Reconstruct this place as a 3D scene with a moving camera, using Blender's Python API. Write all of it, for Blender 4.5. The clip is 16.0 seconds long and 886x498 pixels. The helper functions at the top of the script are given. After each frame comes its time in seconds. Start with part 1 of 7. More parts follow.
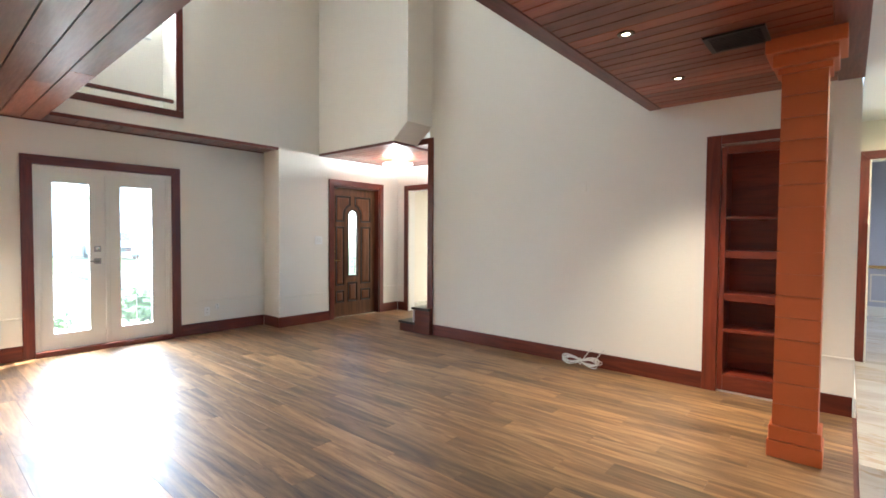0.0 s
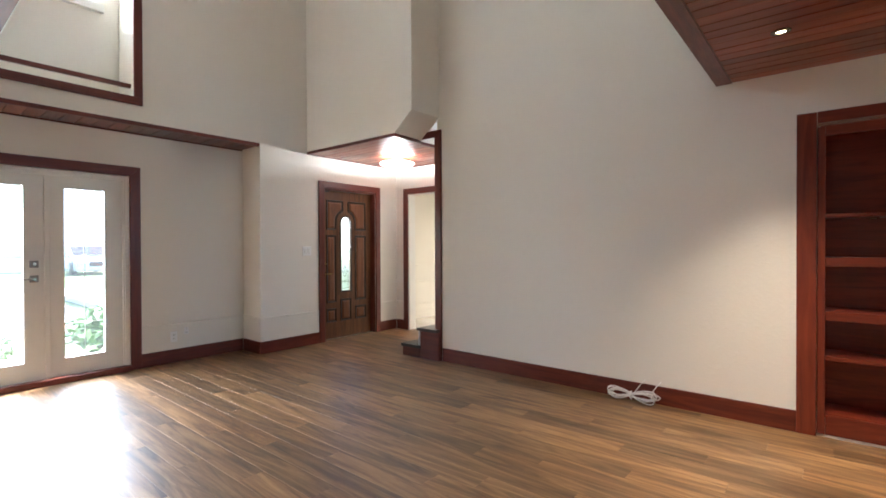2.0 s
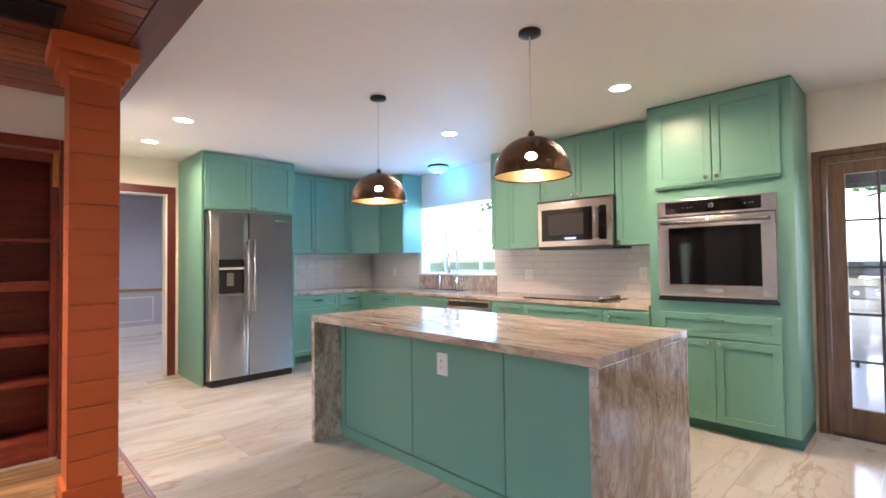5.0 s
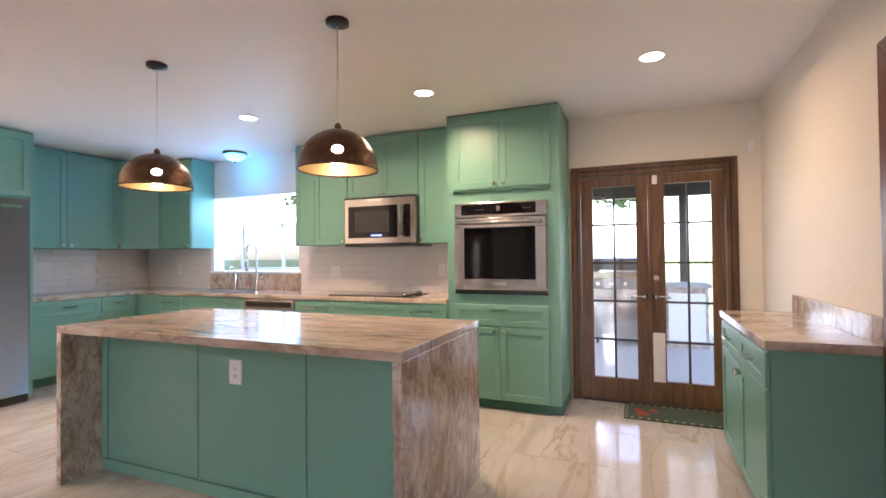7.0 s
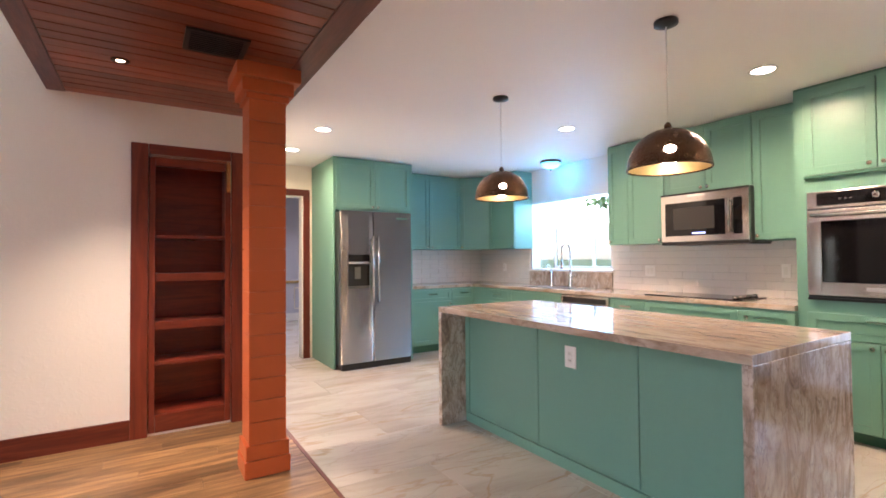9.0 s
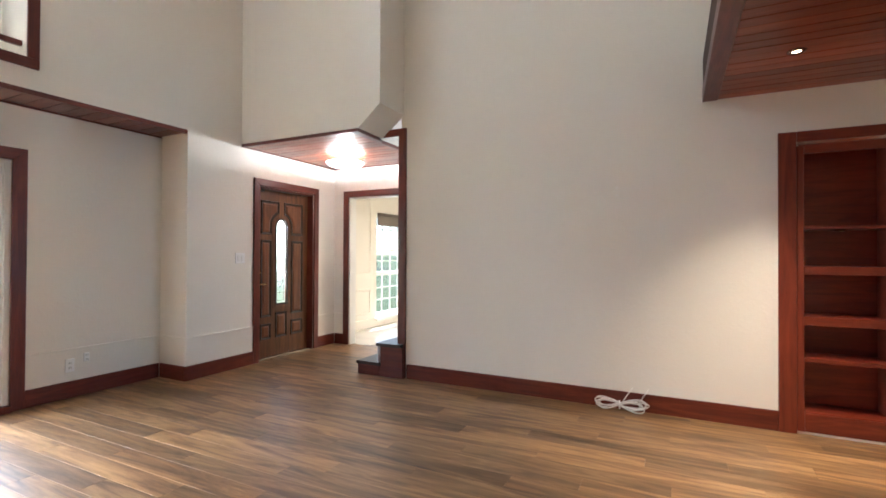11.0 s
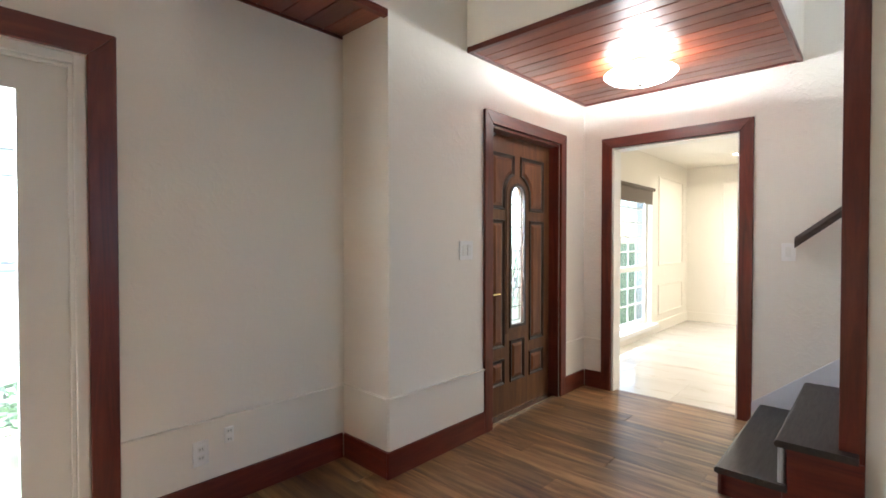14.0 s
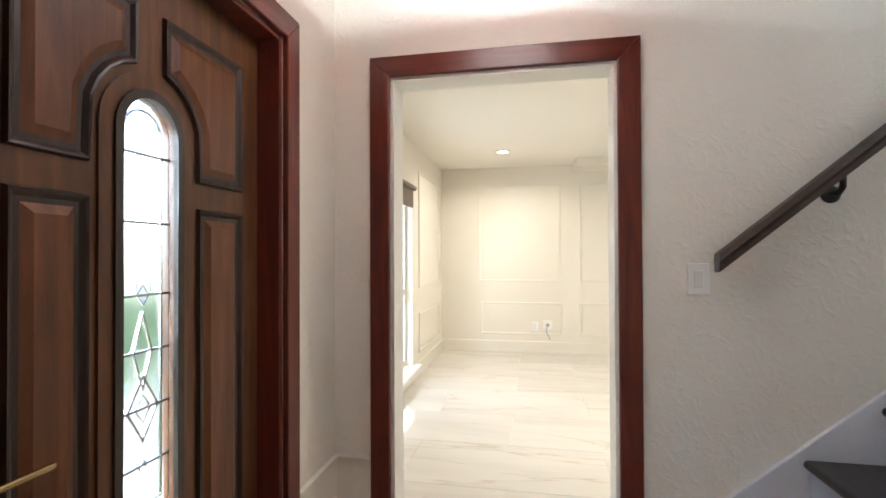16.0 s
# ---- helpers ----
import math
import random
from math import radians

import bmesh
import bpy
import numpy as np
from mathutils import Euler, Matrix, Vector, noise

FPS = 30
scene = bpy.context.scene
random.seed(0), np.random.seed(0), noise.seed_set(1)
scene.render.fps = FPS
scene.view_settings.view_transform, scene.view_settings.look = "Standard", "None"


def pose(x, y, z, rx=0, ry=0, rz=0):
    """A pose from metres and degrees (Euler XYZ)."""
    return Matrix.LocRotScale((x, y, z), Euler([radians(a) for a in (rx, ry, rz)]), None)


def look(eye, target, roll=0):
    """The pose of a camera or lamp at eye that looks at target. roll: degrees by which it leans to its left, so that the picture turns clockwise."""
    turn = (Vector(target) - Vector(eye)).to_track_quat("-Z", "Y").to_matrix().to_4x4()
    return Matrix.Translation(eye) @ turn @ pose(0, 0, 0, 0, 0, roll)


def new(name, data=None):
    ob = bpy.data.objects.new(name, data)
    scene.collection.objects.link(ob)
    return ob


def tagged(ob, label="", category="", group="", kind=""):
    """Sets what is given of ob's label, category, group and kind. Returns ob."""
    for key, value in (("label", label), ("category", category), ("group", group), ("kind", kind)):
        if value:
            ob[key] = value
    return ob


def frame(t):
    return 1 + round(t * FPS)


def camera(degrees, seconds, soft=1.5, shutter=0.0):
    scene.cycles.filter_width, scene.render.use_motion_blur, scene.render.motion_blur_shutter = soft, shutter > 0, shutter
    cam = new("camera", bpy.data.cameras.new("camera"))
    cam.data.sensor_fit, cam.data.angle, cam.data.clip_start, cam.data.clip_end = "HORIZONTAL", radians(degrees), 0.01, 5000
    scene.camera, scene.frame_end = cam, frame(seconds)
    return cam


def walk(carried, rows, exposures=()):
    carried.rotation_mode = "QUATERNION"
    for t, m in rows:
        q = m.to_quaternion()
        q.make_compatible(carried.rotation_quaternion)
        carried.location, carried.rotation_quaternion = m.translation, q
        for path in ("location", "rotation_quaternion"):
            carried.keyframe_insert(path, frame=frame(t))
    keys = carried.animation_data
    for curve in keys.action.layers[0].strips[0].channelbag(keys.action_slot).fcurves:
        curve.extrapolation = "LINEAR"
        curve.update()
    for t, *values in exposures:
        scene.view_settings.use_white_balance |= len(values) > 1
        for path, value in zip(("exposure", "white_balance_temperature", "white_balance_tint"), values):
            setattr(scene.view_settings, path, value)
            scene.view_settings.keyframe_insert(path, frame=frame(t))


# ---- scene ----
cam = camera(86.8, 16.0, soft=1.7)
# seconds, x, y, z, yaw, pitch, roll
ROWS = [
    (0.0, 0.206, -0.121, 1.314, 40.84, -1.77, -0.41),
    (0.5, -0.135, -0.159, 1.310, 50.13, -1.96, -0.23),
    (1.0, -0.371, -0.005, 1.302, 52.88, -1.80, -0.11),
    (1.5, -0.508, 0.191, 1.302, 50.22, -1.16, -0.06),
    (2.0, -0.554, 0.392, 1.285, 39.45, -0.47, 0.21),
    (2.5, -0.499, 0.457, 1.264, 21.51, 1.42, 0.22),
    (3.0, -0.398, 0.424, 1.286, 3.10, 1.78, 0.24),
    (3.5, -0.436, 0.411, 1.283, -12.39, 1.94, 0.34),
    (4.0, -0.467, 0.332, 1.289, -24.41, 1.90, 0.37),
    (4.5, -0.474, 0.293, 1.291, -35.14, 1.72, 0.46),
    (5.0, -0.406, 0.282, 1.300, -44.28, 1.49, 0.69),
    (6.2, -0.360, 0.287, 1.297, -62.36, 1.15, 0.64),
    (6.8, -0.355, 0.304, 1.296, -67.44, 0.95, 0.60),
    (7.4, -0.378, 0.314, 1.296, -67.59, 0.86, 0.58),
    (7.5, -0.389, 0.322, 1.296, -66.96, 0.78, 0.52),
    (8.0, -0.475, 0.373, 1.295, -60.00, 0.76, 0.63),
    (8.5, -0.545, 0.375, 1.295, -46.99, 0.91, 0.67),
    (9.0, -0.630, 0.303, 1.288, -32.40, 1.21, 0.46),
    (9.5, -0.709, 0.343, 1.271, -18.29, 1.32, 0.13),
    (10.0, -0.892, 0.276, 1.269, -3.95, 1.35, -0.25),
    (10.6, -1.154, 0.249, 1.271, 14.40, 0.98, -0.25),
    (11.2, -1.545, 0.264, 1.273, 31.65, 0.42, -0.26),
    (11.9, -2.101, 0.397, 1.275, 45.96, -0.15, -0.28),
    (12.5, -2.623, 0.661, 1.276, 51.39, -0.55, -0.25),
    (13.0, -3.105, 0.944, 1.272, 51.25, -0.80, -0.21),
    (13.5, -3.552, 1.250, 1.274, 48.90, -0.67, -0.05),
    (14.0, -3.836, 1.671, 1.270, 42.88, -0.90, -0.01),
    (14.5, -4.205, 2.163, 1.281, 33.93, -0.35, 0.08),
    (15.0, -4.437, 2.651, 1.293, 25.55, -0.29, 0.13),
    (15.3, -4.647, 2.957, 1.293, 19.58, -0.03, 0.44),
    (15.5, -4.708, 3.171, 1.294, 17.81, 0.04, 0.08),
    (16.0, -4.894, 3.627, 1.300, 10.76, 0.58, 0.22),
]
EXPOSURES = [(0.0, 3.71, 5700, 6), (1.0, 3.28, 5740, 6), (2.0, 3.34, 5880, 11), (2.5, 3.66, 6020, 14), (3.2, 3.8, 6050, 19), (5.0, 3.64, 6000, 22), (7.5, 3.42, 6450, 27),
             (9.0, 3.66, 6300, 26), (10.0, 3.80, 6020, 18), (12.5, 3.12, 5850, 9), (13.5, 3.35, 5870, 9), (14.0, 3.42, 5880, 9), (15.0, 3.22, 5880, 9), (16.0, 3.06, 5880, 9)]
walk(cam, [(t, pose(x, y, z, 90 + pitch, roll, yaw)) for t, x, y, z, yaw, pitch, roll in ROWS], EXPOSURES)

# ---- world and lights ----
world = bpy.data.worlds.new("world")
scene.world = world
world.use_nodes = True
wn = world.node_tree.nodes
sky = wn.new("ShaderNodeTexSky")
sky.sky_type, sky.sun_disc = "NISHITA", False
sky.sun_elevation, sky.sun_rotation = radians(60), radians(-25)
wn["Background"].inputs["Strength"].default_value = 0.15
world.node_tree.links.new(sky.outputs[0], wn["Background"].inputs["Color"])


def lamp(name, kind, m, watts, colour=(1, 1, 1), size=0.1, size_y=0.0, spread=180, blend=0.5):
    data = bpy.data.lights.new(name, kind)
    data.energy, data.color = watts, colour
    if kind == "AREA":
        data.shape, data.size, data.spread = ("RECTANGLE" if size_y else "DISK"), size, radians(spread)
        if size_y:
            data.size_y = size_y
    elif kind == "SPOT":
        data.spot_size, data.spot_blend, data.shadow_soft_size = radians(spread), blend, size
    elif kind == "SUN":
        data.angle = radians(size)
    else:
        data.shadow_soft_size = size
    ob = new(name, data)
    ob.matrix_world = m
    return ob


WARM, DAY = (1.0, 0.82, 0.59), (0.90, 0.965, 1.0)
lamp("sun", "SUN", look((-2.11, 4.53, 8.66), (0, 0, 0)), 3.0, (1.0, 0.95, 0.88), 0.5)
# sky light through the glazed openings
lamp("daylight_front_door", "AREA", look((-8.1, 1.42, 2.3), (-5.2, 1.42, 0.6)), 150, DAY, 3.4, 2.2)
lamp("daylight_high_window", "AREA", pose(-6.34, 1.45, 4.25, 0, -90, 0), 15, DAY, 0.7, 1.1)
lamp("daylight_sink_window", "AREA", pose(4.62, 4.62, 1.62, 0, 90, 0), 7.5, (0.28, 0.64, 1.0), 1.3, 0.9)
lamp("daylight_patio_door", "AREA", pose(4.32, 0.2, 1.1, 0, 90, 0), 1.3, (0.75, 0.90, 1.0), 1.1, 1.8)
# Daylight assumed from upstairs, where no window is in view.
lamp("daylight_stair_window", "AREA", pose(-2.75, 5.74, 3.8, -90, 0, 0), 2.4, DAY, 1.0, 1.3)
lamp("daylight_dining_window", "AREA", pose(-6.42, 7.72, 1.1, 0, -90, 0), 5, DAY, 1.1, 1.7)
DOWNLIGHTS = [(2.83, 0.20), (2.84, 1.77), (2.78, 3.44), (0.79, 4.65), (0.75, 5.63)]
for i, (x, y) in enumerate(DOWNLIGHTS):
    lamp("downlight_beam", "AREA", pose(x, y, 2.512), (1.3, 2.6, 2.2, 2.0, 2.0)[i], (1.0, 0.72, 0.44), 0.13, spread=160)
SPOTS = [(-0.76, 3.60), (-0.78, 2.60), (-5.04, 0.09), (-3.26, 0.09)]
for x, y in SPOTS:
    lamp("spot_beam", "SPOT", pose(x, y, 2.455), (31 if y > 3 else 4) if y > 2 else (34 if x < -4 else 14), WARM, 0.03, spread=88 if y > 2 else 96, blend=1.0)
lamp("entry_bulb", "POINT", pose(-5.0, 4.84, 2.415), 8.4, (1, 0.97, 0.91), 0.05)
lamp("pendant_bulb", "POINT", pose(1.681, 1.732, 1.77), 0.13, WARM, 0.035)
lamp("pendant_bulb", "POINT", pose(1.681, 3.095, 1.77), 0.13, WARM, 0.035)
lamp("blue_glass_bulb", "POINT", pose(3.75, 4.61, 2.36), 0.62, (0.03, 0.42, 1.0), 0.07)
lamp("dining_lamp", "AREA", pose(-5.21, 8.9, 2.42), 2.5, (1, 0.87, 0.69), 0.13, spread=160)
# This second one is added to lift the dining room, without a fitting.
lamp("dining_lamp", "AREA", pose(-3.7, 7.2, 2.42), 4.8, (1, 0.87, 0.69), 0.13, spread=160)
# Unseen lamp added to brighten the far hall; it has no fitting.
lamp("far_hall_fill", "AREA", pose(1.2, 8.3, 2.50), 3, (0.95, 0.95, 1.0), 0.15, spread=160)


# ---- materials ----
def nodes_of(name):
    m = bpy.data.materials.new(name)
    m.use_nodes = True
    nt = m.node_tree
    return m, nt, nt.nodes["Principled BSDF"]


def ramp(nt, fac, stops):
    r = nt.nodes.new("ShaderNodeValToRGB")
    while len(r.color_ramp.elements) < len(stops):
        r.color_ramp.elements.new(0.5)
    for e, (p, c) in zip(r.color_ramp.elements, stops):
        e.position, e.color = p, (*c, 1)
    nt.links.new(fac, r.inputs[0])
    return r.outputs[0]


def coords(nt, scale=(1, 1, 1), rot=(0, 0, 0), per_object=0.0, per_island=0.0):
    tc = nt.nodes.new("ShaderNodeTexCoord")
    mp = nt.nodes.new("ShaderNodeMapping")
    mp.inputs["Scale"].default_value = scale
    mp.inputs["Rotation"].default_value = [radians(a) for a in rot]
    nt.links.new(tc.outputs["Object"], mp.inputs["Vector"])
    out = mp.outputs[0]
    if per_object or per_island:
        src = nt.nodes.new("ShaderNodeObjectInfo" if per_object else "ShaderNodeNewGeometry")
        mul = nt.nodes.new("ShaderNodeMath")
        mul.operation = "MULTIPLY"
        mul.inputs[1].default_value = per_object or per_island
        nt.links.new(src.outputs["Random" if per_object else "Random Per Island"], mul.inputs[0])
        add = nt.nodes.new("ShaderNodeVectorMath")
        nt.links.new(out, add.inputs[0])
        nt.links.new(mul.outputs[0], add.inputs[1])
        out = add.outputs[0]
    return out


def noise_tex(nt, vec, scale, detail=4.0, rough=0.55, distortion=0.0):
    n = nt.nodes.new("ShaderNodeTexNoise")
    n.inputs["Scale"].default_value, n.inputs["Detail"].default_value = scale, detail
    n.inputs["Roughness"].default_value, n.inputs["Distortion"].default_value = rough, distortion
    nt.links.new(vec, n.inputs["Vector"])
    return n.outputs["Fac"]


def mixed(nt, fac, a, b, kind="MIX"):
    m = nt.nodes.new("ShaderNodeMix")
    m.data_type, m.blend_type = "RGBA", kind
    for sock, v in ((m.inputs[0], fac), (m.inputs[6], a), (m.inputs[7], b)):
        if hasattr(v, "links"):
            nt.links.new(v, sock)
        else:
            sock.default_value = v if isinstance(v, float) else (*v, 1)
    return m.outputs[2]


def bump(nt, bsdf, height, strength, distance=0.01):
    b = nt.nodes.new("ShaderNodeBump")
    b.inputs["Strength"].default_value, b.inputs["Distance"].default_value = strength, distance
    nt.links.new(height, b.inputs["Height"])
    nt.links.new(b.outputs[0], bsdf.inputs["Normal"])


def rough_from(nt, bsdf, fac, lo, hi):
    r = nt.nodes.new("ShaderNodeMapRange")
    r.inputs["To Min"].default_value, r.inputs["To Max"].default_value = lo, hi
    nt.links.new(fac, r.inputs[0])
    nt.links.new(r.outputs[0], bsdf.inputs["Roughness"])


def painted(name, colour, rough=0.5, vary=0.06, relief=0.15, relief_scale=40.0, coat=0.0):
    m, nt, b = nodes_of(name)
    v = coords(nt)
    big, fine = noise_tex(nt, v, 1.3, 3), noise_tex(nt, v, relief_scale, 5)
    dark = tuple(c * (1 - 2 * vary) for c in colour)
    nt.links.new(mixed(nt, fine, mixed(nt, big, dark, colour), colour), b.inputs["Base Color"])
    rough_from(nt, b, big, rough * 0.85, min(1, rough * 1.15))
    b.inputs["Coat Weight"].default_value = coat
    bump(nt, b, fine, relief, 0.004)
    return m


def plaster(name, colour, relief=0.095):
    """Hand-trowelled wall paint: low swirls and a few sharper ridges."""
    m, nt, b = nodes_of(name)
    v = coords(nt)
    swirl, fine, ridge = noise_tex(nt, v, 7, 6, 0.6, 1.2), noise_tex(nt, v, 45, 4), noise_tex(nt, v, 14, 3, 0.5, 2.5)
    add = nt.nodes.new("ShaderNodeMath")
    add.operation = "ADD"
    pw = nt.nodes.new("ShaderNodeMath")
    pw.operation, pw.inputs[1].default_value = "POWER", 6.0
    nt.links.new(ridge, pw.inputs[0])
    sc = nt.nodes.new("ShaderNodeMath")
    sc.operation, sc.inputs[1].default_value = "MULTIPLY_ADD", 16.0
    nt.links.new(pw.outputs[0], sc.inputs[0])
    nt.links.new(swirl, sc.inputs[2])
    nt.links.new(sc.outputs[0], add.inputs[0])
    soft_ = nt.nodes.new("ShaderNodeMath")
    soft_.operation, soft_.inputs[1].default_value = "MULTIPLY", 0.2
    nt.links.new(fine, soft_.inputs[0])
    nt.links.new(soft_.outputs[0], add.inputs[1])
    nt.links.new(mixed(nt, noise_tex(nt, v, 0.9, 3), tuple(c * 0.93 for c in colour), colour), b.inputs["Base Color"])
    b.inputs["Roughness"].default_value = 0.55
    bump(nt, b, add.outputs[0], relief, 0.006)
    return m


def timber(name, stops, grain="x", rough=0.3, coat=0.3, coat_rough=0.2, per_object=0.0, per_island=0.0, scale=1.0, knots=True):
    m, nt, b = nodes_of(name)
    s = {"x": (0.9, 9, 9), "y": (9, 0.9, 9), "z": (9, 9, 0.9)}[grain]
    v = coords(nt, tuple(a * scale for a in s), per_object=per_object, per_island=per_island)
    g = noise_tex(nt, v, 1.6, 6, 0.6, 1.4)
    fine = noise_tex(nt, v, 9, 3, 0.6)
    col = ramp(nt, g, stops)
    dark = tuple(c * 0.55 for c in stops[0][1])
    fr = ramp(nt, fine, [(0.42, (0, 0, 0)), (0.75, (1, 1, 1))])
    col = mixed(nt, mixed(nt, 0.75, fr, (0, 0, 0)), col, dark)
    if per_object or per_island:
        src = nt.nodes.new("ShaderNodeObjectInfo" if per_object else "ShaderNodeNewGeometry")
        rnd = src.outputs["Random" if per_object else "Random Per Island"]
        tone = ramp(nt, rnd, [(0.0, (0.60, 0.58, 0.56)), (0.5, (0.95, 0.95, 0.95)), (1.0, (1.28, 1.25, 1.2))])
        col = mixed(nt, 1.0, col, tone, "MULTIPLY")
    nt.links.new(col, b.inputs["Base Color"])
    rough_from(nt, b, fine, rough * 0.8, rough * 1.3)
    b.inputs["Coat Weight"].default_value, b.inputs["Coat Roughness"].default_value = coat, coat_rough
    bump(nt, b, g, 0.12, 0.004)
    return m


def stone(name, stops, scale, rot, rough, vein=None, per_object=0.0, distortion=1.5, stretch=(1, 1, 1)):
    m, nt, b = nodes_of(name)
    v = coords(nt, stretch, rot, per_object=per_object)
    g = noise_tex(nt, v, scale, 8, 0.6, distortion)
    col = ramp(nt, g, stops)
    if vein:
        for k, (vs, width, colour) in enumerate(vein):
            n = noise_tex(nt, v, vs, 5, 0.5, 0.7 + 0.4 * k)
            line = ramp(nt, n, [(0.5 - width, (0, 0, 0)), (0.5, (1, 1, 1)), (0.5 + width, (0, 0, 0))])
            col = mixed(nt, mixed(nt, noise_tex(nt, v, vs * 0.7, 2), (0, 0, 0), line), col, colour)
    nt.links.new(col, b.inputs["Base Color"])
    b.inputs["Roughness"].default_value = rough
    return m


def metal(name, colour, rough, stretch=(1, 1, 1), dents=0.0):
    m, nt, b = nodes_of(name)
    v = coords(nt, stretch)
    n = noise_tex(nt, v, 60, 3)
    nt.links.new(mixed(nt, n, tuple(c * 0.95 for c in colour), colour), b.inputs["Base Color"])
    b.inputs["Metallic"].default_value = 1
    rough_from(nt, b, n, rough * 0.93, rough * 1.07)
    if dents:
        bump(nt, b, noise_tex(nt, v, 110, 2), dents, 0.004)
    return m


def glowing(name, colour, strength):
    m, nt, b = nodes_of(name)
    b.inputs["Base Color"].default_value = (0.8, 0.8, 0.8, 1)
    b.inputs["Emission Color"].default_value, b.inputs["Emission Strength"].default_value = (*colour, 1), strength
    return m


def pane_glass(name, gloss_rough=0.0, tint=(1, 1, 1), wavy=0.0, haze=0.0):
    m, nt, b = nodes_of(name)
    nt.nodes.remove(b)
    tr, gl, mx = (nt.nodes.new("ShaderNode" + k) for k in ("BsdfTransparent", "BsdfGlossy", "MixShader"))
    tr.inputs[0].default_value = (*tint, 1)
    gl.inputs["Roughness"].default_value, mx.inputs[0].default_value = gloss_rough, 0.06
    nt.links.new(tr.outputs[0], mx.inputs[1])
    nt.links.new(gl.outputs[0], mx.inputs[2])
    if wavy:
        n = noise_tex(nt, coords(nt), 30, 3)
        bm_ = nt.nodes.new("ShaderNodeBump")
        bm_.inputs["Strength"].default_value = wavy
        nt.links.new(n, bm_.inputs["Height"])
        nt.links.new(bm_.outputs[0], gl.inputs["Normal"])
    out = mx.outputs[0]
    # A little translucency imitates the glare haze over the bright outdoors.
    if haze:
        veil, both = nt.nodes.new("ShaderNodeBsdfTranslucent"), nt.nodes.new("ShaderNodeMixShader")
        haze_range = nt.nodes.new("ShaderNodeMapRange")
        haze_range.inputs["To Min"].default_value, haze_range.inputs["To Max"].default_value = haze * 0.6, haze * 1.4
        nt.links.new(noise_tex(nt, coords(nt), 3, 4), haze_range.inputs[0])
        nt.links.new(haze_range.outputs[0], both.inputs[0])
        nt.links.new(out, both.inputs[1])
        nt.links.new(veil.outputs[0], both.inputs[2])
        out = both.outputs[0]
    nt.links.new(out, nt.nodes["Material Output"].inputs[0])
    return m


def rippled_glass(name):
    m, nt, b = nodes_of(name)
    nt.nodes.remove(b)
    r = nt.nodes.new("ShaderNodeBsdfRefraction")
    r.inputs["Color"].default_value = (0.93, 0.96, 0.96, 1)
    r.inputs["Roughness"].default_value, r.inputs["IOR"].default_value = 0.45, 1.2
    v = coords(nt, (1, 1, 0.35))
    bump(nt, r, noise_tex(nt, v, 60, 3, 0.6, 1.0), 0.6, 0.004)
    nt.links.new(r.outputs[0], nt.nodes["Material Output"].inputs[0])
    return m


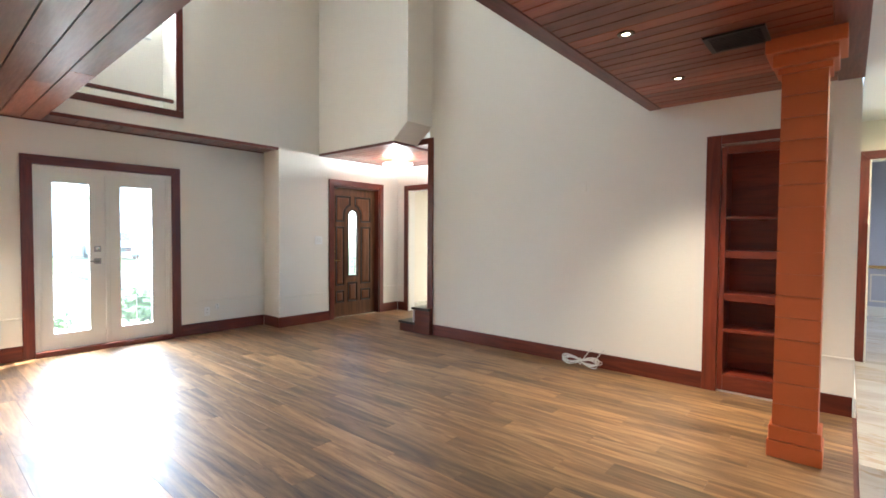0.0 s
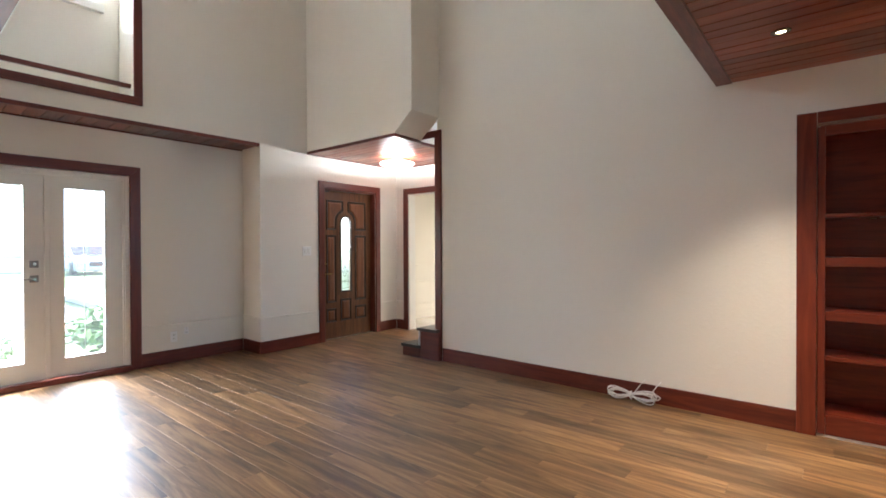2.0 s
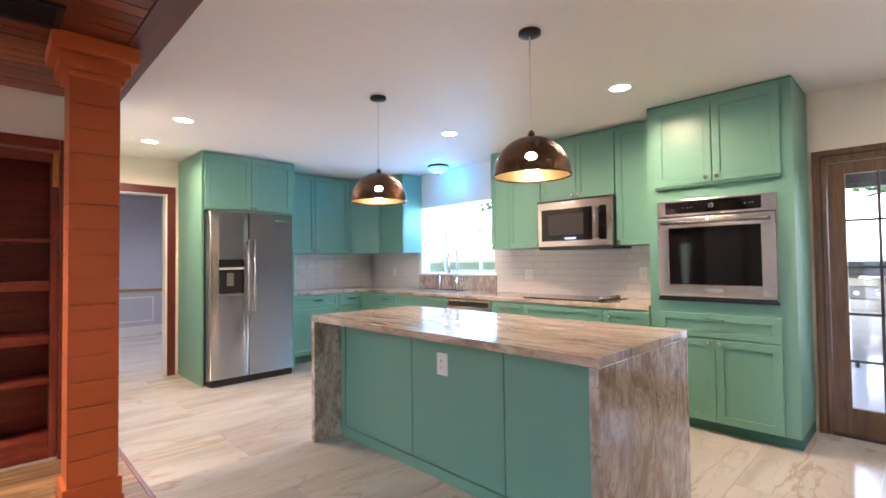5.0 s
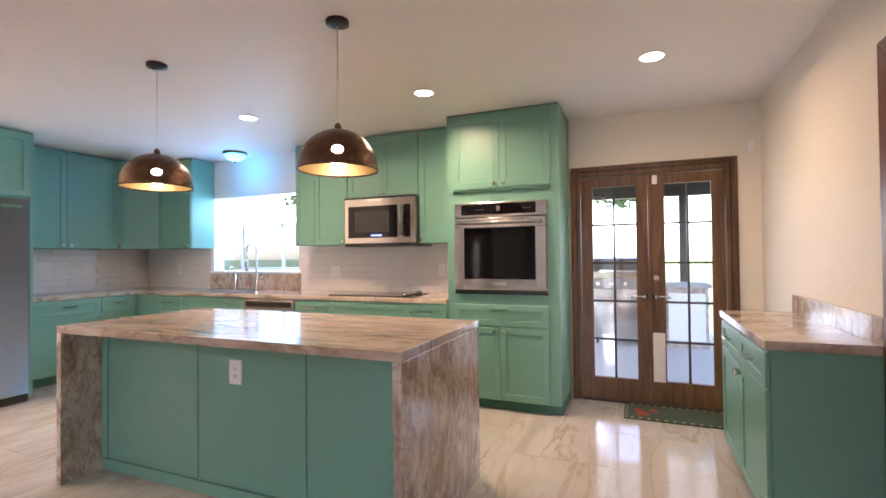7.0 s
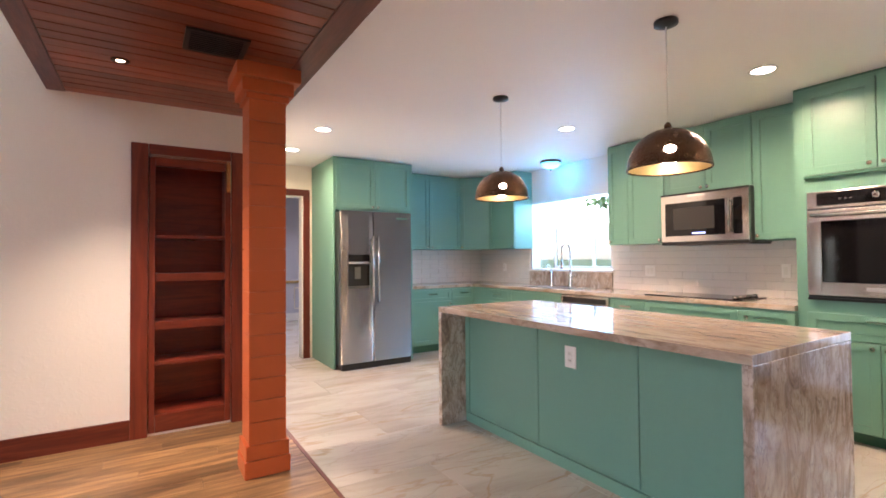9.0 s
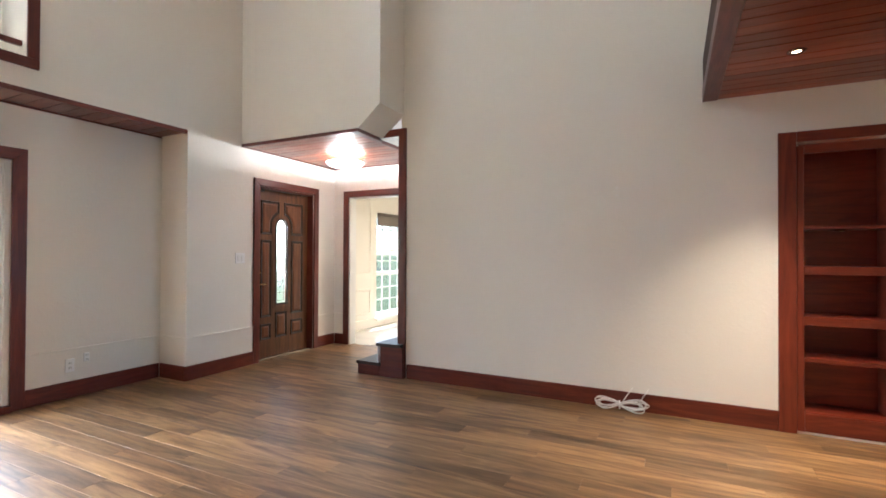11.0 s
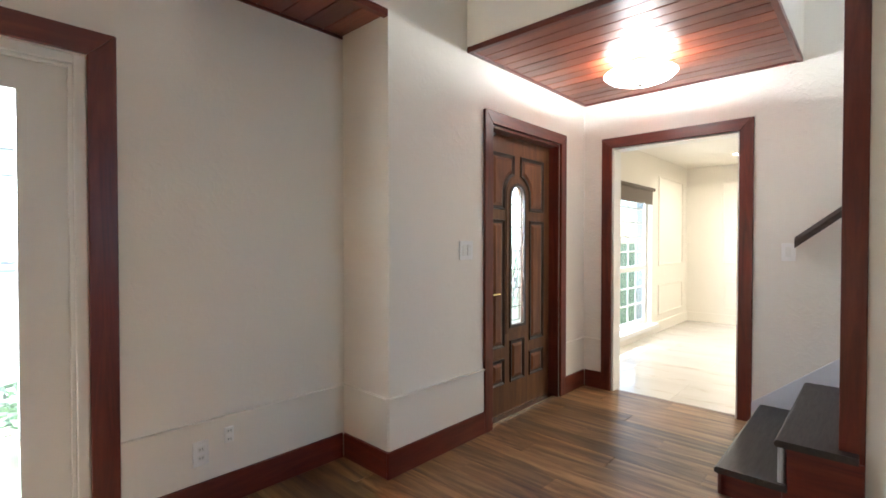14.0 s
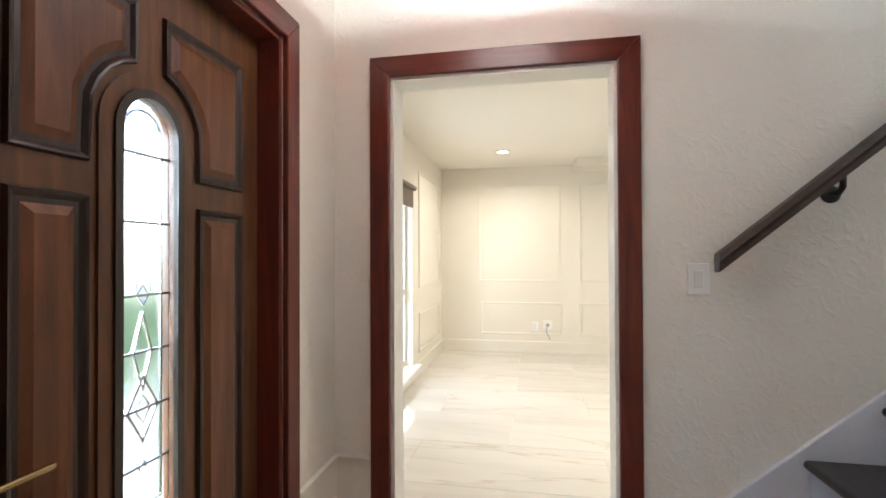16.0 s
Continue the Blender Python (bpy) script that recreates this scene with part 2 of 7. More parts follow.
MAHOGANY = [(0.25, (0.060, 0.008, 0.005)), (0.5, (0.120, 0.018, 0.009)), (0.75, (0.185, 0.034, 0.015))]
# The same mahogany made brighter: spotlight on the bookcase put into the colour.
LIT_MAHOGANY = [(0.25, (0.078, 0.011, 0.005)), (0.5, (0.155, 0.024, 0.010)), (0.75, (0.23, 0.042, 0.017))]
M = dict(
    wall=plaster("wall_plaster", (0.83, 0.78, 0.695)),
    rough_wall=plaster("rough_trowelled_plaster", (0.82, 0.775, 0.70), 0.22),
    cream=painted("cream_paint", (0.80, 0.755, 0.67), 0.5, 0.03, 0.1),
    lavender=painted("lavender_grey_paint", (0.52, 0.53, 0.60), 0.5, 0.03, 0.1),
    ceiling=painted("ceiling_paint", (0.88, 0.86, 0.84), 0.6, 0.02, 0.1, 120),
    white=painted("white_gloss_paint", (0.80, 0.79, 0.75), 0.3, 0.03, 0.04),
    jamb=painted("white_door_paint", (0.76, 0.75, 0.71), 0.35, 0.04, 0.05),
    plate=painted("white_plastic", (0.86, 0.85, 0.83), 0.3, 0.01, 0.0),
    trim_x=timber("mahogany_trim_x", MAHOGANY, "x", 0.34, 0.15),
    trim_y=timber("mahogany_trim_y", MAHOGANY, "y", 0.34, 0.15),
    trim_z=timber("mahogany_trim_z", MAHOGANY, "z", 0.34, 0.15),
    case_x=timber("lit_mahogany_x", LIT_MAHOGANY, "x", 0.36, 0.1),
    case_z=timber("lit_mahogany_z", LIT_MAHOGANY, "z", 0.36, 0.1),
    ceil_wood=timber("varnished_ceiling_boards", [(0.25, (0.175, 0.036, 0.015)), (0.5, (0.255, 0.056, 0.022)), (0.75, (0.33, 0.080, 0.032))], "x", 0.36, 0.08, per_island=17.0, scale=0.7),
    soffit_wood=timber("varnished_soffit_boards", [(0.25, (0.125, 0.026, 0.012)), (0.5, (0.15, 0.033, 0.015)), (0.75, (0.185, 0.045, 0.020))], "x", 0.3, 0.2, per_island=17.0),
    floor=timber("laminate_planks", [(0.31, (0.072, 0.031, 0.012)), (0.45, (0.190, 0.097, 0.038)), (0.57, (0.30, 0.166, 0.068)), (0.72, (0.42, 0.252, 0.114))], "x", 0.42, 0.18, 0.32, per_object=23.0, scale=0.75),
    screed=painted("floor_joint", (0.05, 0.03, 0.02), 0.8),
    grout=painted("tile_grout", (0.60, 0.575, 0.54), 0.8),
    pale_grout=painted("pale_wall_grout", (0.66, 0.635, 0.61), 0.7),
    marble=stone("polished_marble_tile", [(0.3, (0.40, 0.365, 0.32)), (0.55, (0.52, 0.495, 0.455)), (0.8, (0.58, 0.56, 0.525))], 1.3, (0, 0, 14), 0.10, [(1.1, 0.016, (0.37, 0.25, 0.125)), (2.1, 0.010, (0.38, 0.33, 0.28))], 31.0, 0.8, (0.55, 2.1, 1)),
    cream_marble=stone("soft_cream_marble_tile", [(0.3, (0.60, 0.565, 0.51)), (0.55, (0.68, 0.65, 0.60)), (0.8, (0.72, 0.695, 0.65))], 1.1, (0, 0, 14), 0.10, [(1.0, 0.010, (0.47, 0.38, 0.27))], 31.0, 0.8, (0.5, 2.3, 1)),
    cream_grout=painted("cream_grout", (0.66, 0.63, 0.58), 0.7),
    granite_y=stone("brown_streaked_granite", [(0.26, (0.15, 0.105, 0.085)), (0.42, (0.36, 0.27, 0.20)), (0.55, (0.52, 0.43, 0.34)), (0.72, (0.60, 0.54, 0.48))], 2.4, (0, 0, 12), 0.10, [(5.0, 0.02, (0.20, 0.15, 0.13))], 0.0, 1.2, (4.2, 0.8, 2.0)),
    granite_z=stone("brown_streaked_granite_upright", [(0.26, (0.16, 0.115, 0.095)), (0.42, (0.38, 0.30, 0.24)), (0.55, (0.55, 0.48, 0.415)), (0.72, (0.67, 0.63, 0.59))], 2.4, (8, 38, 0), 0.12, [(5.0, 0.03, (0.17, 0.13, 0.12)), (9.0, 0.03, (0.24, 0.17, 0.12))], 0.0, 2.4, (2.6, 2.6, 1.2)),
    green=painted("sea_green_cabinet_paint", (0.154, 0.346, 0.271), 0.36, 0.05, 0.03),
    # Cabinet green at under half strength, for kick boards, tower lip and scribe.
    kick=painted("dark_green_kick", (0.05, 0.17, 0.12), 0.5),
    steel=metal("brushed_steel", (0.54, 0.51, 0.48), 0.17, (14, 14, 0.3)),
    fridge_steel=metal("satin_fridge_steel", (0.37, 0.342, 0.312), 0.26, (14, 14, 0.3)),
    steel_dark=metal("dark_steel", (0.30, 0.29, 0.28), 0.32),
    nickel=metal("satin_nickel", (0.66, 0.62, 0.56), 0.22),
    chrome=metal("chrome", (0.75, 0.75, 0.75), 0.10),
    brass=metal("polished_brass", (0.70, 0.52, 0.25), 0.25),
    bronze=metal("hammered_bronze", (0.15, 0.088, 0.055), 0.27, (1, 1, 1), 0.9),
    gold=metal("gold_leaf_lining", (0.52, 0.39, 0.18), 0.45),
    black=painted("black_enamel", (0.012, 0.012, 0.012), 0.35, 0.0, 0.02),
    black_glass=painted("black_glass", (0.006, 0.006, 0.007), 0.05, 0.0, 0.0),
    screen_grey=painted("dark_grey_screen", (0.028, 0.026, 0.025), 0.3, 0.0, 0.0),
    subway=painted("glazed_white_tile", (0.76, 0.73, 0.70), 0.10, 0.03, 0.03, 12),
    orange=painted("terracotta_paint", (0.56, 0.122, 0.034), 0.42, 0.07, 0.06),
    shelf=timber("dark_red_shelf_wood", [(0.3, (0.135, 0.017, 0.009)), (0.6, (0.25, 0.040, 0.018))], "x", 0.35, 0.2),
    tread=timber("charcoal_stair_tread", [(0.3, (0.020, 0.017, 0.016)), (0.7, (0.040, 0.034, 0.031))], "y", 0.4, 0.1),
    riser=painted("grey_white_riser", (0.66, 0.67, 0.72), 0.45),
    door_oak=timber("aged_oak_door", [(0.25, (0.060, 0.019, 0.005)), (0.5, (0.125, 0.043, 0.011)), (0.8, (0.21, 0.080, 0.021))], "z", 0.46, 0.02),
    door_panel=timber("oak_door_panel", [(0.25, (0.075, 0.022, 0.007)), (0.5, (0.165, 0.053, 0.015)), (0.8, (0.25, 0.090, 0.028))], "z", 0.44, 0.02),
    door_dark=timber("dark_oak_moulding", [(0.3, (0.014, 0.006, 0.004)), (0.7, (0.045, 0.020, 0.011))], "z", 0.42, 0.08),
    patio_door=timber("weathered_brown_door", [(0.25, (0.045, 0.018, 0.005)), (0.5, (0.130, 0.058, 0.018)), (0.8, (0.23, 0.118, 0.040))], "z", 0.42, 0.05),
    glass=pane_glass("window_glass"),
    hazed=pane_glass("hazed_window_glass", haze=0.01),
    # Tint added to hold down the brightness seen outside.
    tinted=pane_glass("dimmed_glass", 0.0, (0.42, 0.44, 0.45)),
    leaded=rippled_glass("leaded_glass"),
    rail_wood=timber("weathered_handrail", [(0.3, (0.024, 0.013, 0.010)), (0.7, (0.085, 0.052, 0.040))], "x", 0.36, 0.2),
    shade=painted("taupe_roller_shade", (0.16, 0.13, 0.10), 0.8),
    cable=painted("white_cable", (0.72, 0.70, 0.68), 0.4, 0.02, 0.0),
    mat_a=painted("doormat_green", (0.05, 0.085, 0.05), 0.95, 0.3, 0.6, 200),
    mat_b=painted("doormat_tan", (0.36, 0.28, 0.17), 0.95, 0.2, 0.6, 200),
    mat_c=painted("doormat_red", (0.40, 0.05, 0.03), 0.95, 0.2, 0.6, 200),
    lawn=painted("lawn", (0.12, 0.17, 0.06), 0.9, 0.25, 0.6, 30),
    concrete=painted("pale_concrete", (0.42, 0.40, 0.37), 0.8, 0.1, 0.2, 20),
    leaf=painted("leaf", (0.085, 0.155, 0.055), 0.5, 0.3, 0.0, 8),
    bark=painted("bark", (0.10, 0.07, 0.05), 0.9, 0.2, 0.6, 30),
    car_paint=painted("silver_car_paint", (0.42, 0.43, 0.45), 0.25, 0.02, 0.0, 40, 0.6),
    siding=painted("pale_siding", (0.62, 0.62, 0.60), 0.7),
    roof=painted("grey_roof", (0.12, 0.12, 0.125), 0.8),
    lamp_white=glowing("lit_lamp_lens", (1.0, 0.88, 0.74), 2.2),
    lamp_warm=glowing("lit_warm_bulb", (1.0, 0.74, 0.46), 1.5),
    bulb=glowing("lit_frosted_bulb", (1.0, 0.84, 0.66), 3.5),
    entry_glow=glowing("lit_opal_bowl", (1.0, 0.93, 0.84), 1.6),
    blue_glow=glowing("lit_blue_glass", (0.05, 0.55, 1.0), 0.45),
    screen=glowing("blue_display", (0.1, 0.2, 1.0), 0.3),
)


M["black_glass"].node_tree.nodes["Principled BSDF"].inputs["Specular IOR Level"].default_value = 0.3


# ---- building helpers ----
def add_box(bm, x0, y0, z0, x1, y1, z1):
    x0, x1, y0, y1, z0, z1 = min(x0, x1), max(x0, x1), min(y0, y1), max(y0, y1), min(z0, z1), max(z0, z1)
    v = [bm.verts.new(p) for p in ((x0, y0, z0), (x1, y0, z0), (x1, y1, z0), (x0, y1, z0), (x0, y0, z1), (x1, y0, z1), (x1, y1, z1), (x0, y1, z1))]
    for f in ((3, 2, 1, 0), (4, 5, 6, 7), (0, 1, 5, 4), (1, 2, 6, 5), (2, 3, 7, 6), (3, 0, 4, 7)):
        bm.faces.new([v[i] for i in f])
    return v


def boxes(*list_of):
    bm = bmesh.new()
    for b in list_of:
        add_box(bm, *b)
    return bm


def prism(bm, outline, axis, a, b):
    """Extrudes an outline of two coordinates along an axis from a to b."""
    def p(u, w, t):
        return {"x": (t, u, w), "y": (u, t, w), "z": (u, w, t)}[axis]
    lo, hi = [bm.verts.new(p(u, w, a)) for u, w in outline], [bm.verts.new(p(u, w, b)) for u, w in outline]
    n = len(outline)
    bm.faces.new(lo), bm.faces.new(hi[::-1])
    for i in range(n):
        bm.faces.new((lo[i], hi[i], hi[(i + 1) % n], lo[(i + 1) % n]))
    bmesh.ops.recalc_face_normals(bm, faces=bm.faces)
    return bm


def turned(profile, centre, segments=32, axis="z"):
    """A body of revolution: profile of (radius, height)."""
    bm = bmesh.new()
    rings = []
    for r, h in profile:
        ring = []
        for i in range(segments):
            a = 2 * math.pi * i / segments
            c, s = max(r, 1e-4) * math.cos(a), max(r, 1e-4) * math.sin(a)
            d = {"z": (c, s, h), "x": (h, c, s), "y": (s, h, c)}[axis]
            ring.append(bm.verts.new((centre[0] + d[0], centre[1] + d[1], centre[2] + d[2])))
        rings.append(ring)
    for p, q in zip(rings, rings[1:]):
        for i in range(segments):
            bm.faces.new((p[i], p[(i + 1) % segments], q[(i + 1) % segments], q[i]))
    bm.faces.new(rings[0][::-1]), bm.faces.new(rings[-1])
    for f in bm.faces:
        f.smooth = len(f.verts) == 4
    bmesh.ops.recalc_face_normals(bm, faces=bm.faces)
    return bm


def tube(points, radius, segments=8):
    """A round bar along a line of points."""
    bm = bmesh.new()
    pts_ = [Vector(p) for p in points]
    rings = []
    for i, p in enumerate(pts_):
        d = (pts_[min(i + 1, len(pts_) - 1)] - pts_[max(i - 1, 0)]).normalized()
        side = d.cross(Vector((0, 0, 1)))
        if side.length < 0.05:
            side = d.cross(Vector((1, 0, 0)))
        side.normalize()
        up = side.cross(d)
        rings.append([bm.verts.new(p + radius * (math.cos(a) * side + math.sin(a) * up)) for a in (2 * math.pi * k / segments for k in range(segments))])
    for p, q in zip(rings, rings[1:]):
        for i in range(segments):
            f = bm.faces.new((p[i], p[(i + 1) % segments], q[(i + 1) % segments], q[i]))
            f.smooth = True
    bm.faces.new(rings[0][::-1]), bm.faces.new(rings[-1])
    bmesh.ops.recalc_face_normals(bm, faces=bm.faces)
    return bm


def mesh_object(name, bm, material):
    me = bpy.data.meshes.new(name)
    bm.to_mesh(me)
    bm.free()
    me.materials.append(material)
    return new(name, me)


def part(name, bm, material, parent, label="", bevel=0.0):
    ob = mesh_object(name, bm, material)
    if parent is not None:
        ob.parent = parent
        top = parent.matrix_basis if parent.parent is None else parent.parent.matrix_basis
        ob.matrix_parent_inverse = top.inverted() if parent.parent is None else Matrix.Identity(4)
        if parent.parent is not None:
            ob.matrix_parent_inverse = Matrix.Identity(4)
    if label:
        ob["label"] = label
    if bevel:
        md = ob.modifiers.new("edge", "BEVEL")
        md.width, md.segments, md.limit_method, md.angle_limit = bevel, 2, "ANGLE", radians(40)
    return ob


def thing(name, base, label, category, group="", kind=""):
    ob = new(name)
    ob.empty_display_size = 0.1
    ob.matrix_basis = Matrix.Translation(base)
    return tagged(ob, label, category, group, kind)


def solid(name, bm, material, label="", category="", kind="structure", bevel=0.0):
    return tagged(part(name, bm, material, None, bevel=bevel), label, category, "", kind)


class Face:
    """A wall-like plane: axis it stands across, place on that axis, and the way it looks. u runs along it, z up, d outwards."""

    def __init__(self, axis, at, way):
        self.axis, self.at, self.way = axis, at, way

    def box(self, bm, u0, u1, z0, z1, d0, d1):
        a, b = self.at + self.way * d0, self.at + self.way * d1
        if self.axis == "x":
            add_box(bm, a, u0, z0, b, u1, z1)
        else:
            add_box(bm, u0, a, z0, u1, b, z1)

    def p(self, u, z, d):
        a = self.at + self.way * d
        return (a, u, z) if self.axis == "x" else (u, a, z)

    def outline(self, bm, pts_, d0, d1):
        a, b = self.at + self.way * d0, self.at + self.way * d1
        prism(bm, pts_, self.axis, a, b)

    def round(self, u, z, profile, segments=20):
        return turned([(r, self.way * h) for r, h in profile], self.p(u, z, 0), segments, self.axis)


def wall_with_holes(name, axis, a, b, u0, u1, z0, z1, holes, material, label):
    """A thick wall across an axis from a to b; holes are (u0, u1, z0, z1), apart from each other along u."""
    bm = bmesh.new()
    f = Face(axis, a, 1)
    d = b - a
    at = u0
    for h0, h1, g0, g1 in sorted(holes):
        f.box(bm, at, h0, z0, z1, 0, d)
        if g0 > z0:
            f.box(bm, h0, h1, z0, g0, 0, d)
        if g1 < z1:
            f.box(bm, h0, h1, g1, z1, 0, d)
        at = h1
    f.box(bm, at, u1, z0, z1, 0, d)
    bmesh.ops.remove_doubles(bm, verts=bm.verts, dist=1e-5)
    return solid(name, bm, material, label, "wall")


def casing(name, face, u0, u1, top, width, proud, mats, label, sill=None):
    """Door trim: two uprights and a mitred head, outer edges u0, u1 and top."""
    t = thing(name, face.p((u0 + u1) / 2, 0, 0), label, "door trim", kind="structure")
    for nm, out, mat in (("upright", [(u0, 0), (u0 + width, 0), (u0 + width, top - width), (u0, top)], mats[1]),
                         ("upright", [(u1, 0), (u1, top), (u1 - width, top - width), (u1 - width, 0)], mats[1]),
                         ("head", [(u0, top), (u0 + width, top - width), (u1 - width, top - width), (u1, top)], mats[0])):
        bm = bmesh.new()
        face.outline(bm, out, 0.0, proud)
        part(nm, bm, mat, t, bevel=0.004)
    return t


# ---- the shell ----
FRONT, ENTRY, STAIR, HALL, SOUTH = -6.15, -5.745, 4.40, 5.56, -0.62
NORTH, EAST, TIMBER, KCEIL, HIGH = 6.50, 4.05, 2.466, 2.53, 5.0
wall_label = "off-white trowelled plaster wall"
bm = boxes((-6.35, -0.77, -0.1, FRONT, 0.77, HIGH), (-6.35, 0.77, 2.01, FRONT, 1.20, HIGH), (-6.35, 1.20, 2.01, FRONT, 1.81, 3.68),
           (-6.35, 1.20, 4.75, FRONT, 1.81, HIGH), (-6.35, 1.81, 2.01, FRONT, 2.08, HIGH), (-6.35, 2.08, -0.1, FRONT, 3.30, HIGH))
solid("wall_front", bm, M["wall"], wall_label, "wall")
wall_with_holes("wall_upper_front", "x", -5.90, ENTRY, -0.77, 3.30, TIMBER + 0.03, HIGH, [(0.25, 2.0, 2.73, 4.6)], M["wall"], "upper plaster wall with a timber-trimmed niche opening")
bm = boxes((FRONT, 0.10, 2.60, -5.90, 2.10, 2.73), (FRONT, 2.0, 2.73, -5.90, 2.1, 4.6), (FRONT, 0.10, 2.73, -5.90, 0.25, 4.6), (FRONT, 0.10, 4.6, -5.90, 2.1, 4.7))
solid("niche_reveal", bm, M["wall"], "white plaster reveal of the high window niche", "wall")
wall_with_holes("wall_entry", "x", -6.0, ENTRY, 3.301, HALL, -0.1, HIGH, [(4.20, 5.12, -0.1, 2.06)], M["wall"], wall_label)
solid("wall_jog", boxes((-6.35, 3.302, -0.1, -6.001, 3.5, HIGH)), M["wall"], wall_label, "wall")
bm = bmesh.new()
prism(bm, [(ENTRY, 2.492), (-4.15, 2.492), (-3.90, 2.70), (-3.90, HIGH), (ENTRY, HIGH)], "y", 3.95, 4.40)
add_box(bm, ENTRY, 4.401, 2.492, -4.21, HALL, HIGH)
solid("wall_over_entry", bm, M["wall"], "plaster wall boxed out above the entry ceiling", "wall")
wall_with_holes("wall_stair", "y", STAIR, 4.52, -3.93, 0.26, -0.1, HIGH, [(-0.60, -0.065, 0.12, 2.08)], M["wall"], wall_label)
wall_with_holes("wall_hall", "y", HALL, 5.70, -6.0, 0.14, -0.1, HIGH, [(-5.49, -4.56, -0.1, 2.06), (-3.30, -2.20, 3.10, 4.50)], M["rough_wall"], "off-white wall with rough trowelled plaster")
# Unseen window, assumed from the daylight reaching the stair wall.
win = thing("window_stair", (-2.75, HALL, 3.1), "white-framed window above the stairs", "window", kind="structure")
part("window_frame", boxes((-3.30, 5.60, 3.10, -3.25, 5.66, 4.50), (-2.25, 5.60, 3.10, -2.20, 5.66, 4.50), (-3.25, 5.60, 3.10, -2.25, 5.66, 3.15), (-3.25, 5.60, 4.45, -2.25, 5.66, 4.50), (-3.25, 5.605, 3.78, -2.25, 5.655, 3.82)), M["white"], win, bevel=0.003)
for z0, z1 in ((3.15, 3.78), (3.82, 4.45)):
    gp = part("pane", boxes((-3.25, 5.628, z0, -2.25, 5.632, z1)), M["glass"], win)
    gp.visible_shadow = False
solid("wall_passage", boxes((0.14, 4.521, -0.1, 0.26, NORTH, 2.6)), M["wall"], wall_label, "wall")
wall_with_holes("wall_north", "y", NORTH, 6.64, 0.14, 4.2, -0.1, 2.6, [(0.36, 1.12, -0.1, 2.13)], M["wall"], wall_label)
bm = boxes((EAST, -0.77, -0.1, 4.2, -0.42, 2.6), (EAST, -0.42, 2.045, 4.2, 0.815, 2.6), (EAST, 0.815, -0.1, 4.2, 3.91, 2.6), (EAST, 3.91, -0.1, 4.2, 5.32, 1.12),
           (EAST, 3.91, 2.09, 4.2, 5.32, 2.6), (EAST, 5.32, -0.1, 4.2, NORTH, 2.6))
solid("wall_east", bm, M["wall"], wall_label, "wall")
wall_with_holes("wall_south", "y", -0.77, SOUTH, -6.15, EAST, -0.1, HIGH, [(0.98, 1.885, -0.1, 2.0)], M["wall"], wall_label)
solid("wall_loft", boxes((-1.10, 0.98, 2.80, -0.98, 4.40, HIGH), (ENTRY, 0.86, 2.80, -0.98, 0.98, HIGH)), M["wall"], "plain plaster wall above the timber ceilings", "wall")
solid("ceiling_high", boxes((-6.35, -0.77, HIGH, 0.27, 5.7, HIGH + 0.1)), M["ceiling"], "plain white high ceiling", "ceiling")
solid("ceiling_kitchen", boxes((0.27, -0.77, KCEIL, 4.2, 6.64, KCEIL + 0.1)), M["ceiling"], "smooth white kitchen ceiling", "ceiling")
solid("wall_over_kitchen", boxes((0.272, -0.62, KCEIL + 0.1, 0.40, 4.4, HIGH)), M["wall"], wall_label, "wall")
solid("wall_stair_end", boxes((0.0, 4.52, -0.1, 0.138, HALL, HIGH)), M["wall"], wall_label, "wall")


def boarded(bm, x0, x1, y0, y1, z, width, along="x", gap=0.009, thick=0.024, rng=None):
    """Grooved boards seen from below, some of them jointed along their run."""
    rng = rng or random.Random(3)
    lo, hi = (y0, y1) if along == "x" else (x0, x1)
    n = max(1, round((hi - lo) / width))
    w = (hi - lo) / n
    for i in range(n):
        a, b = lo + i * w + gap / 2, lo + (i + 1) * w - gap / 2
        s, e = (x0, x1) if along == "x" else (y0, y1)
        cuts = [s] + ([s + (e - s) * rng.uniform(0.3, 0.7)] if e - s > 1.8 else []) + [e]
        for c0, c1 in zip(cuts, cuts[1:]):
            dz = rng.uniform(-0.0012, 0.0012)
            if along == "x":
                add_box(bm, c0 + 0.0008, a, z + dz, c1 - 0.0008, b, z + thick)
            else:
                add_box(bm, a, c0 + 0.0008, z + dz, b, c1 - 0.0008, z + thick)


bm = bmesh.new()
boarded(bm, FRONT, -1.15, SOUTH, 0.85, TIMBER, 0.165)
boarded(bm, -1.15, 0.12, SOUTH, 0.85, TIMBER, 0.165)
boarded(bm, -1.10, 0.12, 0.85, STAIR, TIMBER, 0.105)
solid("ceiling_timber", bm, M["ceil_wood"], "varnished red-brown tongue-and-groove timber ceiling", "ceiling")
solid("ceiling_timber_backing", boxes((FRONT, SOUTH, TIMBER + 0.026, 0.268, 0.85, 2.80), (-1.2, 0.85, TIMBER + 0.026, 0.268, STAIR, 2.80)), M["screed"], "dark backing above the timber ceiling boards", "ceiling")
solid("ceiling_edge_kitchen", boxes((0.122, SOUTH, TIMBER - 0.006, 0.27, STAIR, KCEIL)), M["trim_y"], "wide varnished board edging the timber ceiling", "trim", bevel=0.004)
solid("ceiling_edge_void", boxes((-1.205, 0.85, TIMBER - 0.006, -1.102, STAIR, 2.56)), M["trim_y"], "wide varnished board edging the timber ceiling", "trim", bevel=0.004)
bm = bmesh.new()
